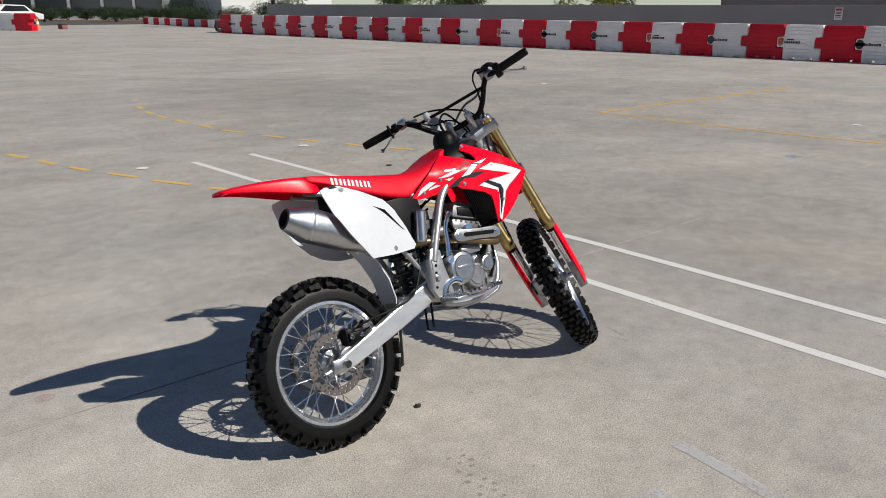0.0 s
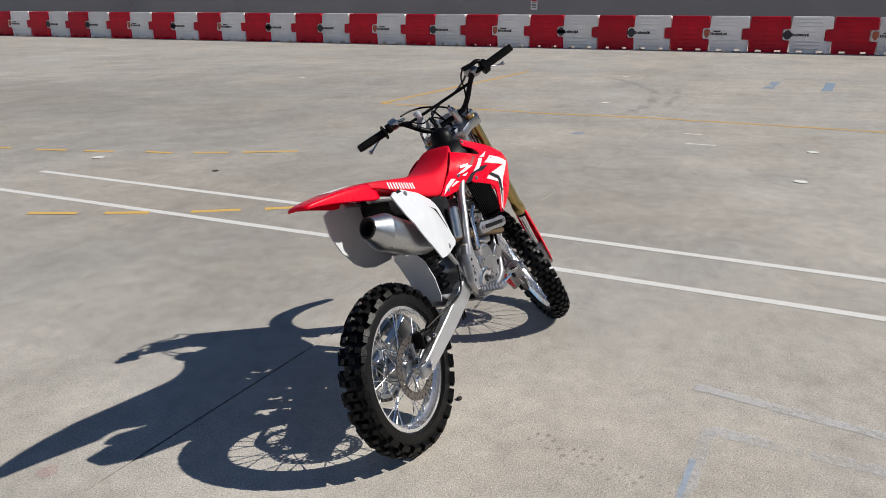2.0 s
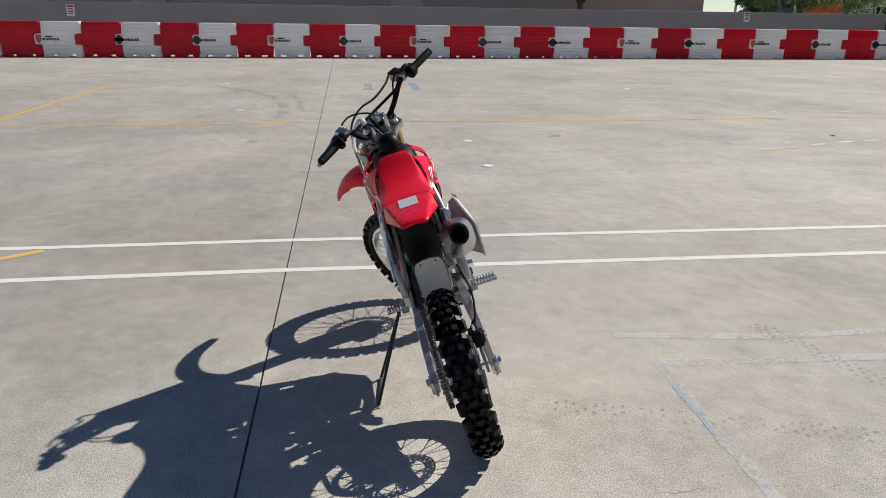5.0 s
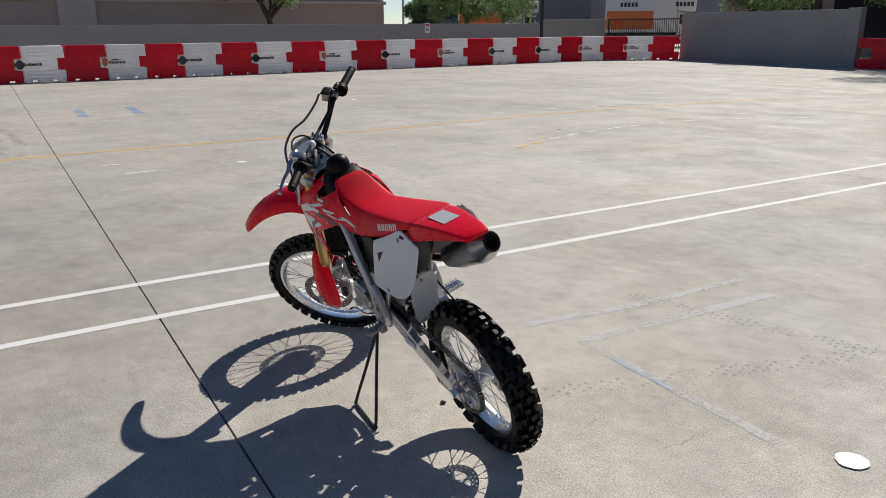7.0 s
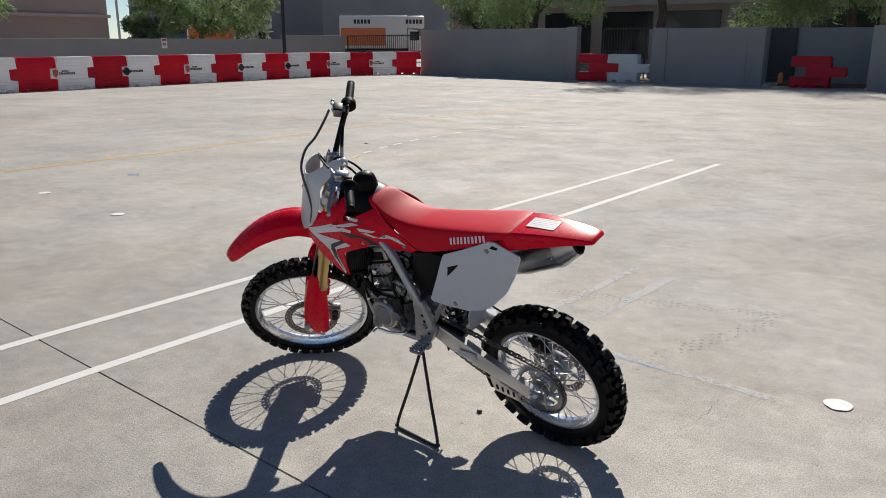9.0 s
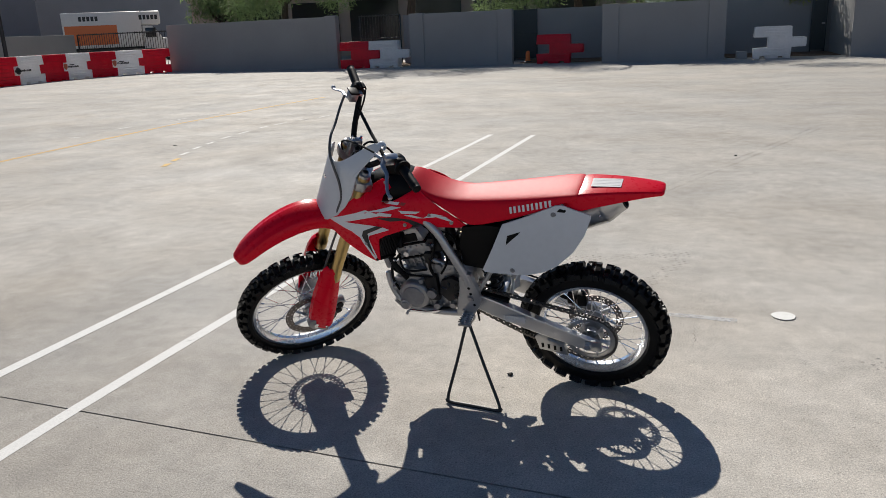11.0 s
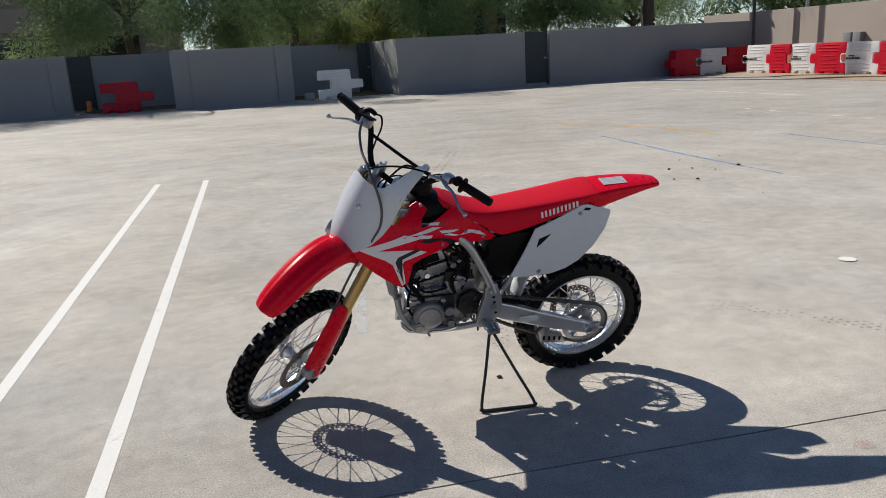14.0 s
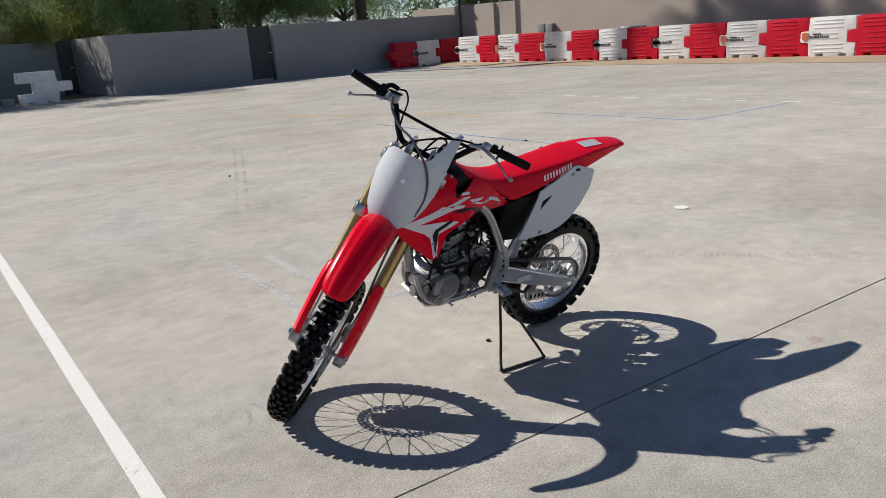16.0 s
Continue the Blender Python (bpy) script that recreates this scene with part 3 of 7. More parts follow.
# ---- interlocking plastic barriers ----
def barrier_outline(L, H, tongue=True, slot=True, t=0.20):
    pts = [(0.02, 0.0), (L * 0.18, 0.0), (L * 0.18, 0.07), (L * 0.34, 0.07), (L * 0.34, 0.0), (L * 0.66, 0.0), (L * 0.66, 0.07), (L * 0.82, 0.07), (L * 0.82, 0.0), (L - 0.02, 0.0)]
    if slot:
        pts += [(L, H * 0.33), (L - t, H * 0.34), (L - t, H * 0.66), (L, H * 0.67)]
    pts += [(L - 0.02, H - 0.02), (L - 0.05, H), (0.05, H), (0.02, H - 0.02)]
    if tongue:
        pts += [(0.0, H * 0.655), (-t + 0.03, H * 0.645), (-t + 0.01, H * 0.60), (-t + 0.01, H * 0.40), (-t + 0.03, H * 0.355), (0.0, H * 0.345)]
    return pts


BAR_L, BAR_H, BAR_D = 1.10, 0.985, 0.42


def barrier_mesh(L, H, D, t=0.20):
    """One hollow water barrier: jigsaw outline with rounded edges."""
    return prism(barrier_outline(L - 0.012, H, t=t), D, lambda a, b, d: Vector((a, d - D / 2, b)), 0.012)


def barrier_meshes():
    made = {}
    for key, mat in (("red", M_BARRIER_RED), ("white", M_BARRIER_WHITE)):
        ob = part("traffic_barrier", barrier_mesh(BAR_L, BAR_H, BAR_D), mat)
        made[key] = ob.data
        bpy.data.objects.remove(ob)
        ob = part("traffic_barrier", barrier_mesh(BAR_L, BAR_H, BAR_D, 0.42), mat)
        made["loose " + key] = ob.data
        bpy.data.objects.remove(ob)
    return made


BARRIERS = barrier_meshes()


def rib_meshes():
    made = {}
    for key, mat in (("red", M_BARRIER_RED), ("white", M_BARRIER_WHITE)):
        for ln, x0, x1 in (("long", 0.12, BAR_L - 0.30), ("short", 0.30, BAR_L - 0.42)):
            ob = part("rib", box((x0, -0.014, 0), (x1, 0.014, 0.028), 0.008), mat)
            made[key, ln] = ob.data
            bpy.data.objects.remove(ob)
    return made


RIBS = rib_meshes()


def logo_mesh(mat, kind):
    bm = bmesh.new()
    if kind == "round":
        add_lathe(bm, [(0.0001, 0), (0.085, 0), (0.085, 0.003), (0.0001, 0.003)], 20, "Y")
        add_box(bm, (-0.11, 0, -0.03), (0.11, 0.0035, 0.03))
    elif kind == "shield":
        out = [(-0.065, 0.07), (0, 0.085), (0.065, 0.07), (0.06, -0.02), (0, -0.085), (-0.06, -0.02)]
        b2 = prism(out, 0.003, lambda a, b, d: Vector((a, d, b)))
        me = bpy.data.meshes.new("tmp")
        b2.to_mesh(me)
        b2.free()
        bm.from_mesh(me)
        bpy.data.meshes.remove(me)
    else:
        rnd = random.Random(hash(kind) % 7 if False else len(kind))
        x = 0.0
        while x < 0.36:
            w = rnd.uniform(0.02, 0.045)
            add_box(bm, (x, 0, -0.022), (x + w, 0.003, 0.022 + rnd.uniform(-0.006, 0.006)))
            x += w + 0.009
        if kind == "bars two":
            add_box(bm, (0.06, 0, 0.035), (0.22, 0.003, 0.06))
    bmesh.ops.recalc_face_normals(bm, faces=bm.faces)
    ob = part("logo", bm, mat)
    me = ob.data
    bpy.data.objects.remove(ob)
    return me


LOGO = {k: logo_mesh(m, k2) for k, m, k2 in (("badge", M_LOGO_DARK, "round"), ("crest", M_LOGO_RED, "shield"), ("text_a", M_LOGO_DARK, "bars"), ("text_b", M_LOGO_DARK, "bars two"))}
LOGO_BACK = part("logo", box((-0.155, 0, -0.14), (0.0, 0.002, 0.14)), M_STICKER)
LOGO_BACK_ME = LOGO_BACK.data
bpy.data.objects.remove(LOGO_BACK)


def barrier(x, y, heading, colour, length=BAR_L, group="", badge=None, face=1, z=0.0, label=None, ribs=1.0, loose=False):
    """One barrier; its tongue points back along the heading. face: the side that carries the decal."""
    ob = new("traffic_barrier", BARRIERS["loose " + colour if loose else colour])
    ob.matrix_world = pose(x, y, z, 0, 0, heading) @ Matrix.Diagonal((length / BAR_L, 1, 1, 1))
    tagged(ob, label or f"{colour} plastic interlocking barrier standing in a row", "barrier", group)
    for z0 in (0.10, 0.20, 0.30, 0.72, 0.82, 0.91, 0.45, 0.57):
        if loose and z0 in (0.45, 0.57):
            continue
        rb = new("rib", RIBS[colour, "short" if z0 in (0.45, 0.57) else "long"])
        rb.parent = ob
        rb.matrix_local = pose(0, face * BAR_D / 2, BAR_H * z0) @ Matrix.Diagonal((1, ribs, 1, 1))
    if badge:
        yy = face * (BAR_D / 2 + 0.015)
        pieces = (("badge", "text_a") if badge == "badge" else ("crest", "text_b"))
        for key, off, nm in ((pieces[0], -0.075, "decal"), (pieces[1], 0.03, "lettering")):
            p = new(nm, LOGO[key])
            p.parent = ob
            big = Matrix.Diagonal((1.25, 1, 1.5, 1))
            if face > 0:
                p.matrix_local = pose(off, yy, BAR_H * 0.5) @ big
            else:
                p.matrix_local = pose(off, yy - 0.002, BAR_H * 0.5) @ big
    return ob


# north row: runs along the back of the lot, heading south, then bends in at its end
row = "row of barriers along the back wall"
edges = []
y = 1.086
ys = [y + 1.0815 * k for k in range(38, 0, -1)] + [1.086, -0.02, -1.12, -2.24, -3.43, -4.575]
while ys[-1] > -18.0:
    ys.append(ys[-1] - 1.20)
rnd = random.Random(12)
i0 = ys.index(1.086)
for i, (a, b) in enumerate(zip(ys, ys[1:])):
    red = (i - i0) % 2 == 0
    barrier(24.71 + rnd.uniform(-0.015, 0.015), a, -90 + rnd.uniform(-0.6, 0.6), "red" if red else "white", a - b, row, None if red else ("badge" if (i // 2) % 5 in (0, 1, 3) else "crest"), -1, ribs=0.4)
px, py, k = 24.71, ys[-1], len(ys) - 1
for turn in (10, 22, 33, 40):
    h = -90 - turn
    red = (k - i0) % 2 == 0
    barrier(px, py, h, "red" if red else "white", 1.14, row, None if red else "crest", -1)
    px += math.cos(radians(h)) * 1.14
    py += math.sin(radians(h)) * 1.14
    k += 1

# west row on the verge
row = "row of barriers along the west wall"
wy = [-18.28, -17.01, -15.99, -14.88, -13.58, -12.30, -11.15, -9.98, -8.81, -7.70, -6.51, -5.29, -4.125, -2.92]
while wy[-1] < 18:
    wy.append(wy[-1] + 1.19)
for i, (a, b) in enumerate(zip(wy, wy[1:])):
    red = i % 2 == 1
    barrier(-16.2 + rnd.uniform(-0.03, 0.03), a, 90 + rnd.uniform(-0.8, 0.8), "red" if red else "white", b - a, row, None if red else ("crest" if (i // 2) % 4 in (1, 2) else "badge"), -1, 0.05)
# its return along the south wall
for i, x in enumerate((-13.95, -15.1, -16.35)):
    barrier(x, -20.0, 180 + (0 if i else 2), ("red", "white", "red")[i], 1.18, row, "badge" if i == 1 else None, -1)
plank = part("plank", box((-0.06, -0.45, 0), (0.06, 0.45, 0.05), 0.006), M_BARRIER_WHITE, label="pale board lying on top of the barriers", category="board", m=pose(-16.2, -9.9, BAR_H + 0.05))

# loose barriers by the south recesses
barrier(13.02, -21.75, 0, "red", 1.18, "loose barriers by the south wall", None, 1, label="red plastic barrier parked beside an opening", loose=True)
barrier(11.84, -21.75, 0, "white", 1.18, "loose barriers by the south wall", None, 1, label="white plastic barrier parked beside an opening", loose=True)
barrier(5.45, -21.65, 0, "red", 1.20, "loose barriers by the south wall", None, 1, label="single red plastic barrier, weathered, in an alcove", loose=True)
barrier(-1.58, -21.0, 0, "white", 1.14, "loose barriers by the south wall", None, 1, label="single white plastic barrier in an alcove", loose=True)
# block by the lot entrance
barrier(16.73, 53.87, -63, "white", 1.25, "barriers by the entrance", label="white plastic barrier by the lot entrance")
barrier(17.30, 52.75, -63, "red", 1.25, "barriers by the entrance", label="red plastic barrier by the lot entrance")
# far low kerb of red and white blocks
for i in range(13):
    y = 64.6 - i * 1.15
    x = 31.2 - i * 0.125
    red = i % 2 == 0
    ob = part("kerb_block", box((-0.25, -0.56, 0), (0.25, 0.56, 0.52), 0.05), M_BARRIER_RED if red else M_BARRIER_WHITE, label=("red" if red else "white") + " low plastic kerb block in a row", category="barrier", group="far kerb blocks", m=pose(x, y, 0, 0, 0, 6))


# ---- walls ----
def wall(name, a, b, height, thick, mat, label, z0=0.0, cap=False):
    a, b = Vector((*a, 0)), Vector((*b, 0))
    ln = (b - a).length
    ang = math.degrees(math.atan2(b.y - a.y, b.x - a.x))
    return part(name, box((0, -thick / 2, z0 - 0.3), (ln, thick / 2, height), 0.012), mat, label=label, kind="structure", category="wall", m=pose(a.x, a.y, 0, 0, 0, ang), smooth=False)


W_LABEL = "grey stucco block wall around the lot"
wall("wall_north_far", (30.6, 46.5), (30.6, -22.0), 1.55, 0.2, M_WALL_GREY, W_LABEL)
wall("wall_north_end", (30.6, -22.0), (31.5, -27.5), 1.75, 0.2, M_WALL_GREY, W_LABEL)
wall("wall_south_a", (23.05, -23.6), (14.75, -22.0), 1.93, 0.22, M_WALL_GREY, W_LABEL)
part("wall_pier", box((-0.22, -0.18, -0.2), (0.22, 0.18, 1.97), 0.012), M_WALL_GREY, label="end pier of the grey wall", kind="structure", category="wall", m=pose(14.62, -22.0, 0), smooth=False)
for nm, x0, x1, yy in (("wall_south_b", 11.3, 7.55, -21.75), ("wall_south_c", 4.25, 0.42, -21.05)):
    wall(nm, (x0, yy), (x1, yy), 1.88, 0.2, M_WALL_GREY, "grey stucco screen wall with end piers")
    for xx in (x0 - 0.2, x1 + 0.25):
        part("wall_pier", box((-0.27, -0.16, -0.2), (0.27, 0.16, 1.9), 0.015), M_WALL_GREY, label="end pier of the screen wall", kind="structure", category="wall", m=pose(xx, yy, 0), smooth=False)
wall("wall_south_back", (12.6, -24.6), (-4.4, -24.6), 1.9, 0.2, M_WALL_GREY, "grey stucco wall at the back of the alcoves")
wall("wall_south_gate_a", (-3.25, -20.78), (-8.14, -20.78), 1.93, 0.22, M_WALL_GREY, W_LABEL)
wall("wall_south_gate_b", (-9.12, -20.78), (-18.3, -20.78), 1.96, 0.22, M_WALL_GREY, W_LABEL)
wall("wall_south_return", (-3.36, -20.9), (-3.36, -24.6), 1.93, 0.22, M_WALL_GREY, "return of the grey wall into the alcove")
wall("wall_west", (-18.3, -24.0), (-18.3, 24.0), 2.30, 0.22, M_WALL_TAN, "tan stucco wall in sunlight")
part("wall_pilaster", box((-0.06, -0.2, -0.2), (0.06, 0.2, 2.3), 0.01), M_WALL_TAN, label="pilaster on the tan wall", kind="structure", category="wall", m=pose(-18.14, -18.55, 0), smooth=False)
for x0, x1, yy in ((14.3, 11.4, -24.0), (7.4, 4.3, -23.4), (0.3, -3.2, -23.2)):
    part("alcove_litter", box((x1, yy - 1.2, 0), (x0, yy + 1.4, 0.02), 0.01), M_LITTER, label="brown leaf litter in the alcove", kind="structure", category="ground", smooth=False)


def bar_gate(name, a, b, height, n, mat, label, mesh_panel=False):
    """A steel gate: frame, rails and upright bars."""
    a, b = Vector((*a, 0)), Vector((*b, 0))
    ln = (b - a).length
    g = empty(name, pose(a.x, a.y, 0, 0, 0, math.degrees(math.atan2(b.y - a.y, b.x - a.x))), label, "gate")
    for z in (0.08, height - 0.05):
        part("rail", box((0, -0.02, z), (ln, 0.02, z + 0.05), 0.004), mat, g)
    part("rail", box((0, -0.02, height * 0.52), (ln, 0.02, height * 0.52 + 0.05), 0.004), mat, g)
    for x in (0.0, ln - 0.05):
        part("post", box((x, -0.03, 0), (x + 0.05, 0.03, height), 0.004), mat, g)
    first = None
    for i in range(n):
        x = 0.06 + (ln - 0.12) * (i + 0.5) / n
        if first is None:
            first = part("bar", box((-0.009, -0.009, 0.1), (0.009, 0.009, height + 0.03)), mat, g, m=pose(x, 0, 0))
        else:
            share("bar", first, g, pose(x, 0, 0))
    if mesh_panel:
        part("infill", box((0.05, -0.004, 0.1), (ln - 0.05, 0.004, height - 0.05)), mat, g, "dark perforated infill sheet")
        part("latch", box((0.06, 0.02, height * 0.5), (0.16, 0.09, height * 0.5 + 0.05), 0.01), M_METAL_POLE, g, "bright steel latch")
    return g


bar_gate("steel_gate", (-9.10, -20.82), (-8.16, -20.82), 1.93, 9, M_GREEN_STEEL, "dark green steel pedestrian gate, shut", True)
bar_gate("steel_gate", (14.4, -24.2), (12.7, -24.5), 1.95, 14, M_BLACK_STEEL, "black steel bar gate behind an opening")
bar_gate("steel_gate", (8.0, -24.3), (7.1, -24.45), 1.9, 8, M_GREEN_STEEL, "dark steel gate in the alcove", True)
bar_gate("steel_gate", (-3.1, -24.35), (-2.6, -24.35), 1.9, 5, M_GREEN_STEEL, "dark steel gate in the alcove", True)
bar_gate("steel_fence", (31.3, -27.6), (24.0, -26.6), 1.75, 46, M_BLACK_STEEL, "black steel bar fence at the lot exit")


def notice(x, y, z, heading, w, h):
    s = part("notice_sign", box((-w / 2, -0.006, -h / 2), (w / 2, 0.006, h / 2), 0.004), M_STICKER, label="small white notice sign on the wall", category="sign", m=pose(x, y, z, 0, 0, heading), smooth=False)
    part("heading_bar", box((-w * 0.4, -0.009, h * 0.25), (w * 0.4, -0.0065, h * 0.42)), M_SIGN_RED, s)
    for k in range(4):
        part("text_bar", box((-w * 0.35, -0.009, h * (0.1 - 0.13 * k)), (w * (0.35 - 0.08 * (k % 2)), -0.0065, h * (0.16 - 0.13 * k))), M_LOGO_DARK, s)
    return s


notice(30.48, 11.35, 1.26, -90, 0.27, 0.42)
notice(30.48, -15.1, 1.36, -90, 0.27, 0.42)


# ---- buildings ----
def building(name, x0, y0, x1, y1, h, mat, label, windows=(), pilasters=(), band=None):
    b = empty(name, pose(0, 0, 0), label, "building")
    part("wall", box((x0, y0, -0.3), (x1, y1, h), 0.02), mat, b, smooth=False)
    part("roof", box((x0 - 0.15, y0 - 0.15, h), (x1 + 0.15, y1 + 0.15, h + 0.35), 0.03), mat, b, smooth=False)
    for lo, hi in pilasters:
        part("pilaster", box(lo, hi, 0.02), M_BUILDING_LIGHT, b, smooth=False)
    for lo, hi in windows:
        w = part("window", box(lo, hi, 0.01), M_DARK_GLASS, b, smooth=False)
    if band:
        part("band", box(*band, 0.01), M_BUILDING_LIGHT, b, smooth=False)
    return b


building("tan_building", 37.5, -17.0, 60.0, 19.0, 7.5, M_BUILDING, "long tan stucco building behind the wall", pilasters=[((37.25, yy, 0), (37.5, yy + 1.5, 7.5)) for yy in (-2.5, 9.0)], band=((37.32, -17.05, 2.55), (37.5, 19.0, 2.70)))
building("grey_building", 46.0, -64.0, 72.0, -41.0, 9.0, M_BUILDING_GREY, "dark grey office building in shade")
building("red_brick_building", -14.0, -46.0, 2.0, -37.0, 6.0, M_BRICK_RED, "dark red building behind trees")
# these windows are dark sheets in place of shaded arcade bays
b = building("parking_structure", 4.0, -48.0, 30.0, -36.0, 7.0, M_BUILDING, "brown building with dark sheets for its shaded arcade", windows=[((6 + 3.6 * k, -35.96, 0.5), (8.9 + 3.6 * k, -35.9, 3.0)) for k in range(6)], band=((4.0, -35.9, 3.3), (30.0, -35.7, 4.4)))
building("shop_building", 26.0, 86.0, 47.0, 96.0, 6.5, M_BUILDING_GREY, "low blue-grey shop building with wide windows", windows=[((26.6 + 3.4 * k, 85.9, 0.5), (29.6 + 3.4 * k, 85.97, 3.4)) for k in range(5)])
building("white_building", 47.0, 80.0, 62.0, 90.0, 7.0, M_TRUCK_WHITE, "white flat building far behind the hedges")
building("forecourt_canopy", 2.0, 92.0, 24.0, 100.0, 6.0, M_BUILDING_LIGHT, "pale far building with a yellow canopy", windows=[((3 + 4 * k, 91.9, 0.4), (6 + 4 * k, 91.97, 3.0)) for k in range(5)])
part("awning", box((8.0, 88.5, 3.4), (24.0, 92.0, 3.75), 0.03), M_AWNING, label="yellow canopy edge of the far building", category="awning", smooth=False)
for x in (9.0, 16.0, 23.0):
    part("canopy_post", box((x - 0.12, 88.7, 0), (x + 0.12, 88.95, 3.4), 0.01), M_METAL_POLE, label="steel post under the canopy", category="post", smooth=False)
# ground beyond the walls, so that far plots do not read as the lot
part("road", box((-60, 64.5, -0.05), (90, 80.0, 0.006), 0.0), M_ROAD, label="dark asphalt street beyond the lot", kind="structure", category="road", smooth=False)
part("hedge_bed", box((0, 80.3, -0.05), (60, 85.7, 0.03), 0.0), M_LITTER, label="dark planting bed in front of the far shops", kind="structure", category="ground", smooth=False)
part("planting_strip", box((31.5, -25, 0), (37.4, 50, 0.05), 0.01), M_DIRT, label="bare tan planting strip behind the wall", kind="structure", category="ground", smooth=False)


# ---- trees and shrubs ----
def leaf_cloud(bm, centre, radius, count, size, rnd, squash=0.8, droop=0.0):
    cx, cy, cz = centre
    for _ in range(count):
        while True:
            p = Vector((rnd.uniform(-1, 1), rnd.uniform(-1, 1), rnd.uniform(-1, 1)))
            if p.length < 1 and p.length > 0.25:
                break
        q = Vector((cx, cy, cz)) + Vector((p.x * radius, p.y * radius, p.z * radius * squash - droop * rnd.random() * radius))
        s = size * rnd.uniform(0.6, 1.4)
        a = Vector((p.x + rnd.uniform(-1, 1), p.y + rnd.uniform(-1, 1), rnd.uniform(-1.6, 0.3))).normalized()
        c = a.orthogonal().normalized()
        c.rotate(Matrix.Rotation(rnd.uniform(0, 6.28), 3, a))
        vs = [bm.verts.new(q + a * s * 1.5), bm.verts.new(q + c * s * 0.24), bm.verts.new(q - a * s * 1.5), bm.verts.new(q - c * s * 0.24)]
        bm.faces.new(vs)


def limb(bm, a, b, r0, r1, rnd, wob=0.15):
    a, b = Vector(a), Vector(b)
    ln = (b - a).length
    pts = [a.lerp(b, t) + Vector((rnd.uniform(-1, 1), rnd.uniform(-1, 1), rnd.uniform(-0.5, 0.5))) * wob * ln * math.sin(t * math.pi) for t in (0, 0.25, 0.5, 0.75, 1)]
    pts = smooth_path(pts, 3)
    add_tube(bm, pts, [r0 + (r1 - r0) * i / (len(pts) - 1) for i in range(len(pts))], 7)
    return pts


def tree(x, y, height, spread, mat, seed, label, trunk_r=0.16, clumps=16, leaves=260, size=0.13, base=0.32, droop=0.3, low=0.0):
    """Multi-limbed desert tree: leaning trunk, limbs, and a crown of loose leaf clumps with gaps."""
    rnd = random.Random(seed)
    t = empty("tree", pose(x, y, 0), label, "tree", "trees round the lot")
    bt = bmesh.new()
    fork = Vector((rnd.uniform(-0.3, 0.3), rnd.uniform(-0.3, 0.3), height * base))
    limb(bt, (0, 0, -0.1), fork, trunk_r, trunk_r * 0.75, rnd, 0.06)
    ends = []
    for k in range(6):
        a = k * 1.047 + rnd.uniform(-0.4, 0.4)
        r = spread * rnd.uniform(0.45, 0.8)
        e = Vector((math.cos(a) * r, math.sin(a) * r, height * rnd.uniform(0.6, 0.85)))
        pts = limb(bt, fork, e, trunk_r * 0.55, trunk_r * 0.12, rnd, 0.12)
        ends += [e, pts[len(pts) * 2 // 3]]
        for _ in range(2):
            s = pts[rnd.randrange(len(pts) // 3, len(pts) - 1)]
            e2 = s + Vector((rnd.uniform(-1, 1), rnd.uniform(-1, 1), rnd.uniform(-0.2, 0.8))) * spread * 0.45
            limb(bt, s, e2, trunk_r * 0.2, trunk_r * 0.05, rnd, 0.1)
            ends.append(e2)
    part("trunk", bt, M_BARK, t)
    bc = bmesh.new()
    for k in range(clumps):
        e = ends[k % len(ends)] + Vector((rnd.uniform(-1, 1), rnd.uniform(-1, 1), rnd.uniform(-0.5, 0.5))) * spread * 0.22
        if low:
            e.z -= rnd.random() * low
        leaf_cloud(bc, e, spread * rnd.uniform(0.20, 0.34), leaves, size, rnd, 0.75, droop)
    part("crown", bc, mat, t, smooth=False)
    return t


T1 = "green mesquite tree with a loose feathery crown"
tree(20.5, -29.5, 8.6, 4.2, M_LEAF, 1, T1, 0.20, 26, 1100, 0.062, low=2.2)
tree(13.0, -27.4, 11.2, 4.8, M_LEAF_DARK, 2, T1, 0.22, 36, 1100, 0.062, low=1.2)
tree(6.0, -27.0, 10.4, 5.0, M_LEAF, 3, T1, 0.2, 46, 1200, 0.062, low=4.0)
tree(-0.5, -27.6, 9.6, 4.9, M_LEAF, 4, T1, 0.2, 46, 1200, 0.062, low=4.6)
tree(-6.5, -27.4, 8.6, 4.7, M_LEAF, 5, T1, 0.2, 46, 1100, 0.066, low=4.0)
tree(-3.2, -26.6, 4.6, 2.2, M_LEAF_YEL, 6, "yellow-green shrubby tree behind the wall", 0.1, 24, 800, 0.058, low=1.0)
tree(-12.5, -28.5, 7.4, 4.4, M_LEAF_DARK, 7, T1, 0.2, 36, 1000, 0.07, low=2.0)
tree(-18.5, -31.0, 7.0, 4.6, M_LEAF, 8, T1, 0.2, 32, 900, 0.075, low=1.6)
tree(-26.5, -27.0, 6.5, 4.5, M_LEAF_DARK, 9, T1, 0.2, 30, 320, 0.15, low=1.2)
tree(-27.5, -16.0, 6.5, 4.6, M_LEAF, 10, T1, 0.2, 30, 320, 0.15, low=1.2)
tree(-28.0, -5.0, 6.5, 4.6, M_LEAF_DARK, 11, T1, 0.2, 30, 300, 0.15, low=1.2)
tree(34.5, -9.3, 5.5, 2.6, M_LEAF, 12, "slim tree with drooping yellow-green leaves", 0.16, 14, 220, 0.12)
tree(34.0, 22.5, 5.0, 2.8, M_LEAF_YEL, 13, T1, 0.14, 14, 240, 0.12, low=0.8)
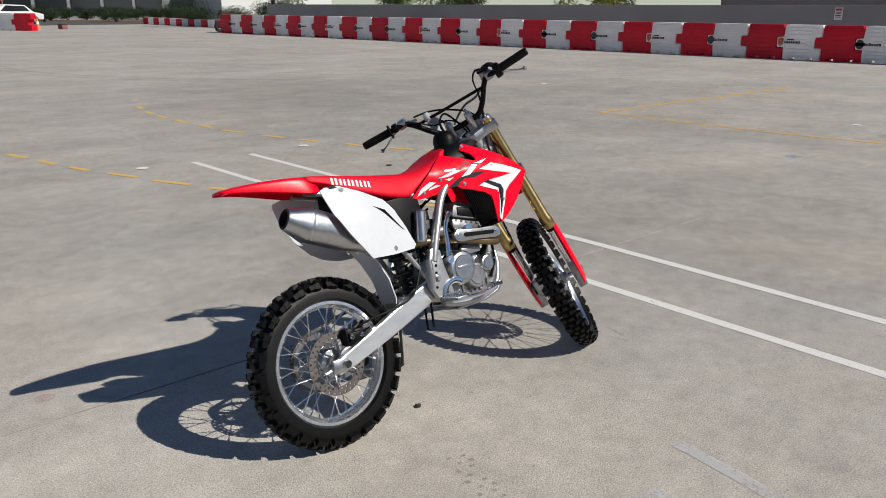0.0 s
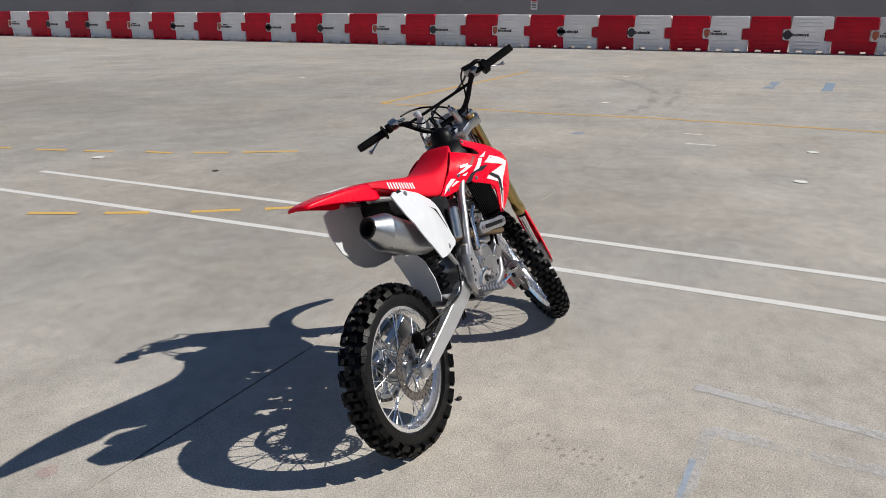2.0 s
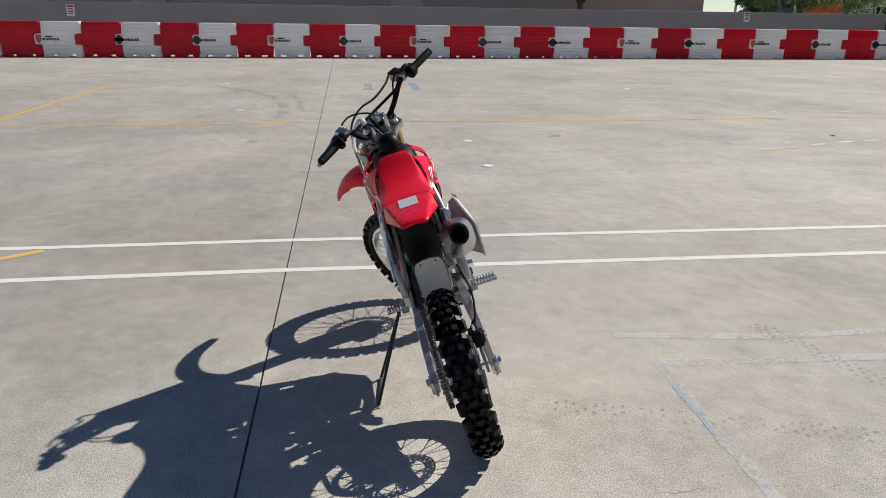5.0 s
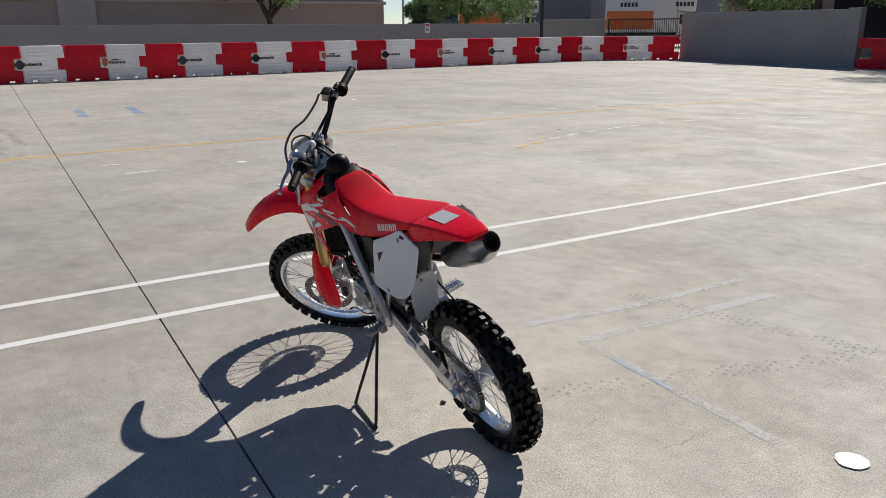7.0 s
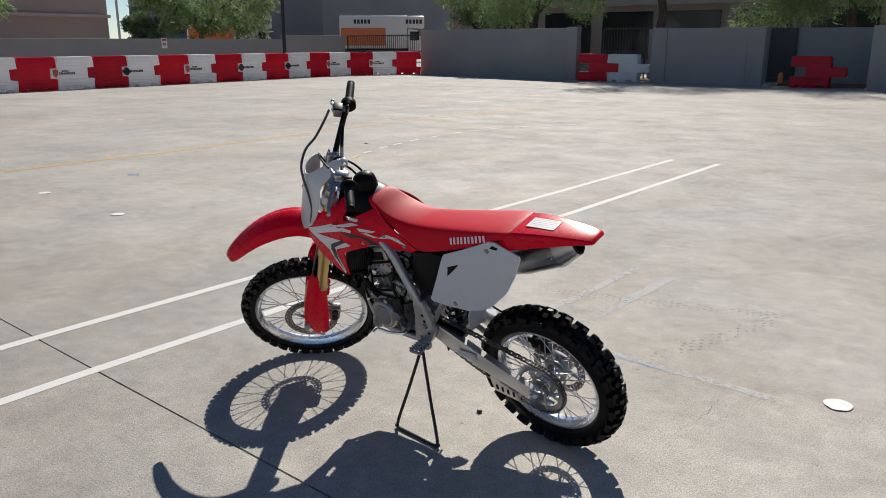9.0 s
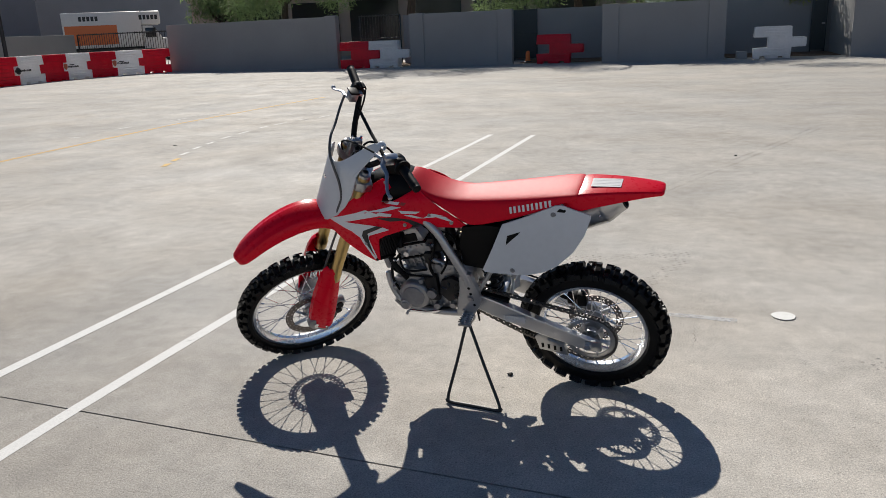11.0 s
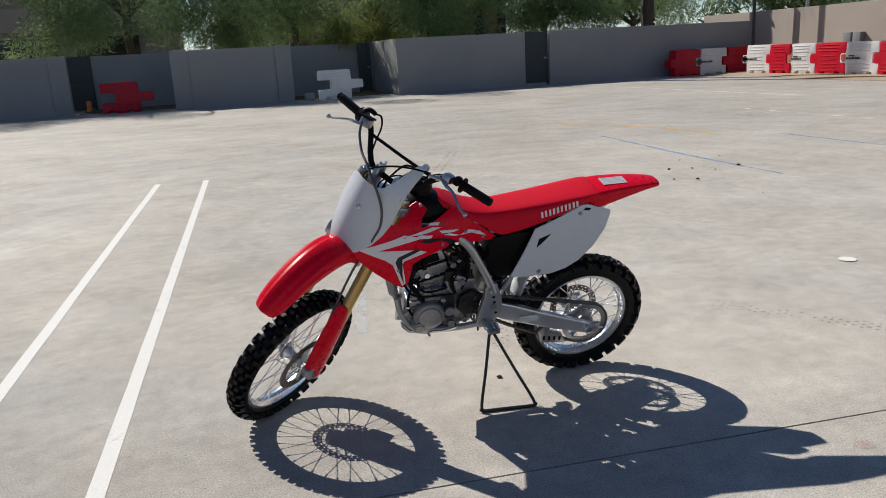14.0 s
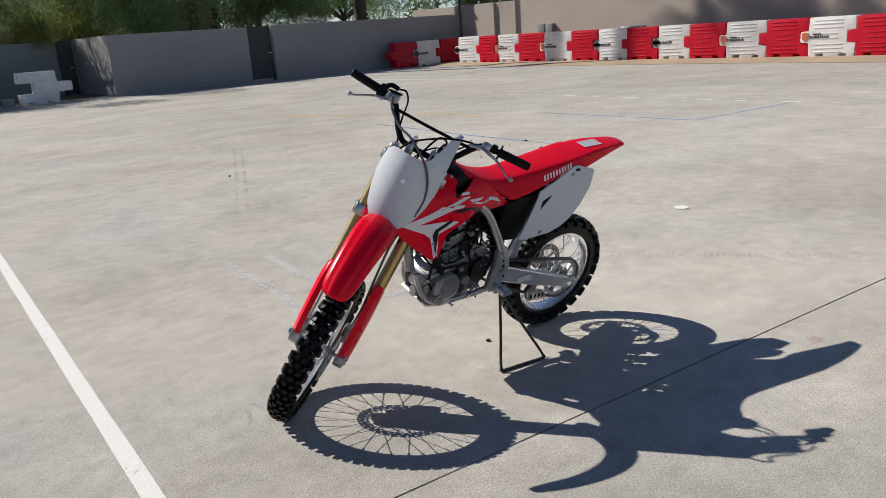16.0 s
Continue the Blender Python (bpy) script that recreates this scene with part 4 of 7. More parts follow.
tree(33.5, 31.0, 6.0, 3.4, M_LEAF_DARK, 14, T1, 0.18, 22, 260, 0.13, low=1.4)
tree(33.5, 38.0, 6.0, 3.4, M_LEAF, 15, T1, 0.18, 22, 260, 0.13, low=1.4)
tree(33.5, 50.0, 7.0, 4.0, M_LEAF_DARK, 16, T1, 0.18, 22, 260, 0.15, low=1.6)
tree(37.4, -22.6, 6.0, 3.2, M_LEAF_DARK, 17, T1, 0.18, 20, 260, 0.13, low=1.4)
tree(41.0, -28.0, 6.0, 3.4, M_LEAF, 18, T1, 0.18, 20, 260, 0.13, low=1.0)
tree(27.5, -35.5, 6.5, 3.6, M_LEAF, 19, T1, 0.18, 22, 260, 0.13, low=1.6)
tree(62.0, -36.5, 5.5, 3.0, M_LEAF_DARK, 21, T1, 0.18, 18, 240, 0.16, low=2.0)
tree(22.0, 76.0, 6.0, 2.6, M_LEAF, 20, T1, 0.2, 12, 200, 0.16)


def palm(x, y, height, seed, reach=1.0, r=0.27):
    rnd = random.Random(seed)
    t = empty("palm_tree", pose(x, y, 0), "fan palm with a rough brown trunk", "tree", "trees round the lot")
    bt = bmesh.new()
    pts = [(0, 0, k * height / 12) for k in range(13)]
    add_tube(bt, pts, [r + 0.03 * (k % 2) for k in range(13)], 10)
    for k in range(90):
        a, z = rnd.uniform(0, 6.28), rnd.uniform(0.3, height)
        add_box(bt, (r - 0.02, -0.05, 0), (r + 0.08, 0.05, 0.12), 0, pose(0, 0, z, 0, 0, math.degrees(a)))
    part("trunk", bt, M_BARK, t)
    bc = bmesh.new()
    for k in range(34):
        a, up = rnd.uniform(0, 6.28), rnd.uniform(-0.7, 1.2)
        d = Vector((math.cos(a) * math.cos(up), math.sin(a) * math.cos(up), math.sin(up)))
        s = d.cross(Vector((0, 0, 1))).normalized()
        base = Vector((0, 0, height))
        for j in range(-5, 6):
            tip = base + d * 1.5 * reach + s * j * 0.13 * reach - Vector((0, 0, 0.03 * j * j + 0.25 * reach))
            vs = [bc.verts.new(base + d * 0.55 + s * j * 0.02), bc.verts.new(base + d * 1.0 + s * (j * 0.08 + 0.03)), bc.verts.new(tip), bc.verts.new(base + d * 1.0 + s * (j * 0.08 - 0.03))]
            bc.faces.new(vs)
    part("crown", bc, M_LEAF_DARK, t, smooth=False)


palm(-15.95, -25.0, 10.5, 1)
# two tall unseen palms, added to cast the frond shadows on the west wall
palm(-9.6, -26.6, 18.8, 3, 1.5, 0.18)
palm(-8.4, -26.0, 21.3, 4, 1.7, 0.18)
palm(-22.5, -14.5, 8.0, 2)


def shrub(x, y, r, h, seed, mat=M_HEDGE):
    rnd = random.Random(seed)
    s = empty("shrub", pose(x, y, 0), "rounded dark green clipped shrub", "shrub", "shrubs by the entrance")
    bt = bmesh.new()
    for k in range(5):
        limb(bt, (0, 0, 0), (math.cos(k * 1.26) * r * 0.5, math.sin(k * 1.26) * r * 0.5, h * 0.7), 0.04, 0.015, rnd)
    part("stem", bt, M_BARK, s)
    bc = bmesh.new()
    for k in range(9):
        leaf_cloud(bc, (rnd.uniform(-0.5, 0.5) * r, rnd.uniform(-0.5, 0.5) * r, h * rnd.uniform(0.35, 0.65)), r * 0.55, 520, 0.055, rnd, h / r * 0.6)
    part("foliage", bc, mat, s, smooth=False)


for k, (x, y, r, h) in enumerate(((35.5, 67.0, 2.4, 2.3), (33.5, 61.0, 1.7, 1.5), (38.0, 63.0, 1.8, 1.6), (33.0, 75.0, 1.7, 1.5), (27.8, 78.0, 1.9, 1.6), (24.5, 79.0, 1.5, 1.3), (18.5, 83.0, 1.4, 1.2), (21.0, 82.0, 1.8, 1.7), (38.5, 58.5, 1.7, 2.0), (36.5, 54.0, 1.6, 2.2))):
    shrub(x, y, r, h, 40 + k)


for k in range(12):
    shrub(26.5 + 1.75 * k, 82.6 + 0.3 * (k % 2), 1.15 - 0.1 * (k % 3), 1.25 + 0.15 * (k % 2), 80 + k)


# ---- poles, boxes and small things of the lot ----
def pole(x, y, h, r, mat, label):
    p = empty("lamp_post", pose(x, y, 0), label, "post")
    part("base_plate", lathe([(0.0001, 0), (r * 2.4, 0), (r * 2.4, 0.05), (r * 1.3, 0.1), (r * 1.1, 0.16)], 16, "Z"), mat, p)
    part("shaft", tube([(0, 0, 0), (0, 0, h * 0.5), (0, 0, h)], [r, r * 0.9, r * 0.75], 12), mat, p)
    return p


pole(-17.1, -19.35, 7.5, 0.075, M_BLACK_STEEL, "dark steel lamp post by the wall")
pole(-21.5, -21.5, 7.0, 0.08, M_METAL_POLE, "pale steel lamp post behind the wall")
pole(29.6, -21.2, 7.0, 0.09, M_BLACK_STEEL, "dark steel lamp post behind the barriers")
pole(76.5, -42.6, 10.0, 0.14, M_METAL_POLE, "pale far street pole")
pole(38.0, 43.5, 7.0, 0.09, M_BLACK_STEEL, "dark steel lamp post behind the barriers")
for dy in (0.0, 0.42):
    e = part("electric_box", box((-0.1, -0.17, -0.24), (0.1, 0.17, 0.24), 0.015), M_BUILDING_GREY, label="grey electric box fixed to the wall", category="electric box", m=pose(-18.09, -15.65 + dy * 1.0, 1.08))
    part("conduit", tube([(0, 0, -0.24), (0, 0, -0.9)], 0.02, 8), M_METAL_POLE, e)


def cone(x, y):
    c = empty("traffic_cone", pose(x, y, 0), "orange traffic cone with a pale band", "cone")
    part("base", box((-0.18, -0.18, 0), (0.18, 0.18, 0.03), 0.01), M_CONE, c)
    part("body", lathe([(0.14, 0.03), (0.10, 0.28), (0.065, 0.5), (0.03, 0.72), (0.0001, 0.73)], 20, "Z"), M_CONE, c)
    part("band", lathe([(0.104, 0.30), (0.072, 0.47)], 20, "Z"), M_STICKER, c, "pale reflective band")


cone(19.2, 55.0)


def bollard(x, y):
    """Knee-high orange marker with a domed cap."""
    b = empty("marker_bollard", pose(x, y, 0), "short orange plastic marker beside the wall gate", "bollard")
    part("base", lathe([(0.0001, 0.0), (0.16, 0.0), (0.16, 0.035), (0.10, 0.06)], 20, "Z"), M_BLACK_STEEL, b)
    part("body", lathe([(0.10, 0.06), (0.085, 0.12), (0.08, 0.34), (0.06, 0.40), (0.0001, 0.42)], 20, "Z"), M_CONE, b)


bollard(7.15, -22.6)
part("concrete_block", box((-0.16, -0.12, 0), (0.16, 0.12, 0.24), 0.02), M_WALL_GREY, label="small grey concrete block beside the wall pier", category="block", m=pose(-0.12, -20.98, 0, 0, 0, 6))
cr = part("crate", box((-0.2, -0.2, 0), (0.2, 0.2, 0.28), 0.03), M_BRICK_RED, label="small dark red crate on the ground", category="crate", m=pose(20.4, 54.2, 0, 0, 0, 20))
part("lid", box((-0.21, -0.21, 0.28), (0.21, 0.21, 0.31), 0.01), M_BLACK_STEEL, cr)
wh = part("loose_tyre", lathe([(0.16, -0.09), (0.27, -0.1), (0.32, -0.05), (0.32, 0.05), (0.27, 0.1), (0.16, 0.09)], 24, "Y", closed=True), M_TRUCK_BLACK, label="black tyre standing against the barrier end", category="tyre", m=pose(24.9, 43.0, 0.32))


# ---- vehicles ----
def wheel_for(parent, x, y, r, w):
    ty = part("wheel", lathe([(r * 0.55, -w / 2), (r * 0.92, -w / 2), (r, -w * 0.3), (r, w * 0.3), (r * 0.92, w / 2), (r * 0.55, w / 2)], 24, "Y", closed=True), M_TRUCK_BLACK, parent, m=pose(x, y, r))
    part("rim", lathe([(0.0001, -w * 0.3), (r * 0.3, -w * 0.35), (r * 0.56, -w * 0.2), (r * 0.56, w * 0.2), (r * 0.3, w * 0.35), (0.0001, w * 0.3)], 18, "Y"), M_METAL_POLE, ty)


def box_truck(x, y, heading, label):
    t = empty("box_truck", pose(x, y, 0, 0, 0, heading), label, "truck", "parked trucks")
    cargo = part("cargo_box", box((-3.6, -1.15, 0.95), (1.1, 1.15, 3.15), 0.05), M_TRUCK_WHITE, t)
    part("over_cab", box((1.1, -1.15, 2.3), (2.3, 1.15, 3.15), 0.12), M_TRUCK_WHITE, t)
    for side in (-1, 1):
        part("stripe", box((-3.5, side * 1.152 - 0.004, 1.15), (-0.4, side * 1.152 + 0.004, 2.35), 0), M_TRUCK_ORANGE, cargo, "orange side panel")
        for x0 in (-2.6, 1.0):
            for k in range(5):
                part("lettering", box((x0 + k * 0.24, side * 1.156 - 0.004, 2.62), (x0 + k * 0.24 + 0.17, side * 1.156 + 0.004, 2.9)), M_TRUCK_BLACK, cargo)
    out = [(1.15, 0.45), (3.4, 0.45), (3.45, 1.15), (3.3, 1.3), (2.35, 1.45), (1.75, 2.22), (1.15, 2.25)]
    cab = part("cab", prism(out, 1.9, lambda a, b, d: Vector((a, d - 0.95, b)), 0.04), M_TRUCK_WHITE, t)
    part("windscreen", prism([(2.33, 1.5), (1.82, 2.16), (1.84, 2.18), (2.36, 1.52)], 1.6, lambda a, b, d: Vector((a, d - 0.8, b))), M_DARK_GLASS, cab)
    for side in (-1, 1):
        part("side_window", box((1.3, side * 0.955 - 0.01, 1.5), (1.95, side * 0.955 + 0.01, 2.1), 0.02), M_DARK_GLASS, cab)
        part("headlight", box((3.38, side * 0.72 - 0.15, 0.85), (3.47, side * 0.72 + 0.15, 1.05), 0.02), M_STICKER, cab)
        wheel_for(t, 2.6, side * 0.85, 0.39, 0.24)
        wheel_for(t, -2.2, side * 0.85, 0.39, 0.3)
    part("grille", box((3.42, -0.5, 0.7), (3.48, 0.5, 1.1), 0.01), M_BLACK_STEEL, cab)
    part("bumper", box((3.4, -0.95, 0.4), (3.6, 0.95, 0.62), 0.03), M_TRUCK_BLACK, cab)
    part("chassis", box((-3.6, -0.5, 0.6), (3.2, 0.5, 0.95), 0.02), M_TRUCK_BLACK, t)
    return t


box_truck(37.0, -38.6, -142, "white and orange rental box truck parked behind the fence")
tk = box_truck(46.9, -33.2, -128, "white box truck parked far behind the wall")


def car(x, y, heading, mat, label):
    c = empty("car", pose(x, y, 0, 0, 0, heading), label, "car", "far parked cars")
    out = [(-2.2, 0.35), (2.2, 0.35), (2.25, 0.75), (1.3, 0.95), (0.6, 1.45), (-1.2, 1.5), (-2.1, 1.0), (-2.25, 0.8)]
    b = part("body", prism(out, 1.7, lambda a, q, d: Vector((a, d - 0.85, q)), 0.06), mat, c)
    for side in (-1, 1):
        part("side_window", prism([(-1.6, 1.0), (0.95, 1.0), (0.5, 1.38), (-1.1, 1.42)], 0.02, lambda a, q, d: Vector((a, side * 0.85 + side * d, q))), M_DARK_GLASS, b)
        wheel_for(c, 1.4, side * 0.75, 0.32, 0.2)
        wheel_for(c, -1.4, side * 0.75, 0.32, 0.2)
    return c


car(22.6, 70.0, 20, M_TRUCK_WHITE, "white car parked beyond the entrance")
car(19.6, 68.5, 15, M_TRUCK_WHITE, "white van-like car parked beyond the entrance")
st = empty("stop_sign", pose(25.0, 79.5, 0), "red octagonal road sign on a post", "sign")
part("post", tube([(0, 0, 0), (0, 0, 2.6)], 0.04, 8), M_METAL_POLE, st)
part("plate", lathe([(0.0001, -0.01), (0.42, -0.01), (0.42, 0.01), (0.0001, 0.01)], 8, "Y", (0, 0, 2.2)), M_SIGN_RED, st, smooth=False)


# ---- the dirt bike ----
M_RED = material("red_plastic", (0.74, 0.0012, 0.020), 0.28, grain=0.03, scale=60, bump=0.00012, bump_scale=220, rough_var=0.04, spec=0.17)
M_SEAT = material("red_seat_vinyl", (0.66, 0.002, 0.020), 0.50, grain=0.06, scale=90, bump=0.0004, bump_scale=520, rough_var=0.06, spec=0.16, patch=0.06, patch_scale=6)
M_WHITE = material("white_plastic", (0.60, 0.62, 0.65), 0.34, grain=0.03, scale=40, bump=0.0001, bump_scale=200, rough_var=0.05)
M_DECAL_W = material("white_decal", (0.72, 0.715, 0.73), 0.35, grain=0.04, scale=80)
M_DECAL_K = material("black_decal", (0.012, 0.012, 0.014), 0.3)
M_DECAL_DR = material("dark_red_decal", (0.28, 0.008, 0.01), 0.3)
M_BLACK = material("black_plastic", (0.0035, 0.0035, 0.004), 0.45, spec=0.14, grain=0.1, scale=60, bump=0.00008, bump_scale=260)
M_RUBBER = material("tyre_rubber", (0.0038, 0.0038, 0.004), 0.42, spec=0.20, rough_var=0.12, grain=0.25, scale=70, bump=0.001, bump_scale=200, patch=0.15, patch_scale=9)
M_GRIP = material("grip_rubber", (0.004, 0.004, 0.004), 0.55, spec=0.18, bump=0.0001, bump_scale=300)
M_ALU = material("brushed_aluminium", (0.47, 0.475, 0.485), 0.30, 1.0, grain=0.06, scale=50, rough_var=0.06, bump=0.00006, bump_scale=160)
M_SWING = material("bright_swingarm_aluminium", (0.66, 0.665, 0.68), 0.36, 0.9, grain=0.05, scale=50, rough_var=0.06, bump=0.00006, bump_scale=160, stretch=(0.2, 1, 1))
M_RIM = material("polished_rim", (0.93, 0.94, 0.96), 0.26, 1.0, grain=0.04, scale=30, rough_var=0.06)
M_FRAME = material("silver_frame_paint", (0.43, 0.43, 0.44), 0.36, 0.75, grain=0.05, scale=60, rough_var=0.06)
M_CAST = material("cast_engine_metal", (0.33, 0.33, 0.34), 0.32, 0.75, grain=0.15, scale=45, rough_var=0.1, bump=0.0002, bump_scale=220)
M_CAST_DARK = material("dark_cast_metal", (0.03, 0.03, 0.032), 0.5, 0.8, grain=0.15, scale=45, rough_var=0.1, bump=0.0002, bump_scale=170)
M_DISC = material("brake_disc_steel", (0.17, 0.15, 0.138), 0.42, 0.85, grain=0.08, scale=60, rough_var=0.08)
M_CHROME = material("chrome", (0.78, 0.78, 0.80), 0.12, 1.0, rough_var=0.04)
M_GOLD = material("gold_fork_tube", (0.50, 0.36, 0.15), 0.3, 1.0, grain=0.05, scale=40, rough_var=0.05)
M_PIPE = material("heat_tinted_pipe", (0.24, 0.165, 0.09), 0.36, 0.9, grain=0.15, scale=20, patch=0.2, patch_scale=8)
M_CHAIN = material("chain_steel", (0.16, 0.15, 0.14), 0.4, 0.9, grain=0.2, scale=60)
M_SPRING = material("black_spring", (0.012, 0.011, 0.011), 0.35, 0.3)
M_HOSE_GREY = material("grey_hose", (0.07, 0.07, 0.075), 0.35)
M_LABEL = material("label_paper", (0.55, 0.55, 0.56), 0.45, grain=0.10, scale=160)
M_PRINT = material("grey_print", (0.50, 0.50, 0.52), 0.5)
M_HOLE = material("soot", (0.008, 0.007, 0.006), 0.9)

YAW, LEAN, PITCH, STEER = -4.6, 17.8, 0.4, 43.0
BIKE = empty("dirt_bike", pose(2.140, 3.515, 0, 0, 0, YAW) @ pose(0, 0, 0, -LEAN) @ pose(0, 0, 0, 0, PITCH), "red and white dirt bike leaning on a triangle stand", "motorcycle")
HEAD = pose(1.356, 0.004, 0) @ pose(0, 0, 0, 0, -27.75) @ pose(0, 0, 0, 0, 0, STEER)
UP = pose(0, 0, 0)


def bike(name, bm, mat, label="", m=None, parent=None, smooth=True):
    return part(name, bm, mat, parent or BIKE, label, m, smooth)


BARS = {"handlebar", "crossbar", "grip", "lever_perch", "lever", "throttle_housing", "brake_reservoir", "kill_switch", "clutch_adjuster", "throttle_cable", "switch_wire"}


def bent(bm):
    """The throttle side of the bar sits a little lower and further in."""
    for v in bm.verts:
        t = max(0.0, min(1.0, (-0.12 - v.co.y) / 0.08))
        v.co.y += 0.014 * t
        v.co.z -= 0.009 * t
    return bm


def front(name, bm, mat, label="", m=None, smooth=True):
    """A part that turns with the steering; its mesh is in (ahead, left, up the fork)."""
    if name in BARS:
        bent(bm)
    base = pose(-0.012, 0.0, -0.006) @ HEAD @ pose(0, -0.016, -0.013) if name in BARS else HEAD
    return part(name, bm, mat, BIKE, label, base @ m if m is not None else base, smooth)


def merge(bm, other):
    me = bpy.data.meshes.new("tmp")
    other.to_mesh(me)
    other.free()
    bm.from_mesh(me)
    bpy.data.meshes.remove(me)
    return bm


def cyl(bm, a, b, r, seg=14, r2=None):
    add_tube(bm, [a, b], [r, r if r2 is None else r2], seg)


def bolt(bm, p, axis, r=0.008, h=0.006):
    r *= 0.78
    a = Vector(p)
    d = Vector(axis).normalized()
    add_tube(bm, [a - d * 0.001, a + d * 0.0015, a + d * 0.0016, a + d * h], [r * 1.45, r * 1.45, r, r * 0.96], 8)


# ---- wheels ----
def tyre(R, half, rows, rim_r, seg=96):
    """Knobby tyre: carcass turned from a section, then blocks set on its crown and shoulders."""
    Rc = R - 0.0155
    side = Rc - rim_r
    prof = []
    for k in range(25):
        a = -math.pi * 0.5 + math.pi * k / 24
        w = half * 0.86
        prof.append((rim_r + 0.006 + (side - 0.006) * max(0.0, math.cos(a)) ** 0.55, w * (math.sin(a) if abs(math.sin(a)) < 1 else math.sin(a))))
    inner = [(rim_r - 0.004, half * 0.55), (rim_r - 0.004, -half * 0.55)]
    bm = lathe(prof + inner, seg, "Y", closed=True)
    rnd = random.Random(int(R * 1000))
    n = rows
    ln0 = 2 * math.pi * R / rows * 0.56
    for i in range(n):
        a0 = 2 * math.pi * i / n
        step = 2 * math.pi / n
        spec = []
        if i % 2 == 0:
            spec += [(0.0, -0.27, ln0, 0.019), (0.0, 0.27, ln0, 0.019)]
        else:
            spec += [(0.0, 0.0, ln0, 0.022), (0.0, -0.62, ln0 * 0.95, 0.019), (0.0, 0.62, ln0 * 0.95, 0.019)]
        spec += [(0.25 if i % 2 else -0.1, s * 0.98, ln0 * 1.1, 0.022 if i % 2 else 0.017) for s in (-1, 1)]
        for da, off, ln, wd in spec:
            a = a0 + da * step
            tilt = off * 62
            y = math.sin(radians(tilt)) * half * 0.92
            rr = Rc - (1 - math.cos(radians(tilt))) * half * 0.75 + 0.004
            m = Matrix.Rotation(-a, 4, "Y") @ pose(rr, y, 0) @ Matrix.Rotation(radians(tilt), 4, "Z")
            j = rnd.uniform(-0.001, 0.001)
            h = 0.0130
            vs = []
            for sx, k in ((-0.010, 1.12), (h + j, 0.92)):
                for sy, sz in ((-1, -1), (1, -1), (1, 1), (-1, 1)):
                    vs.append(bm.verts.new(m @ Vector((sx, sy * wd * 0.5 * k, sz * ln * 0.5 * k))))
            for f in ((4, 5, 6, 7), (0, 1, 5, 4), (1, 2, 6, 5), (2, 3, 7, 6), (3, 0, 4, 7)):
                bm.faces.new([vs[q] for q in f])
    bmesh.ops.recalc_face_normals(bm, faces=bm.faces)
    return bm


def holed_ring(r0, r1, t, rows, n, hole, wave=0.0):
    """A brake disc with drilled holes, built from square cells that each hold a round hole."""
    bm = bmesh.new()
    for row in range(rows):
        ra, rb = r0 + (r1 - r0) * row / rows, r0 + (r1 - r0) * (row + 1) / rows
        for i in range(n):
            a0, a1 = 2 * math.pi * (i + 0.5 * row) / n, 2 * math.pi * (i + 1 + 0.5 * row) / n
            am, rm = (a0 + a1) / 2, (ra + rb) / 2
            rim = [(ra, a0), (rm, a0), (rb, a0), (rb, am), (rb, a1), (rm, a1), (ra, a1), (ra, am)]
            out = [Vector((math.cos(a) * r, 0, math.sin(a) * r)) for r, a in rim]
            c = Vector((math.cos(am) * rm, 0, math.sin(am) * rm))
            er, et = Vector((math.cos(am), 0, math.sin(am))), Vector((-math.sin(am), 0, math.cos(am)))
            angs = [-135, 180, 135, 90, 45, 0, -45, -90]
            angs = [225, 270, 315, 0, 45, 90, 135, 180]
            inn = [c + (er * math.cos(radians(q)) + et * math.sin(radians(q))) * hole for q in angs]
            lay = [[bm.verts.new(p + Vector((0, y, 0))) for p in ps] for y in (-t / 2, t / 2) for ps in (out, inn)]
            for k in range(8):
                j = (k + 1) % 8
                bm.faces.new((lay[0][k], lay[0][j], lay[1][j], lay[1][k]))
                bm.faces.new((lay[2][k], lay[3][k], lay[3][j], lay[2][j]))
                bm.faces.new((lay[1][k], lay[1][j], lay[3][j], lay[3][k]))
            if row == rows - 1:
                for k in (2, 3):
                    bm.faces.new((lay[0][k], lay[2][k], lay[2][k + 1], lay[0][k + 1]))
    bmesh.ops.remove_doubles(bm, verts=bm.verts, dist=1e-5)
    bmesh.ops.recalc_face_normals(bm, faces=bm.faces)
    return bm


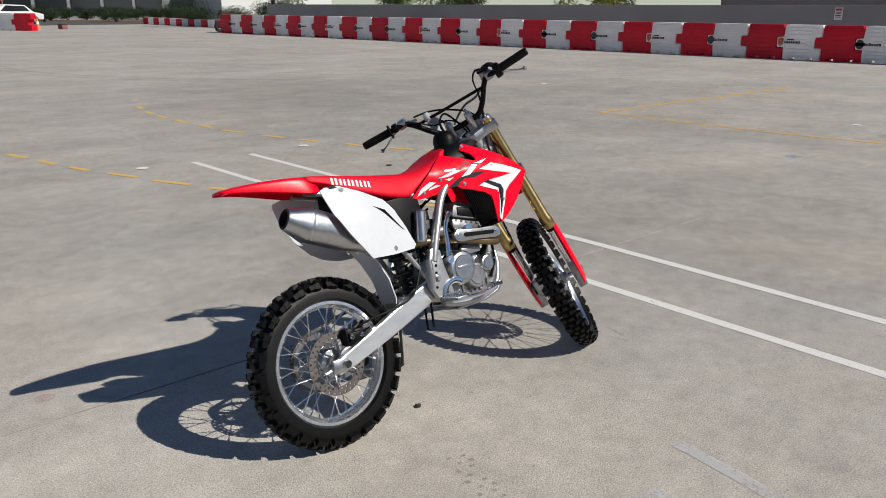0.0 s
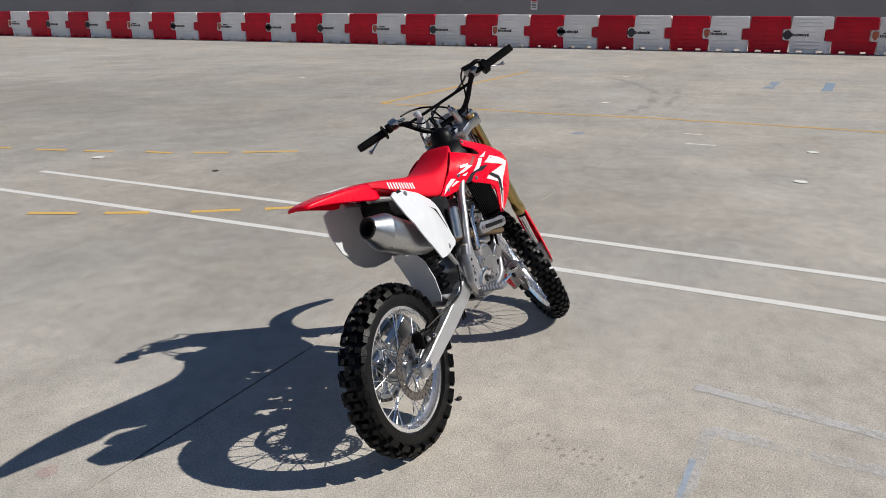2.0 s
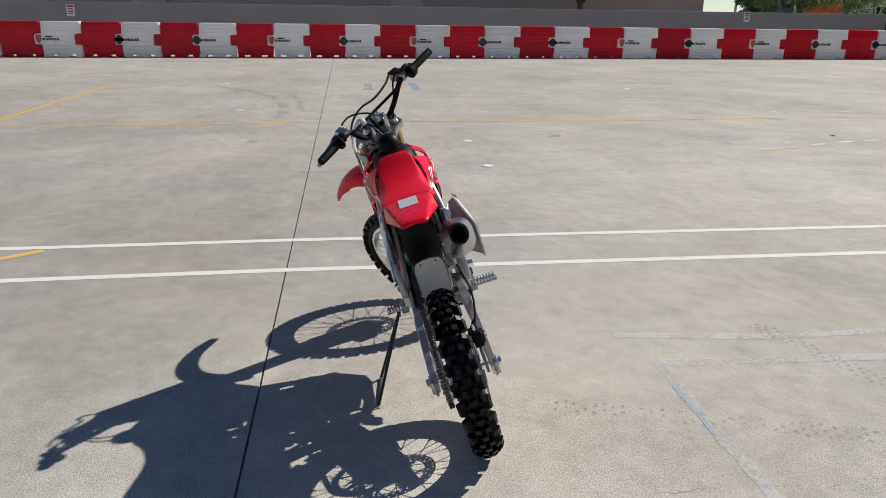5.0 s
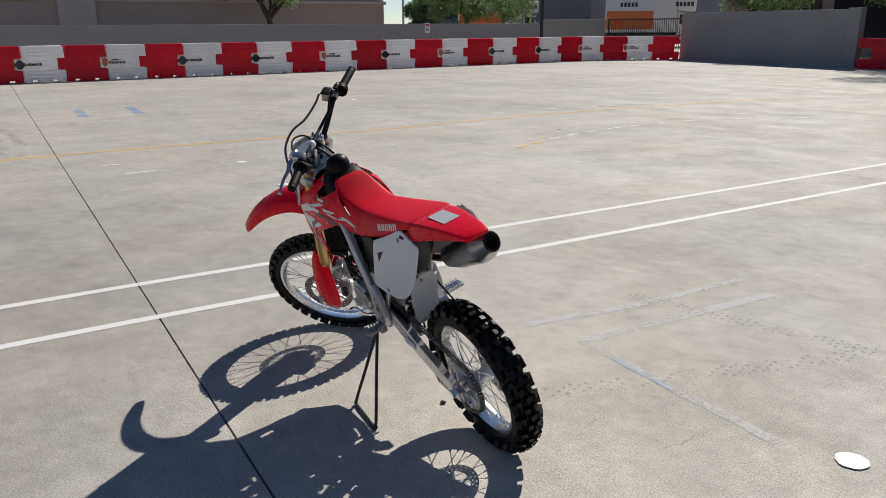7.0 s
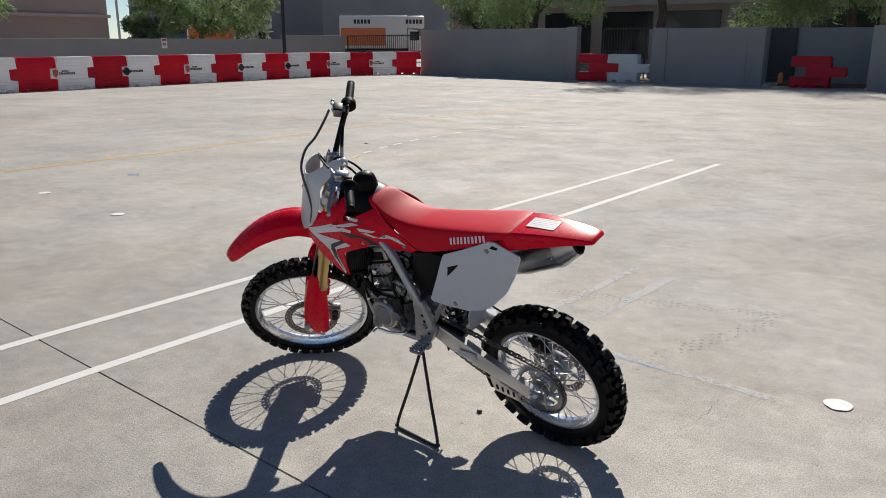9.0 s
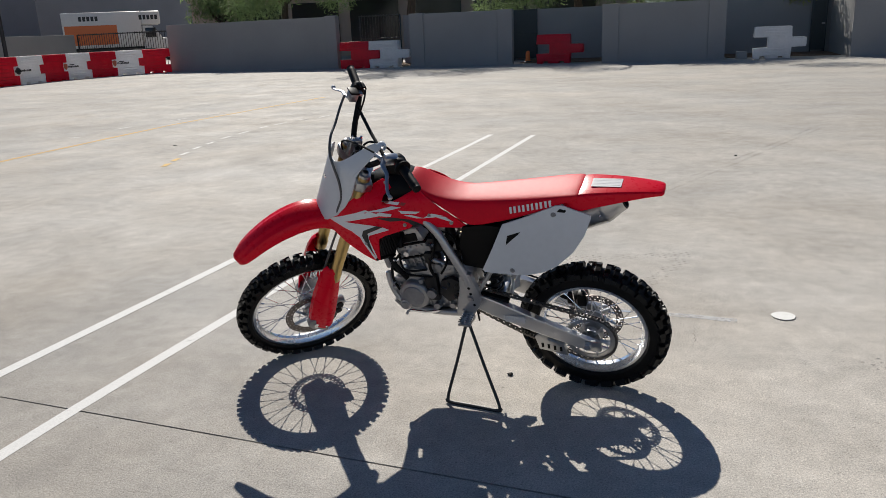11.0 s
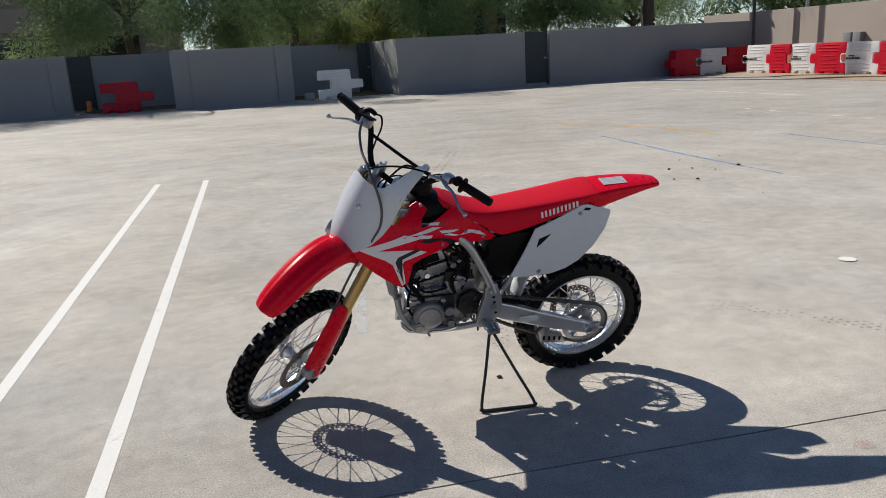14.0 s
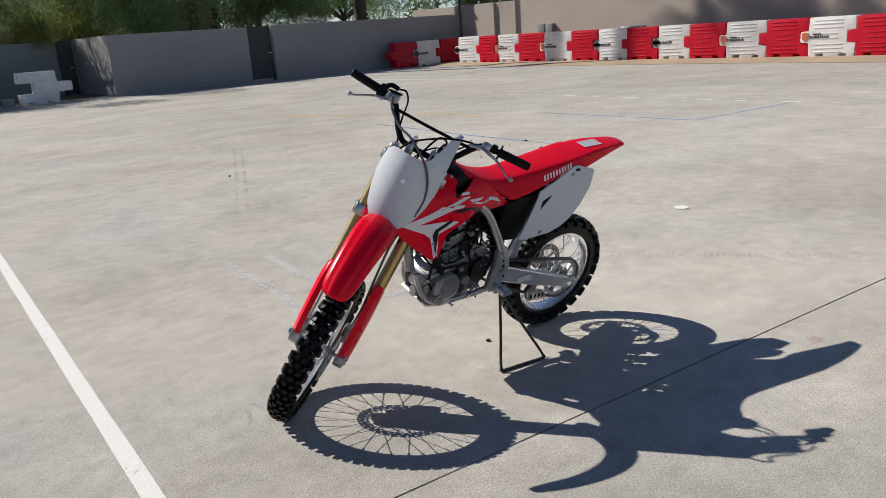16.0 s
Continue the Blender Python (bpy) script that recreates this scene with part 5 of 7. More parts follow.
def wheel(name, m, R, half, rim_r, rows, hub_r, disc_r, disc_side, spokes, label):
    hub = part(name, lathe([(0.0001, -0.055), (hub_r * 0.7, -0.055), (hub_r * 0.75, -0.04), (hub_r * 1.15, -0.038), (hub_r * 1.15, -0.032), (hub_r * 0.8, -0.028), (hub_r * 0.62, 0.0), (hub_r * 0.8, 0.028), (hub_r * 1.15, 0.032), (hub_r * 1.15, 0.038), (hub_r * 0.75, 0.04), (hub_r * 0.7, 0.055), (0.0001, 0.055)], 32), M_ALU, BIKE, label, m)
    part("tyre", tyre(R, half, rows, rim_r), M_RUBBER, hub, "black knobby off-road tyre")
    w = half * 0.62
    part("rim", lathe([(rim_r + 0.004, -w), (rim_r + 0.004, -w + 0.006), (rim_r - 0.008, -w + 0.010), (rim_r - 0.016, -w * 0.35), (rim_r - 0.016, w * 0.35), (rim_r - 0.008, w - 0.010), (rim_r + 0.004, w - 0.006), (rim_r + 0.004, w), (rim_r - 0.012, w), (rim_r - 0.019, w * 0.55), (rim_r - 0.026, w * 0.3), (rim_r - 0.026, -w * 0.3), (rim_r - 0.019, -w * 0.55), (rim_r - 0.012, -w)], 96, closed=True), M_RIM, hub, "polished aluminium rim")
    base = []
    for side in (-1, 1):
        for lean in (-1, 1):
            a = Vector((math.cos(lean * 1.15) * hub_r * 1.1, side * 0.035, math.sin(lean * 1.15) * hub_r * 1.1))
            rr = rim_r - 0.024
            b = Vector((rr, side * 0.006, 0))
            bm = bmesh.new()
            add_tube(bm, [a, b], 0.0017, 6)
            add_tube(bm, [a.lerp(b, 0.93), b], 0.0034, 6)
            base.append(bm)
    firsts = []
    for i in range(spokes):
        q = i % 4
        rot = Matrix.Rotation(2 * math.pi * i / spokes, 4, "Y")
        if i < 4:
            firsts.append(part("spoke", base[q], M_CHROME, hub, m=rot))
        else:
            share("spoke", firsts[q], hub, rot)
    disc = part("brake_disc", holed_ring(disc_r * 0.74, disc_r, 0.004, 2, 30, disc_r * 0.036), M_DISC, hub, "drilled steel brake disc", pose(0, disc_side * 0.058, 0))
    bm = bmesh.new()
    add_tube(bm, [(hub_r * 0.8, 0, 0), (math.cos(0.35) * disc_r * 0.76, 0, math.sin(0.35) * disc_r * 0.76)], [0.010, 0.007], 6, True, 0.35)
    first = part("carrier_arm", bm, M_ALU, disc)
    for k in range(1, 6):
        share("carrier_arm", first, disc, Matrix.Rotation(k * math.pi / 3, 4, "Y"))
    bm = bmesh.new()
    for k in range(6):
        a = k * math.pi / 3
        bolt(bm, (math.cos(a) * hub_r * 0.85, disc_side * 0.003, math.sin(a) * hub_r * 0.85), (0, disc_side, 0), 0.005, 0.005)
    pieces("disc_bolt", bm, M_CHROME, disc)
    return hub


RR, RF = 0.292, 0.313
FA = (0.0617, 0.0, 0.3235)
REAR = wheel("rear_wheel", pose(0, 0, RR), RR, 0.048, 0.212, 52, 0.040, 0.108, -1, 32, "rear wheel with spokes and a chrome-bright rim")
FRONT = wheel("front_wheel", HEAD @ pose(*FA), RF, 0.041, 0.252, 68, 0.032, 0.118, 1, 36, "front spoked wheel turned to the left")

# axles
bm = bmesh.new()
cyl(bm, (0, -0.125, RR), (0, 0.125, RR), 0.008)
cyl(bm, (0, -0.132, RR), (0, -0.116, RR), 0.014, 6)
cyl(bm, (0, 0.116, RR), (0, 0.132, RR), 0.014, 6)
bike("rear_axle", bm, M_CHROME)

# ---- swingarm ----
for s in (-1, 1):
    secs = []
    for u, w, h, t, v in ((0.435, 0.452, 0.066, 0.030, 0.088), (0.36, 0.424, 0.074, 0.032, 0.092), (0.20, 0.363, 0.066, 0.028, 0.100), (0.03, 0.302, 0.054, 0.024, 0.104), (-0.035, 0.281, 0.046, 0.022, 0.104)):
        c = Vector((u, s * v, w))
        n = Vector((-0.36, 0, 0.93)) * h / 2
        y = Vector((0, t / 2, 0))
        b = 0.86
        secs.append([c + n * b + y, c + n + y * b, c + n - y * b, c + n * b - y, c - n * b - y, c - n - y * b, c - n + y * b, c - n * b + y])
    arm = bike("swingarm_leg", loft(secs), M_SWING, "brushed aluminium swingarm leg", smooth=False)
    blk = part("axle_block", box((-0.05, s * 0.112 - 0.008, RR - 0.024), (0.012, s * 0.112 + 0.008, RR + 0.022), 0.004), M_ALU, arm)
    bm = bmesh.new()
    cyl(bm, (-0.075, s * 0.104, RR - 0.015), (-0.03, s * 0.104, RR - 0.005), 0.005, 8)
    part("adjuster", bm, M_CHROME, arm)
    if s > 0:
        lb = part("warning_label", box((0.235, s * 0.1145, 0.372), (0.315, s * 0.1160, 0.402), 0.0005, None), M_LABEL, arm, "small white instruction label", pose(0, 0, 0), smooth=False)
bm = box((0.33, -0.09, 0.395), (0.40, 0.09, 0.445), 0.012)
bike("swingarm_bridge", bm, M_ALU)
# chain slider and guide
bike("chain_slider", prism([(0.44, 0.475), (0.30, 0.445), (0.30, 0.460), (0.44, 0.492)], 0.03, lambda a, b, d: Vector((a, 0.065 + d, b)), 0.003), M_BLACK)
g = bike("chain_guide", prism([(0.085, 0.205), (0.20, 0.225), (0.215, 0.285), (0.175, 0.325), (0.155, 0.322), (0.165, 0.275), (0.10, 0.250)], 0.026, lambda a, b, d: Vector((a, 0.062 + d, b)), 0.004), M_ALU, "aluminium chain guide with slots")
# the guide is uncut; black blocks on its face stand for shaded slots
bm = bmesh.new()
for k in range(4):
    add_box(bm, (0.108 + 0.024 * k, 0.085, 0.224 + 0.004 * k), (0.118 + 0.024 * k, 0.0895, 0.246 + 0.004 * k), 0.001)
pieces("slot", bm, M_BLACK, g)


# ---- chain and sprockets ----
def sprocket(r, teeth, t, bore, holes):
    out = []
    for k in range(teeth * 4):
        a = 2 * math.pi * k / (teeth * 4)
        out.append((math.cos(a) * (r + (0.004, 0.004, -0.004, -0.004)[k % 4]), math.sin(a) * (r + (0.004, 0.004, -0.004, -0.004)[k % 4])))
    bm = bmesh.new()
    n = len(out)
    inner = [(math.cos(2 * math.pi * k / n) * bore, math.sin(2 * math.pi * k / n) * bore) for k in range(n)]
    lay = [[bm.verts.new((a, y, b)) for a, b in ps] for y in (-t / 2, t / 2) for ps in (out, inner)]
    for k in range(n):
        j = (k + 1) % n
        bm.faces.new((lay[0][k], lay[0][j], lay[1][j], lay[1][k]))
        bm.faces.new((lay[2][k], lay[3][k], lay[3][j], lay[2][j]))
        bm.faces.new((lay[0][k], lay[2][k], lay[2][j], lay[0][j]))
        bm.faces.new((lay[1][k], lay[1][j], lay[3][j], lay[3][k]))
    bmesh.ops.recalc_face_normals(bm, faces=bm.faces)
    return bm


SPV = 0.073
sp = part("rear_sprocket", sprocket(0.098, 50, 0.005, 0.078, 6), M_ALU, REAR, "large bright rear sprocket", pose(0, SPV, 0))
bm = bmesh.new()
add_tube(bm, [(0.028, 0, 0), (0.055, 0, 0), (0.080, 0, 0)], [0.018, 0.010, 0.016], 8, True, 0.16)
arm0 = part("spider_arm", bm, M_ALU, REAR, m=pose(0, SPV, 0) @ Matrix.Rotation(-0.2, 4, "Y"))
for k in range(1, 6):
    share("spider_arm", arm0, REAR, pose(0, SPV, 0) @ Matrix.Rotation(-0.2 - k * math.pi / 3, 4, "Y"))
bm = bmesh.new()
add_lathe(bm, [(0.012, -0.003), (0.040, -0.003), (0.040, 0.003), (0.012, 0.003)], 32, "Y", closed=True)
part("spider_ring", bm, M_ALU, REAR, m=pose(0, SPV, 0))
bike("front_sprocket", sprocket(0.030, 15, 0.006, 0.012, 0), M_CHAIN, m=pose(0.520, SPV, 0.485))


def chain():
    c0, r0, c1, r1 = Vector((0.0, 0, RR)), 0.101, Vector((0.520, 0, 0.485)), 0.034
    d = c1 - c0
    th = math.atan2(d.z, d.x)
    ph = math.acos((r0 - r1) / d.length)
    path = []
    up0 = c0 + Vector((math.cos(th + ph), 0, math.sin(th + ph))) * r0
    up1 = c1 + Vector((math.cos(th + ph), 0, math.sin(th + ph))) * r1
    lo0 = c0 + Vector((math.cos(th - ph), 0, math.sin(th - ph))) * r0
    lo1 = c1 + Vector((math.cos(th - ph), 0, math.sin(th - ph))) * r1
    for k in range(41):
        path.append(up1.lerp(up0, k / 40))
    for k in range(1, 40):
        a = th + ph + (2 * math.pi - 2 * ph) * k / 40
        path.append(c0 + Vector((math.cos(a), 0, math.sin(a))) * r0)
    for k in range(41):
        t = k / 40
        sag = Vector((0, 0, -0.022 * math.sin(t * math.pi)))
        path.append(lo0.lerp(lo1, t) + sag)
    for k in range(1, 14):
        a = th - ph + (2 * ph) * k / 14
        path.append(c1 + Vector((math.cos(a), 0, math.sin(a))) * r1)
    # links at an even pitch
    pts, acc, pitch = [path[0]], 0.0, 0.0127
    for a, b in zip(path, path[1:] + path[:1]):
        ln = (b - a).length
        while acc + ln >= pitch:
            t = (pitch - acc) / ln
            a = a.lerp(b, t)
            ln = (b - a).length
            pts.append(a.copy())
            acc = 0.0
        acc += ln
    bm = bmesh.new()
    for i, (a, b) in enumerate(zip(pts, pts[1:])):
        mid = (a + b) / 2
        ang = -math.atan2(b.z - a.z, b.x - a.x)
        wide = 0.008 if i % 2 else 0.0055
        for s in (-1, 1):
            add_box(bm, (-0.0088, -0.0008, -0.0045), (0.0088, 0.0008, 0.0045), 0, Matrix.Translation((mid.x, SPV + s * wide, mid.z)) @ Matrix.Rotation(ang, 4, "Y"))
        add_tube(bm, [(a.x, SPV - 0.0065, a.z), (a.x, SPV + 0.0065, a.z)], 0.004, 6)
    tagged(bike("chain", bm, M_CHAIN, "dark oiled drive chain", smooth=False), kind="stuff")


chain()

# rear brake caliper and its hose
bm = box((0.030, -0.100, 0.340), (0.072, -0.052, 0.400), 0.011)
add_box(bm, (0.066, -0.094, 0.346), (0.112, -0.056, 0.392), 0.009)
add_box(bm, (0.040, -0.106, 0.352), (0.100, -0.096, 0.384), 0.004)
cal = bike("rear_caliper", bm, M_BLACK, "black rear brake caliper")
bm = bmesh.new()
bolt(bm, (0.05, -0.106, 0.37), (0, -1, 0), 0.008, 0.008)
bolt(bm, (0.09, -0.106, 0.368), (0, -1, 0), 0.007, 0.008)
pieces("bolt", bm, M_CHROME, cal)
bm = bmesh.new()
cyl(bm, (0.052, -0.078, 0.398), (0.052, -0.078, 0.424), 0.006, 10, 0.004)
part("bleed_nipple", bm, M_CHROME, cal, "bright bleed nipple")
part("hose_banjo", tube([(0.100, -0.080, 0.388), (0.108, -0.084, 0.402), (0.112, -0.092, 0.412)], [0.009, 0.008, 0.005], 10, 3), M_BLACK, cal)
part("pin_boot", tube([(0.108, -0.075, 0.362), (0.130, -0.076, 0.370), (0.145, -0.077, 0.376)], [0.009, 0.010, 0.007], 12, 3), M_BLACK, cal, "black rubber slide pin boot")
part("bracket", prism([(-0.02, 0.27), (0.03, 0.265), (0.10, 0.335), (0.06, 0.355), (0.01, 0.33)], 0.01, lambda a, b, d: Vector((a, -0.086 + d, b)), 0.002), M_CAST, cal)
bike("rear_brake_hose", tube([(0.09, -0.085, 0.395), (0.15, -0.10, 0.41), (0.25, -0.115, 0.425), (0.33, -0.118, 0.455), (0.385, -0.10, 0.53), (0.40, -0.09, 0.57)], 0.004, 8, 5), M_BLACK)

# ---- frame ----
for s in (-1, 1):
    bike("frame_spar", tube([(0.91, s * 0.03, 0.93), (0.75, s * 0.07, 0.885), (0.62, s * 0.095, 0.835), (0.545, s * 0.108, 0.775), (0.497, s * 0.118, 0.69), (0.455, s * 0.124, 0.60), (0.437, s * 0.124, 0.55)], 0.0160, 14, 6), M_FRAME, "silver painted frame tube")
    pl = bike("pivot_plate", prism([(0.455, 0.60), (0.425, 0.595), (0.400, 0.52), (0.398, 0.46), (0.425, 0.415), (0.45, 0.392), (0.490, 0.385), (0.505, 0.41), (0.492, 0.47), (0.476, 0.53), (0.473, 0.58)], 0.026, lambda a, b, d: Vector((a, s * (0.108 + d), b)), 0.006), M_FRAME, "silver cast pivot plate")
    bm = bmesh.new()
    bolt(bm, (0.437, s * 0.134, 0.487), (0, s, 0), 0.013, 0.008)
    bolt(bm, (0.452, s * 0.134, 0.575), (0, s, 0), 0.008, 0.006)
    bolt(bm, (0.470, s * 0.134, 0.425), (0, s, 0), 0.009, 0.006)
    pieces("bolt", bm, M_CAST, pl)
    # black discs on the undrilled plate stand for relief holes in shade
    bm = bmesh.new()
    for k in range(5):
        add_tube(bm, [(0.425 + 0.004 * k, s * 0.1335, 0.455 + 0.026 * k), (0.425 + 0.004 * k, s * 0.1348, 0.455 + 0.026 * k)], 0.006, 10)
    pieces("dark_hole_disc", bm, M_BLACK, pl)
    bike("cradle_tube", tube([(0.812, s * 0.045, 0.52), (0.802, s * 0.058, 0.46), (0.765, s * 0.068, 0.395), (0.69, s * 0.075, 0.368), (0.56, s * 0.085, 0.368), (0.47, s * 0.10, 0.388)], 0.0135, 12, 5), M_FRAME, "silver frame cradle tube")
    bike("subframe_rail", tube([(0.52, s * 0.07, 0.79), (0.32, s * 0.065, 0.815), (0.10, s * 0.06, 0.855), (0.02, s * 0.055, 0.868)], 0.010, 10, 4), M_FRAME)
    bike("subframe_strut", tube([(0.425, s * 0.10, 0.475), (0.36, s * 0.092, 0.58), (0.26, s * 0.08, 0.72), (0.20, s * 0.07, 0.82)], 0.009, 10, 3), M_FRAME, "thin silver subframe strut")
bike("down_tube", tube([(0.925, 0, 0.85), (0.885, 0, 0.755), (0.845, 0, 0.66), (0.818, 0, 0.52)], 0.021, 14), M_FRAME)
bike("head_tube", tube([(0.953, 0, 0.813), (0.865, 0, 0.982)], 0.030, 18), M_FRAME)
bike("skid_plate", prism([(0.80, 0.395), (0.775, 0.365), (0.70, 0.345), (0.55, 0.343), (0.55, 0.352), (0.70, 0.355), (0.768, 0.375), (0.79, 0.402)], 0.15, lambda a, b, d: Vector((a, d - 0.075, b)), 0.002), M_ALU, "bright aluminium skid plate")

# ---- engine ----
ENG = bike("engine", prism([(0.765, 0.385), (0.795, 0.44), (0.785, 0.50), (0.745, 0.545), (0.66, 0.575), (0.56, 0.572), (0.495, 0.55), (0.470, 0.50), (0.472, 0.42), (0.52, 0.378), (0.69, 0.370)], 0.136, lambda a, b, d: Vector((a, d - 0.068, b)), 0.012), M_CAST, "grey cast engine case")
cylm = pose(0.655, 0, 0.555) @ pose(0, 0, 0, 0, 14)
bm = box((-0.062, -0.058, 0), (0.062, 0.058, 0.062), 0.008)
for k in range(3):
    add_box(bm, (-0.066, -0.062, 0.012 + 0.018 * k), (0.066, 0.062, 0.017 + 0.018 * k), 0.002)
part("cylinder", bm, M_CAST, ENG, m=cylm)
hd = part("cylinder_head", box((-0.070, -0.066, 0.064), (0.070, 0.066, 0.120), 0.012), M_CAST, ENG, "grey cast cylinder head", cylm)
cv = part("head_cover", loft([[(x * k, y * k2, z) for x, y in ((-0.066, -0.062), (0.066, -0.062), (0.066, 0.062), (-0.066, 0.062))] for z, k, k2 in ((0.126, 1.0, 1.0), (0.130, 1.03, 1.03), (0.152, 0.98, 1.0), (0.178, 0.80, 0.90), (0.186, 0.66, 0.78))]), M_FRAME, ENG, "pale grey head cover", cylm)
bm = bmesh.new()
for a, b in ((-0.05, -0.05), (0.05, -0.05), (0.05, 0.05), (-0.05, 0.05)):
    bolt(bm, (a, b, 0.166), (0, 0, 1), 0.008, 0.012)
pieces("cover_bolt", bm, M_CHROME, ENG, m=cylm)
bm = bmesh.new()
add_box(bm, (-0.045, 0.060, 0.130), (0.045, 0.066, 0.165), 0.004)
add_box(bm, (-0.045, -0.066, 0.130), (0.045, -0.060, 0.165), 0.004)
add_box(bm, (-0.074, -0.070, 0.118), (0.074, 0.070, 0.124), 0.002)
add_box(bm, (-0.073, -0.069, 0.060), (0.073, 0.069, 0.066), 0.001)
part("gasket_flange", bm, M_BLACK, ENG, m=cylm)
bm = bmesh.new()
cyl(bm, (0.0, -0.08, 0.085), (0.0, -0.066, 0.085), 0.016, 14)
cyl(bm, (0.02, 0.064, 0.09), (0.02, 0.085, 0.09), 0.011, 10)
pieces("plug_boss", bm, M_CHROME, ENG, m=cylm)


def round_cover(name, c, r, s, depth, mat, label, rings=True):
    pr = [(0.0001, depth), (r * 0.66, depth), (r * 0.70, depth - 0.004), (r * 0.88, depth - 0.006), (r * 0.97, depth - 0.012), (r, depth - 0.022), (r * 1.02, 0.0)]
    ob = part(name, lathe([(a, s * b) for a, b in pr], 36, "Y", c), mat, ENG, label)
    bm = bmesh.new()
    for k in range(5):
        a = k * 2 * math.pi / 5 + 0.5
        bolt(bm, (c[0] + math.cos(a) * r * 1.08, c[1] + s * 0.004, c[2] + math.sin(a) * r * 1.08), (0, s, 0), 0.0065, 0.010)
    pieces("cover_bolt", bm, M_CAST, ob)
    return ob


cl = round_cover("clutch_cover", (0.575, -0.070, 0.500), 0.066, -1, 0.058, M_ALU, "round machined clutch cover")
part("embossed_bar", box((0.545, -0.1305, 0.498), (0.605, -0.128, 0.508), 0.0008), M_CAST, cl)
round_cover("crank_cover", (0.655, -0.064, 0.455), 0.052, -1, 0.040, M_CAST, "grey crank cover")
round_cover("water_pump", (0.715, -0.062, 0.490), 0.034, -1, 0.050, M_ALU, "silver water pump cover")
round_cover("magneto_cover", (0.690, 0.064, 0.450), 0.066, 1, 0.045, M_CAST, "grey magneto cover")
round_cover("starter_cover", (0.735, 0.064, 0.405), 0.026, 1, 0.052, M_CAST, "small round oil cover")
part("case_rib", prism([(0.62, 0.52), (0.77, 0.50), (0.775, 0.515), (0.62, 0.538)], 0.085, lambda a, b, d: Vector((a, d - 0.005, b)), 0.004), M_CAST, ENG)
web = part("sprocket_cover", prism([(0.47, 0.525), (0.49, 0.455), (0.545, 0.432), (0.578, 0.47), (0.565, 0.53), (0.52, 0.550)], 0.022, lambda a, b, d: Vector((a, 0.078 + d, b)), 0.005), M_CAST_DARK, ENG, "black slotted sprocket cover")
bm = bmesh.new()
for k in range(5):
    a = radians(20 + 55 * k)
    add_tube(bm, [(0.524 + math.cos(a) * 0.020, 0.1005, 0.49 + math.sin(a) * 0.022), (0.524 + math.cos(a) * 0.040, 0.1005, 0.49 + math.sin(a) * 0.042)], 0.006, 6, True, 0.15)
pieces("slot", bm, M_CAST, web)
bm = bmesh.new()
add_box(bm, (0.60, 0.066, 0.535), (0.68, 0.09, 0.575), 0.008)
add_box(bm, (0.50, 0.05, 0.555), (0.60, 0.085, 0.60), 0.008)
add_box(bm, (0.60, -0.10, 0.54), (0.70, -0.066, 0.575), 0.008)
cyl(bm, (0.60, 0.066, 0.40), (0.60, 0.10, 0.40), 0.016, 12)
cyl(bm, (0.54, 0.066, 0.40), (0.54, 0.085, 0.40), 0.012, 12)
cyl(bm, (0.77, 0.03, 0.42), (0.815, 0.03, 0.43), 0.022, 14)
cyl(bm, (0.56, 0.07, 0.60), (0.56, 0.105, 0.60), 0.013, 10)
for k in range(7):
    bolt(bm, (0.50 + 0.04 * k, 0.068, 0.385 + 0.008 * (k % 3)), (0, 1, 0), 0.006, 0.008)
    bolt(bm, (0.50 + 0.04 * k, -0.068, 0.388 + 0.01 * (k % 3)), (0, -1, 0), 0.006, 0.008)
pieces("case_boss", bm, M_CAST, ENG)
bm = bmesh.new()
for a, b, c, d in (((0.70, 0.072, 0.565), (0.755, 0.072, 0.545), 0.010, 0), ((0.62, 0.075, 0.60), (0.60, 0.085, 0.545), 0.008, 0), ((0.755, 0.066, 0.47), (0.79, 0.066, 0.455), 0.013, 0), ((0.61, 0.095, 0.47), (0.61, 0.112, 0.47), 0.020, 0), ((0.64, 0.10, 0.535), (0.64, 0.118, 0.535), 0.010, 0), ((0.585, 0.08, 0.62), (0.545, 0.08, 0.60), 0.012, 0), ((0.595, 0.07, 0.68), (0.595, 0.095, 0.68), 0.012, 0)):
    cyl(bm, a, b, c, 12)
pieces("casting_boss", bm, M_CAST, ENG)
bm = bmesh.new()
add_box(bm, (0.565, 0.045, 0.575), (0.625, 0.082, 0.645), 0.006)
add_box(bm, (0.545, 0.050, 0.655), (0.600, 0.080, 0.715), 0.006)
add_box(bm, (0.585, 0.055, 0.425), (0.640, 0.092, 0.545), 0.008)
pieces("dark_cover", bm, M_CAST_DARK, ENG, "dark engine side cover")
part("shift_shaft", tube([(0.585, 0.10, 0.402), (0.59, 0.125, 0.402), (0.64, 0.135, 0.40), (0.70, 0.14, 0.405), (0.705, 0.165, 0.407)], 0.0055, 8, 4), M_CHROME, ENG)
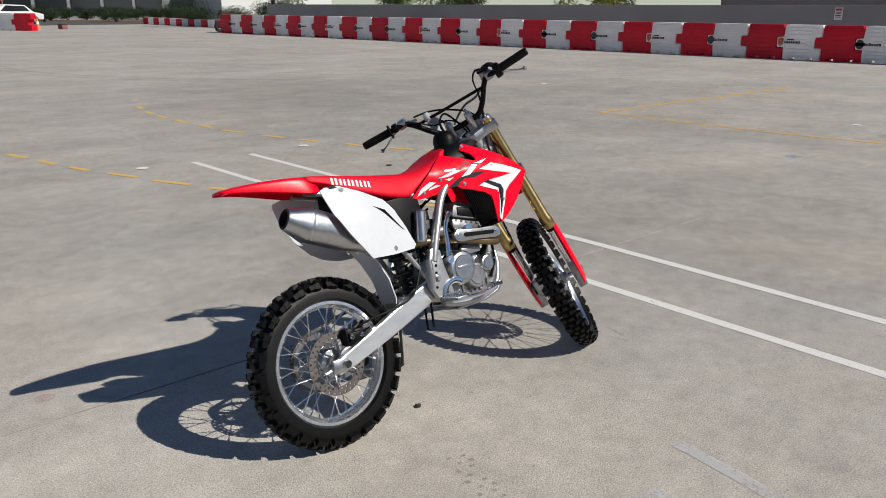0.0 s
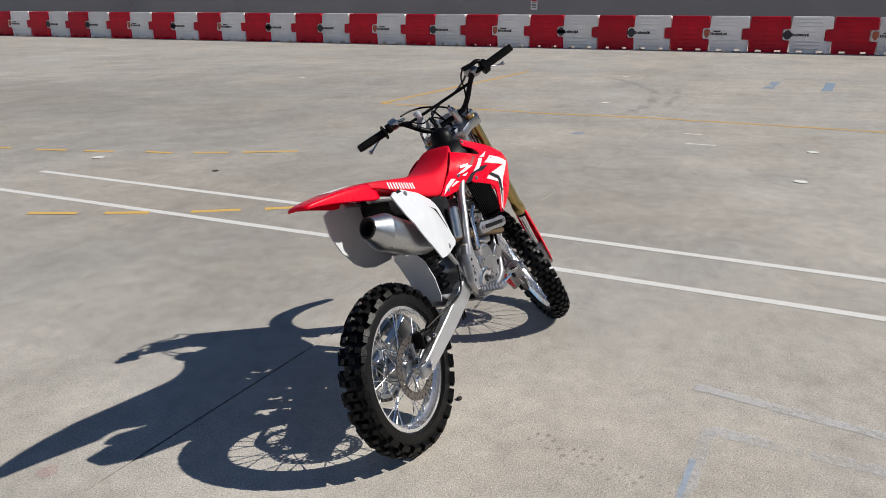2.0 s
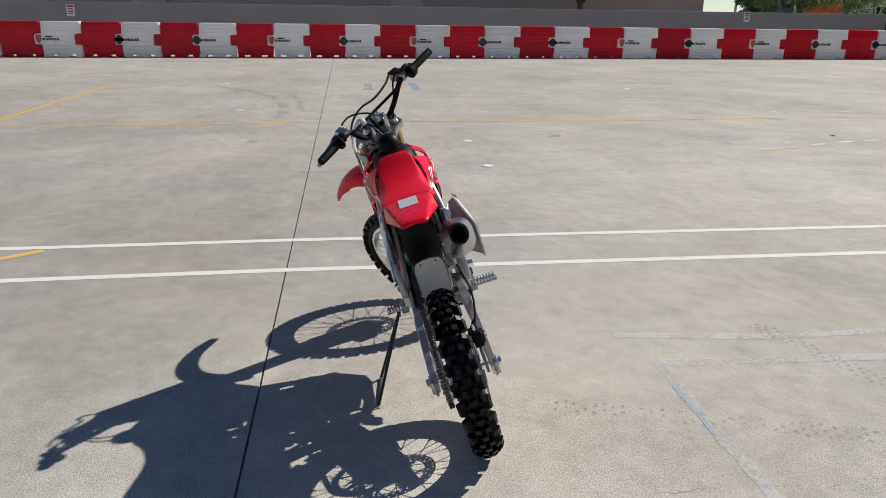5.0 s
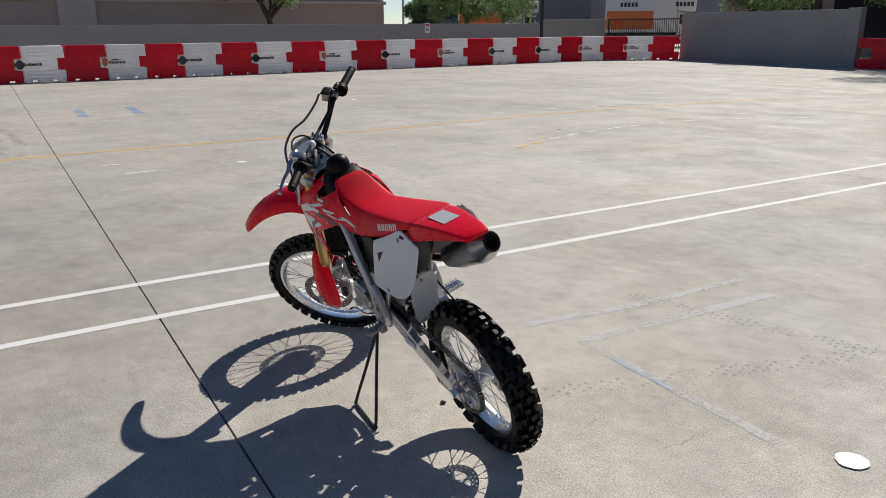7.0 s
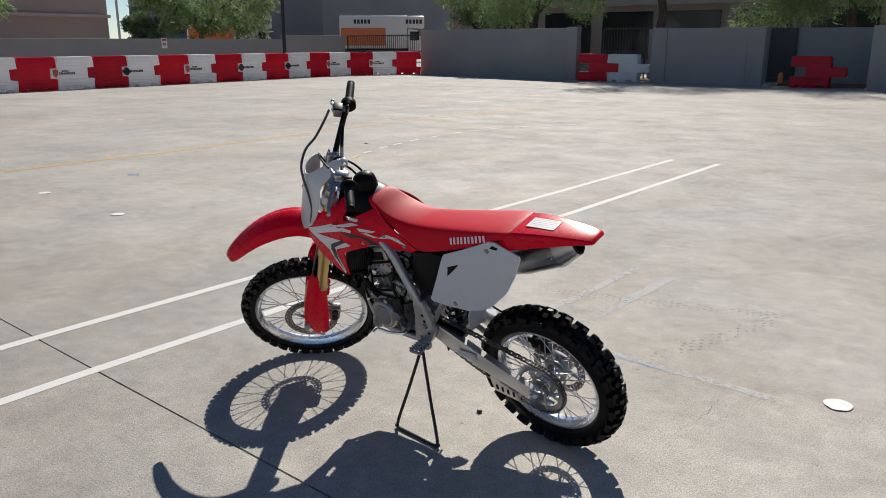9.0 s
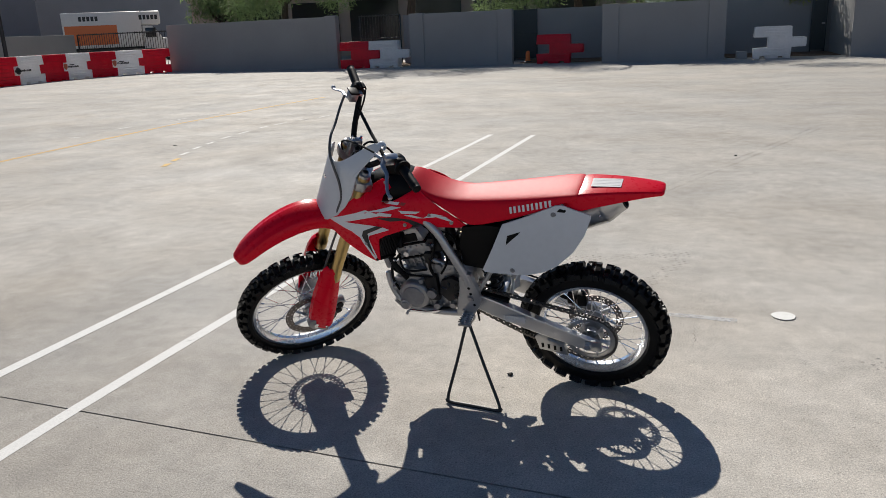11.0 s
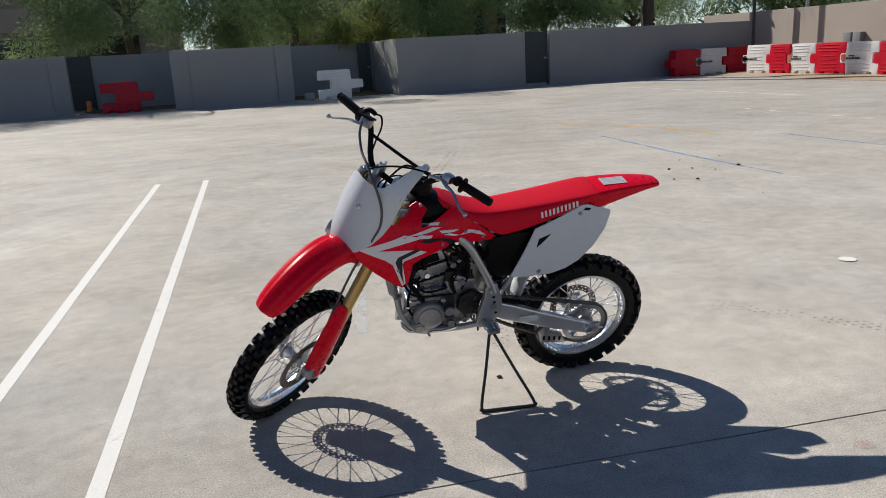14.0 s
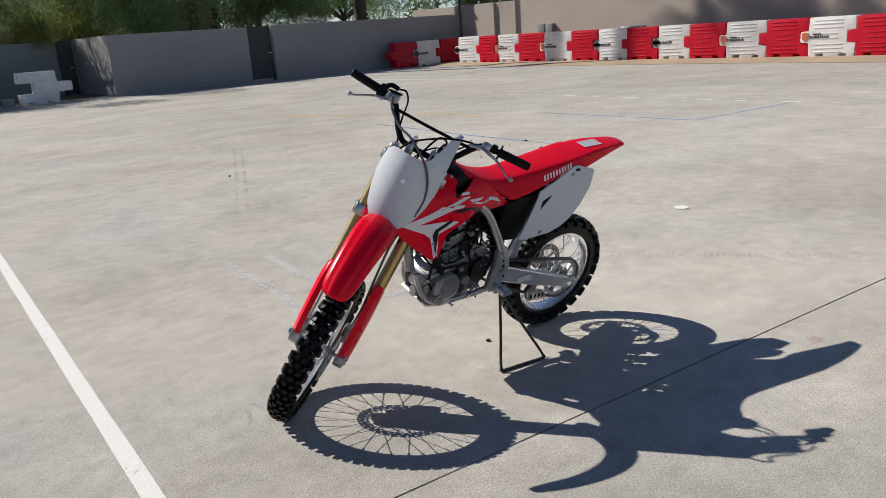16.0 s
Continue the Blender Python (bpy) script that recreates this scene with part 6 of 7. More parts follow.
for s in (-1, 1):
    bm = bmesh.new()
    for k in range(5):
        for w in (0.074, 0.110):
            bolt(bm, (-0.052 + 0.026 * k, s * 0.066, w), (0, s, 0), 0.0045, 0.005)
    for k in range(4):
        bolt(bm, (-0.045 + 0.03 * k, s * 0.060, 0.010 + 0.012 * (k % 2)), (0, s, 0), 0.006, 0.008)
    pieces("stud", bm, M_CAST, ENG, m=cylm)
    bm = bmesh.new()
    for k in range(4):
        add_box(bm, (-0.056 + 0.032 * k, s * 0.061, 0.004), (-0.051 + 0.032 * k, s * 0.070, 0.058), 0.001)
    add_box(bm, (-0.040, s * 0.058, 0.134), (0.040, s * 0.0645, 0.138), 0.001)
    add_box(bm, (-0.034, s * 0.056, 0.146), (0.034, s * 0.0625, 0.150), 0.001)
    pieces("casting_rib", bm, M_CAST, ENG, m=cylm)
    bm = bmesh.new()
    for k in range(6):
        add_box(bm, (0.505 + 0.043 * k, s * 0.067, 0.392), (0.511 + 0.043 * k, s * 0.076, 0.425 + 0.012 * (k % 3)), 0.001)
    for k in range(9):
        a = radians(10 + 40 * k)
        bolt(bm, (0.64 + math.cos(a) * 0.135, s * 0.066, 0.470 + math.sin(a) * 0.082), (0, s, 0), 0.0068, 0.012)
    pieces("case_rib", bm, M_CAST, ENG)
    part("oil_line", tube([(0.745, s * 0.075, 0.43), (0.775, s * 0.082, 0.50), (0.765, s * 0.086, 0.58), (0.725, s * 0.080, 0.635)], 0.0055, 8, 5), M_BLACK, ENG)
    part("wire_loom", tube([(0.60, s * 0.05, 0.77), (0.565, s * 0.088, 0.72), (0.575, s * 0.098, 0.66), (0.60, s * 0.096, 0.60), (0.585, s * 0.100, 0.55)], 0.006, 8, 5), M_BLACK, ENG)
    bm = bmesh.new()
    for u, w in ((0.572, 0.70), (0.588, 0.63), (0.775, 0.50), (0.752, 0.61)):
        add_lathe(bm, [(0.0065, -0.004), (0.009, -0.004), (0.009, 0.004), (0.0065, 0.004)], 10, "Z", (u, s * (0.094 if u < 0.7 else 0.083), w), True)
    pieces("hose_clamp", bm, M_CHROME, ENG)
ig = part("plug_cap", tube([(0.705, 0.045, 0.72), (0.712, 0.075, 0.700), (0.708, 0.088, 0.672)], [0.010, 0.011, 0.009], 10, 3), M_BLACK, ENG, "black spark plug cap")
# carburettor, intake boot, airbox
cb = bike("carburettor", tube([(0.60, 0, 0.645), (0.555, 0, 0.645), (0.55, 0, 0.645), (0.50, 0, 0.648)], [0.028, 0.028, 0.034, 0.030], 18), M_CAST, "grey carburettor behind the cylinder")
bm = box((0.505, -0.028, 0.575), (0.555, 0.028, 0.70), 0.008)
cyl(bm, (0.53, 0, 0.70), (0.53, 0, 0.735), 0.020, 14)
cyl(bm, (0.53, 0.028, 0.66), (0.53, 0.052, 0.66), 0.016, 12)
cyl(bm, (0.53, -0.052, 0.65), (0.53, -0.028, 0.65), 0.018, 12)
part("float_bowl", bm, M_CAST_DARK, cb)
bike("intake_boot", tube([(0.50, 0, 0.65), (0.46, 0, 0.66), (0.42, 0, 0.675)], [0.032, 0.036, 0.045], 16), M_BLACK)
bike("airbox", prism([(0.45, 0.60), (0.46, 0.70), (0.43, 0.785), (0.30, 0.815), (0.12, 0.865), (0.12, 0.81), (0.23, 0.70), (0.29, 0.62), (0.34, 0.585)], 0.125, lambda a, b, d: Vector((a, d - 0.0625, b)), 0.012), M_BLACK, "black plastic airbox")
for s in (-1, 1):
    bike("airbox_side", prism([(0.455, 0.615), (0.462, 0.70), (0.44, 0.785), (0.36, 0.80), (0.29, 0.795), (0.33, 0.64), (0.36, 0.60)], 0.022, lambda a, b, d: Vector((a, s * (0.078 + d), b)), 0.006), M_BLACK, "black side cover")
rs = bike("shock_reservoir", tube([(0.405, -0.115, 0.625), (0.407, -0.115, 0.632), (0.425, -0.115, 0.735), (0.426, -0.115, 0.742)], [0.018, 0.0235, 0.0235, 0.018], 18), M_ALU, "silver shock reservoir")

# shock absorber
SH0, SH1 = Vector((0.385, 0, 0.405)), Vector((0.375, 0, 0.690))
bike("shock_body", tube([SH0, SH0.lerp(SH1, 0.35), SH0.lerp(SH1, 0.36), SH1], [0.014, 0.014, 0.024, 0.026], 16), M_CAST_DARK, "dark shock absorber body")
pts = []
for k in range(120):
    t = k / 119
    a = t * 2 * math.pi * 6.5
    p = SH0.lerp(SH1, 0.12 + 0.72 * t)
    pts.append(p + Vector((math.cos(a) * 0.036, math.sin(a) * 0.036, 0)))
bike("shock_spring", tube(pts, 0.0058, 8), M_SPRING, "black coil spring")
bm = bmesh.new()
for t in (0.10, 0.86):
    p = SH0.lerp(SH1, t)
    add_lathe(bm, [(0.012, -0.006), (0.043, -0.006), (0.043, 0.006), (0.012, 0.006)], 24, "Z", p, True)
pieces("spring_seat", bm, M_ALU, BIKE)
bm = bmesh.new()
for s in (-1, 1):
    add_tube(bm, [(0.43, s * 0.055, 0.40), (0.36, s * 0.05, 0.395), (0.31, s * 0.045, 0.372)], 0.011, 8)
cyl(bm, (0.37, -0.06, 0.395), (0.37, 0.06, 0.395), 0.010, 10)
pieces("linkage", bm, M_CAST, BIKE)

# ---- exhaust ----
bike("header_pipe", tube([(0.735, -0.01, 0.628), (0.785, -0.03, 0.605), (0.80, -0.075, 0.575), (0.77, -0.115, 0.565), (0.70, -0.125, 0.578), (0.58, -0.118, 0.605), (0.46, -0.105, 0.622), (0.36, -0.098, 0.628), (0.27, -0.105, 0.640), (0.215, -0.118, 0.655)], 0.0150, 16, 6), M_PIPE, "heat-tinted exhaust header pipe")
hg = bike("engine_hanger", prism([(0.535, 0.628), (0.56, 0.645), (0.66, 0.632), (0.75, 0.628), (0.775, 0.612), (0.770, 0.588), (0.74, 0.583), (0.65, 0.592), (0.565, 0.596), (0.545, 0.605)], 0.020, lambda a, b, d: Vector((a, -0.150 + d, b)), 0.006), M_CAST, "silver slotted header guard")
# black piece proud of the guard, in place of a slot in shade
bm = prism([(0.588, 0.627), (0.66, 0.620), (0.734, 0.614), (0.740, 0.606), (0.732, 0.599), (0.66, 0.605), (0.590, 0.611), (0.582, 0.618)], 0.0016, lambda a, b, d: Vector((a, -0.1516 + d, b)))
pieces("slot", bm, M_BLACK, hg)
bm = bmesh.new()
bolt(bm, (0.562, -0.150, 0.620), (0, -1, 0), 0.009, 0.005)
bolt(bm, (0.752, -0.150, 0.604), (0, -1, 0), 0.009, 0.005)
pieces("bolt", bm, M_CHROME, hg)


def muffler():
    a, b = Vector((-0.115, -0.118, 0.798)), Vector((0.235, -0.108, 0.650))
    d = (b - a).normalized()
    s = Vector((0, 1, 0))
    n = d.cross(s).normalized()
    if n.z < 0:
        n = -n
    s = n.cross(d)

    def ring(t, r, q=1.0, seg=32, e=2.6):
        c = a.lerp(b, t)
        out = []
        for k in range(seg):
            t2 = 2 * math.pi * k / seg
            x, y = math.cos(t2), math.sin(t2)
            f = (abs(x) ** e + abs(y) ** e) ** (-1 / e)
            out.append(c + s * x * f * r * 0.78 + n * y * f * r * q * 0.88)
        return out
    body = bike("muffler", loft([ring(0.215, 0.064), ring(0.25, 0.066), ring(0.60, 0.064, 0.98), ring(0.85, 0.052, 0.9), ring(1.0, 0.024, 0.9)]), M_ALU, "satin aluminium exhaust canister")
    cap = part("end_cap", loft([ring(0.222, 0.0665), ring(0.200, 0.0675), ring(0.185, 0.066), ring(0.06, 0.048, 1.0, 32, 2.2), ring(0.015, 0.043, 1, 32, 2), ring(0.0, 0.040, 1, 32, 2)], True, False), M_ALU, body, "tapered silver end cap")
    part("outlet", loft([ring(0.0, 0.040, 1, 32, 2), ring(-0.010, 0.036, 1, 32, 2), ring(-0.008, 0.030, 1, 32, 2), ring(0.10, 0.028, 1, 32, 2), ring(0.11, 0.002, 1, 32, 2)], True, False), M_HOLE, body, "sooty black outlet")
    bm = bmesh.new()
    for k in range(5):
        t2 = k * 1.05 - 2.2
        p = a.lerp(b, 0.235) + (s * math.cos(t2) * 0.78 + n * math.sin(t2) * 0.88) * 0.0665
        bolt(bm, p, (p - a.lerp(b, 0.235)), 0.0045, 0.004)
    pieces("rivet", bm, M_CHROME, body)


muffler()


# ---- bodywork ----
def thicken(bm, off):
    """Give a sheet thickness: a back copy shifted by off, and a rim between the two."""
    verts, faces = bm.verts[:], bm.faces[:]
    edges = [e for e in bm.edges if len(e.link_faces) == 1]
    back = {v: bm.verts.new(v.co + off) for v in verts}
    for f in faces:
        bm.faces.new([back[v] for v in reversed(f.verts)])
    for e in edges:
        lp = e.link_loops[0]
        a, b = lp.vert, lp.link_loop_next.vert
        bm.faces.new((b, a, back[a], back[b]))


def panel(outline, vfun, mat, name, label="", side=1, thick=0.005, lift=0.0, cuts=3, parent=None):
    """A curved plastic panel from a side outline; vfun gives how far out each point stands."""
    bm = bmesh.new()
    f = bm.faces.new([bm.verts.new((a, 0, b)) for a, b in outline])
    bmesh.ops.triangulate(bm, faces=[f])
    for _ in range(cuts):
        long = [e for e in bm.edges if e.calc_length() > 0.03]
        if not long:
            break
        bmesh.ops.subdivide_edges(bm, edges=long, cuts=1)
        bmesh.ops.triangulate(bm, faces=[q for q in bm.faces if len(q.verts) > 3])
    for v in bm.verts:
        v.co.y = side * (vfun(v.co.x, v.co.z) + lift)
    bmesh.ops.recalc_face_normals(bm, faces=bm.faces)
    mean = sum((q.normal.y for q in bm.faces)) * side
    if mean < 0:
        bmesh.ops.reverse_faces(bm, faces=bm.faces)
    thicken(bm, Vector((0, -side * thick, 0)))
    return part(name, bm, mat, parent or BIKE, label)


def rounded(ob, levels=1):
    """Round a lofted shell."""
    mod = ob.modifiers.new("round", "SUBSURF")
    mod.levels = mod.render_levels = levels
    return ob


def clamp01(x):
    return max(0.0, min(1.0, x))


def shroud_v(u, w):
    t = clamp01((u - 0.41) / 0.34)
    t = t * t * (3 - 2 * t)
    v = 0.088 + 0.058 * t
    v -= 0.045 * clamp01((w - 0.86) / 0.10)
    v -= 0.032 * clamp01((w - 0.905) / 0.05)
    v -= 0.030 * clamp01((u - 0.86) / 0.15) ** 1.5
    v -= 0.015 * clamp01((0.72 - w) / 0.10)
    return v


SHROUD = [(1.003, 0.815), (0.955, 0.760), (0.90, 0.708), (0.84, 0.655), (0.806, 0.632), (0.786, 0.638), (0.774, 0.70), (0.765, 0.742), (0.735, 0.760), (0.70, 0.772), (0.660, 0.784), (0.634, 0.790), (0.622, 0.799), (0.600, 0.806), (0.575, 0.797), (0.54, 0.785), (0.47, 0.779), (0.412, 0.777), (0.45, 0.808), (0.50, 0.852), (0.555, 0.898), (0.602, 0.930), (0.655, 0.910), (0.72, 0.886), (0.80, 0.855), (0.75, 0.895), (0.698, 0.936), (0.715, 0.955), (0.736, 0.963), (0.80, 0.932), (0.875, 0.888), (0.95, 0.848)]
# the graphic kit: an arrow in white with black and white edging, a black sheet for the dark decal and shaded scoop
# opening, and plain streaks for the model lettering
ARROW = [[(0.968, 0.819), (0.87, 0.848), (0.795, 0.869), (0.725, 0.851), (0.895, 0.814)],
         [(0.968, 0.819), (0.895, 0.814), (0.762, 0.803), (0.822, 0.779), (0.870, 0.772)],
         [(0.822, 0.779), (0.832, 0.757), (0.798, 0.644), (0.807, 0.642), (0.842, 0.748), (0.870, 0.772)]]
EDGE_BLACK = [[(0.736, 0.801), (0.762, 0.803), (0.822, 0.779), (0.806, 0.768)], [(0.822, 0.779), (0.832, 0.757), (0.806, 0.668), (0.806, 0.702), (0.816, 0.752), (0.806, 0.768)]]
EDGE_WHITE = [[(0.736, 0.799), (0.806, 0.767), (0.799, 0.759), (0.712, 0.788)], [(0.806, 0.767), (0.815, 0.752), (0.806, 0.702), (0.799, 0.650), (0.794, 0.652), (0.799, 0.70), (0.806, 0.748), (0.799, 0.759)]]
SCOOP_DARK = [(0.580, 0.800), (0.625, 0.828), (0.690, 0.842), (0.755, 0.838), (0.70, 0.824), (0.655, 0.826), (0.632, 0.815), (0.620, 0.801), (0.600, 0.808)]
STREAKS = {1: [[(0.797, 0.862), (0.689, 0.884), (0.654, 0.878), (0.720, 0.866)], [(0.735, 0.864), (0.689, 0.856), (0.695, 0.845), (0.765, 0.851)], [(0.663, 0.868), (0.583, 0.858), (0.600, 0.850), (0.652, 0.856)], [(0.622, 0.849), (0.576, 0.830), (0.598, 0.831), (0.645, 0.848)], [(0.580, 0.829), (0.544, 0.846), (0.500, 0.831), (0.535, 0.829)], [(0.530, 0.829), (0.498, 0.829), (0.470, 0.804), (0.492, 0.810)]],
           -1: [[(0.445, 0.788), (0.470, 0.815), (0.510, 0.835), (0.535, 0.829), (0.500, 0.812)], [(0.500, 0.804), (0.552, 0.815), (0.535, 0.821), (0.505, 0.811)], [(0.545, 0.842), (0.623, 0.864), (0.645, 0.856), (0.585, 0.842)], [(0.572, 0.834), (0.612, 0.838), (0.590, 0.826)], [(0.640, 0.832), (0.700, 0.874), (0.725, 0.870), (0.680, 0.836)], [(0.710, 0.877), (0.790, 0.890), (0.745, 0.872)]]}
SMALL = {1: ([(0.704, 0.893), (0.696, 0.901), (0.658, 0.896), (0.664, 0.887)], [(0.658, 0.886), (0.652, 0.895), (0.634, 0.891), (0.642, 0.883)]), -1: ([(0.572, 0.862), (0.584, 0.871), (0.628, 0.869), (0.618, 0.859)], [(0.628, 0.861), (0.682, 0.891), (0.692, 0.885), (0.642, 0.859)])}

for s in (-1, 1):
    sh = panel(SHROUD, shroud_v, M_RED, "shroud", "glossy red plastic radiator shroud", s)
    for q in ARROW:
        panel(q, shroud_v, M_DECAL_W, "white_graphic", "white arrow graphic", s, 0.0006, 0.0014, 4, parent=sh)
    for q in EDGE_BLACK:
        panel(q, shroud_v, M_DECAL_K, "black_graphic", "black edging of the graphic", s, 0.0006, 0.0022, parent=sh)
    for q in EDGE_WHITE:
        panel(q, shroud_v, M_DECAL_W, "white_edging", "", s, 0.0006, 0.0018, parent=sh)
    panel(SCOOP_DARK, shroud_v, M_DECAL_K, "scoop", "black sheet behind the graphic for the decal and shaded scoop opening", s, 0.0006, 0.0012, parent=sh)
    for q in STREAKS[s]:
        panel(q, shroud_v, M_DECAL_W, "lettering_mark", "", s, 0.0006, 0.0019, 3, parent=sh)
    panel(SMALL[s][0], shroud_v, M_DECAL_W, "number_mark", "", s, 0.0006, 0.0016, 1, parent=sh)
    panel(SMALL[s][1], shroud_v, M_DECAL_DR, "number_mark", "", s, 0.0006, 0.0016, 1, parent=sh)
    bm = bmesh.new()
    for u, w in ((0.722, 0.950), (0.556, 0.838), (0.822, 0.722), (0.650, 0.806), (0.480, 0.800)):
        bolt(bm, (u, s * (shroud_v(u, w) - 0.001), w), (0, s, 0), 0.0075, 0.005)
    pieces("screw", bm, M_CAST, sh)
    # radiator behind the shroud
    rm = pose(0.754, s * 0.092, 0.722) @ pose(0, 0, 0, 0, -22) @ pose(0, 0, 0, 0, 0, s * -38)
    rad = bike("radiator", box((-0.014, -0.043, -0.082), (0.014, 0.043, 0.082), 0.004), M_BLACK, "black radiator core", rm)
    bm = bmesh.new()
    for k in range(11):
        y = -0.0375 + 0.0075 * k
        add_box(bm, (-0.021, y - 0.0016, -0.078), (-0.013, y + 0.0016, 0.078))
    pieces("fin", bm, M_CAST_DARK, rad, "row of black cooling fins")
    part("tank_cap", box((-0.018, -0.042, 0.085), (0.018, 0.042, 0.105), 0.006), M_CAST, rad)
    part("frame_edge", box((-0.022, -0.044, -0.098), (0.016, 0.044, -0.085), 0.004), M_BLACK, rad)
    bike("coolant_hose", tube([(0.78, s * 0.07, 0.64), (0.76, s * 0.085, 0.60), (0.735, s * 0.085, 0.555), (0.715, s * 0.08, 0.52)], 0.011, 10, 5), M_BLACK)

# fuel tank and its cap, between seat and head
secs = []
for u, wt, wb, ht, hb in ((0.560, 0.895, 0.83, 0.050, 0.072), (0.620, 0.946, 0.84, 0.060, 0.090), (0.680, 0.974, 0.845, 0.068, 0.104), (0.740, 0.976, 0.85, 0.070, 0.110), (0.800, 0.956, 0.855, 0.064, 0.106), (0.850, 0.918, 0.86, 0.048, 0.087)):
    secs.append([(u, hb, wb), (u, (hb + ht) / 2 + 0.006, (wt * 0.6 + wb * 0.4)), (u, ht, wt - 0.012), (u, ht * 0.6, wt), (u, 0, wt + 0.004), (u, -ht * 0.6, wt), (u, -ht, wt - 0.012), (u, -(hb + ht) / 2 - 0.006, (wt * 0.6 + wb * 0.4)), (u, -hb, wb)])
rounded(bike("fuel_tank", loft(secs), M_BLACK, "black plastic fuel tank"))
fc = bike("fuel_cap", lathe([(0.044, -0.01), (0.046, 0.016), (0.043, 0.034), (0.034, 0.048), (0.020, 0.056), (0.0001, 0.059)], 24, "Z"), M_BLACK, "round black fuel cap", pose(0.705, 0, 0.970, 0, 6))
bike("breather_hose", tube([(0.705, 0, 1.034), (0.72, 0.02, 1.07), (0.77, 0.04, 1.10), (0.82, 0.03, 1.06), (0.85, 0.0, 1.0)], 0.004, 8, 6), M_BLACK)

# seat
SEAT = [(0.668, 0.954, 0.932, 0.030, 0.040), (0.650, 0.960, 0.926, 0.047, 0.058), (0.615, 0.945, 0.914, 0.060, 0.073), (0.57, 0.913, 0.895, 0.063, 0.081), (0.5, 0.89, 0.848, 0.066, 0.093), (0.44, 0.884, 0.802, 0.068, 0.099), (0.41, 0.885, 0.779, 0.07, 0.101), (0.36, 0.889, 0.788, 0.073, 0.103), (0.26, 0.899, 0.812, 0.07616, 0.1008), (0.16, 0.911, 0.848, 0.07774, 0.0966), (0.08, 0.921, 0.884, 0.07656, 0.0909), (0.02, 0.928, 0.898, 0.07392, 0.0846), (0, 0.925, 0.908, 0.06864, 0.0756)]


def seat_section(u, wt, wb, ht, hb):
    h = wt - wb
    pts = [(hb, wb), (hb, wb + 0.25 * h), (hb * 0.6 + ht * 0.4 + 0.003, wb + 0.6 * h), (ht + 0.008, wb + 0.88 * h), (ht * 0.95, wt - 0.002), (ht * 0.55, wt + 0.001), (0, wt + 0.002)]
    return [(u, v, w) for v, w in pts] + [(u, -v, w) for v, w in reversed(pts[:-1])]


SEAT_OB = rounded(bike("seat", loft([seat_section(*q) for q in SEAT]), M_SEAT, "smooth red vinyl seat"), 2)


def seat_v(u, w):
    for a, b in zip(SEAT, SEAT[1:]):
        if b[0] <= u <= a[0]:
            t = (a[0] - u) / (a[0] - b[0])
            q = [x + (y - x) * t for x, y in zip(a, b)]
            sec = seat_section(*q)[:7]
            for p, r in zip(sec, sec[1:]):
                if p[2] <= w <= r[2]:
                    k = (w - p[2]) / max(1e-6, r[2] - p[2])
                    return p[1] + (r[1] - p[1]) * k
            return sec[0][1]
    return 0.09


for s in (-1, 1):
    d = Vector((-0.9783, 0.2075))
    for k in range(5):
        # five plain blocks where the maker's lettering sits
        a = Vector((0.250, 0.852)) + d * (0.0325 * k)
        up = Vector((0.2075 * 0.4, 0.9783)) * 0.023
        for o, wd in ((0.001, 0.0085), (0.0165, 0.0085)):
            p0, p1 = a + d * o, a + d * (o + wd)
            panel([(p0.x, p0.y), (p1.x, p1.y), ((p1 + up).x, (p1 + up).y), ((p0 + up).x, (p0 + up).y)], seat_v, M_DECAL_W, "lettering_mark", "", s, 0.0006, 0.0016, 2, parent=SEAT_OB)

# rear fender
TAIL = [(0.075, 0.905, 0.866, 0.072, 0.086), (0.02, 0.922, 0.864, 0.078, 0.089), (-0.005, 0.927, 0.869, 0.078, 0.087), (-0.05, 0.930, 0.879, 0.074, 0.081), (-0.12, 0.931, 0.893, 0.065, 0.070), (-0.185, 0.929, 0.905, 0.055, 0.058), (-0.236, 0.926, 0.911, 0.046, 0.048), (-0.263, 0.922, 0.912, 0.040, 0.041), (-0.273, 0.919, 0.912, 0.033, 0.034)]
secs = []
for u, wt, wb, ht, hb in TAIL:
    pts = [(hb, wb), (hb * 0.55 + ht * 0.45, wb * 0.6 + wt * 0.4), (ht + 0.001, wt - 0.007), (ht * 0.95, wt - 0.001), (ht * 0.5, wt + 0.001), (0, wt + 0.002)]
    top = [(u, v, w) for v, w in pts] + [(u, -v, w) for v, w in reversed(pts[:-1])]
    inn = [(u, v * 0.94, w - 0.005) for v, w in pts] + [(u, -v * 0.94, w - 0.005) for v, w in reversed(pts[:-1])]
    secs.append(top + list(reversed(inn)))
TL = rounded(bike("rear_fender", loft(secs), M_RED, "glossy red rear fender"))
bm = box((-0.118, -0.029, 0), (-0.016, 0.029, 0.0012), 0.0004)
lb = part("warning_label", bm, M_LABEL, TL, "white printed warning label", pose(0, 0, 0.971, 0, -9) , smooth=False)
lb.matrix_local = pose(-0.012, 0, 0.9322, 0, 0)
bm = bmesh.new()
for k in range(5):
    add_box(bm, (-0.112, -0.025 + 0.0105 * k, 0.0012), (-0.022, -0.0228 + 0.0105 * k, 0.0016))
pieces("print_bar", bm, M_PRINT, lb)
tm = part("tail_mark", box((-0.244, -0.028, 0), (-0.239, 0.028, 0.0008)), M_DECAL_W, TL, m=pose(0, 0, 0.9262, 0, -4))

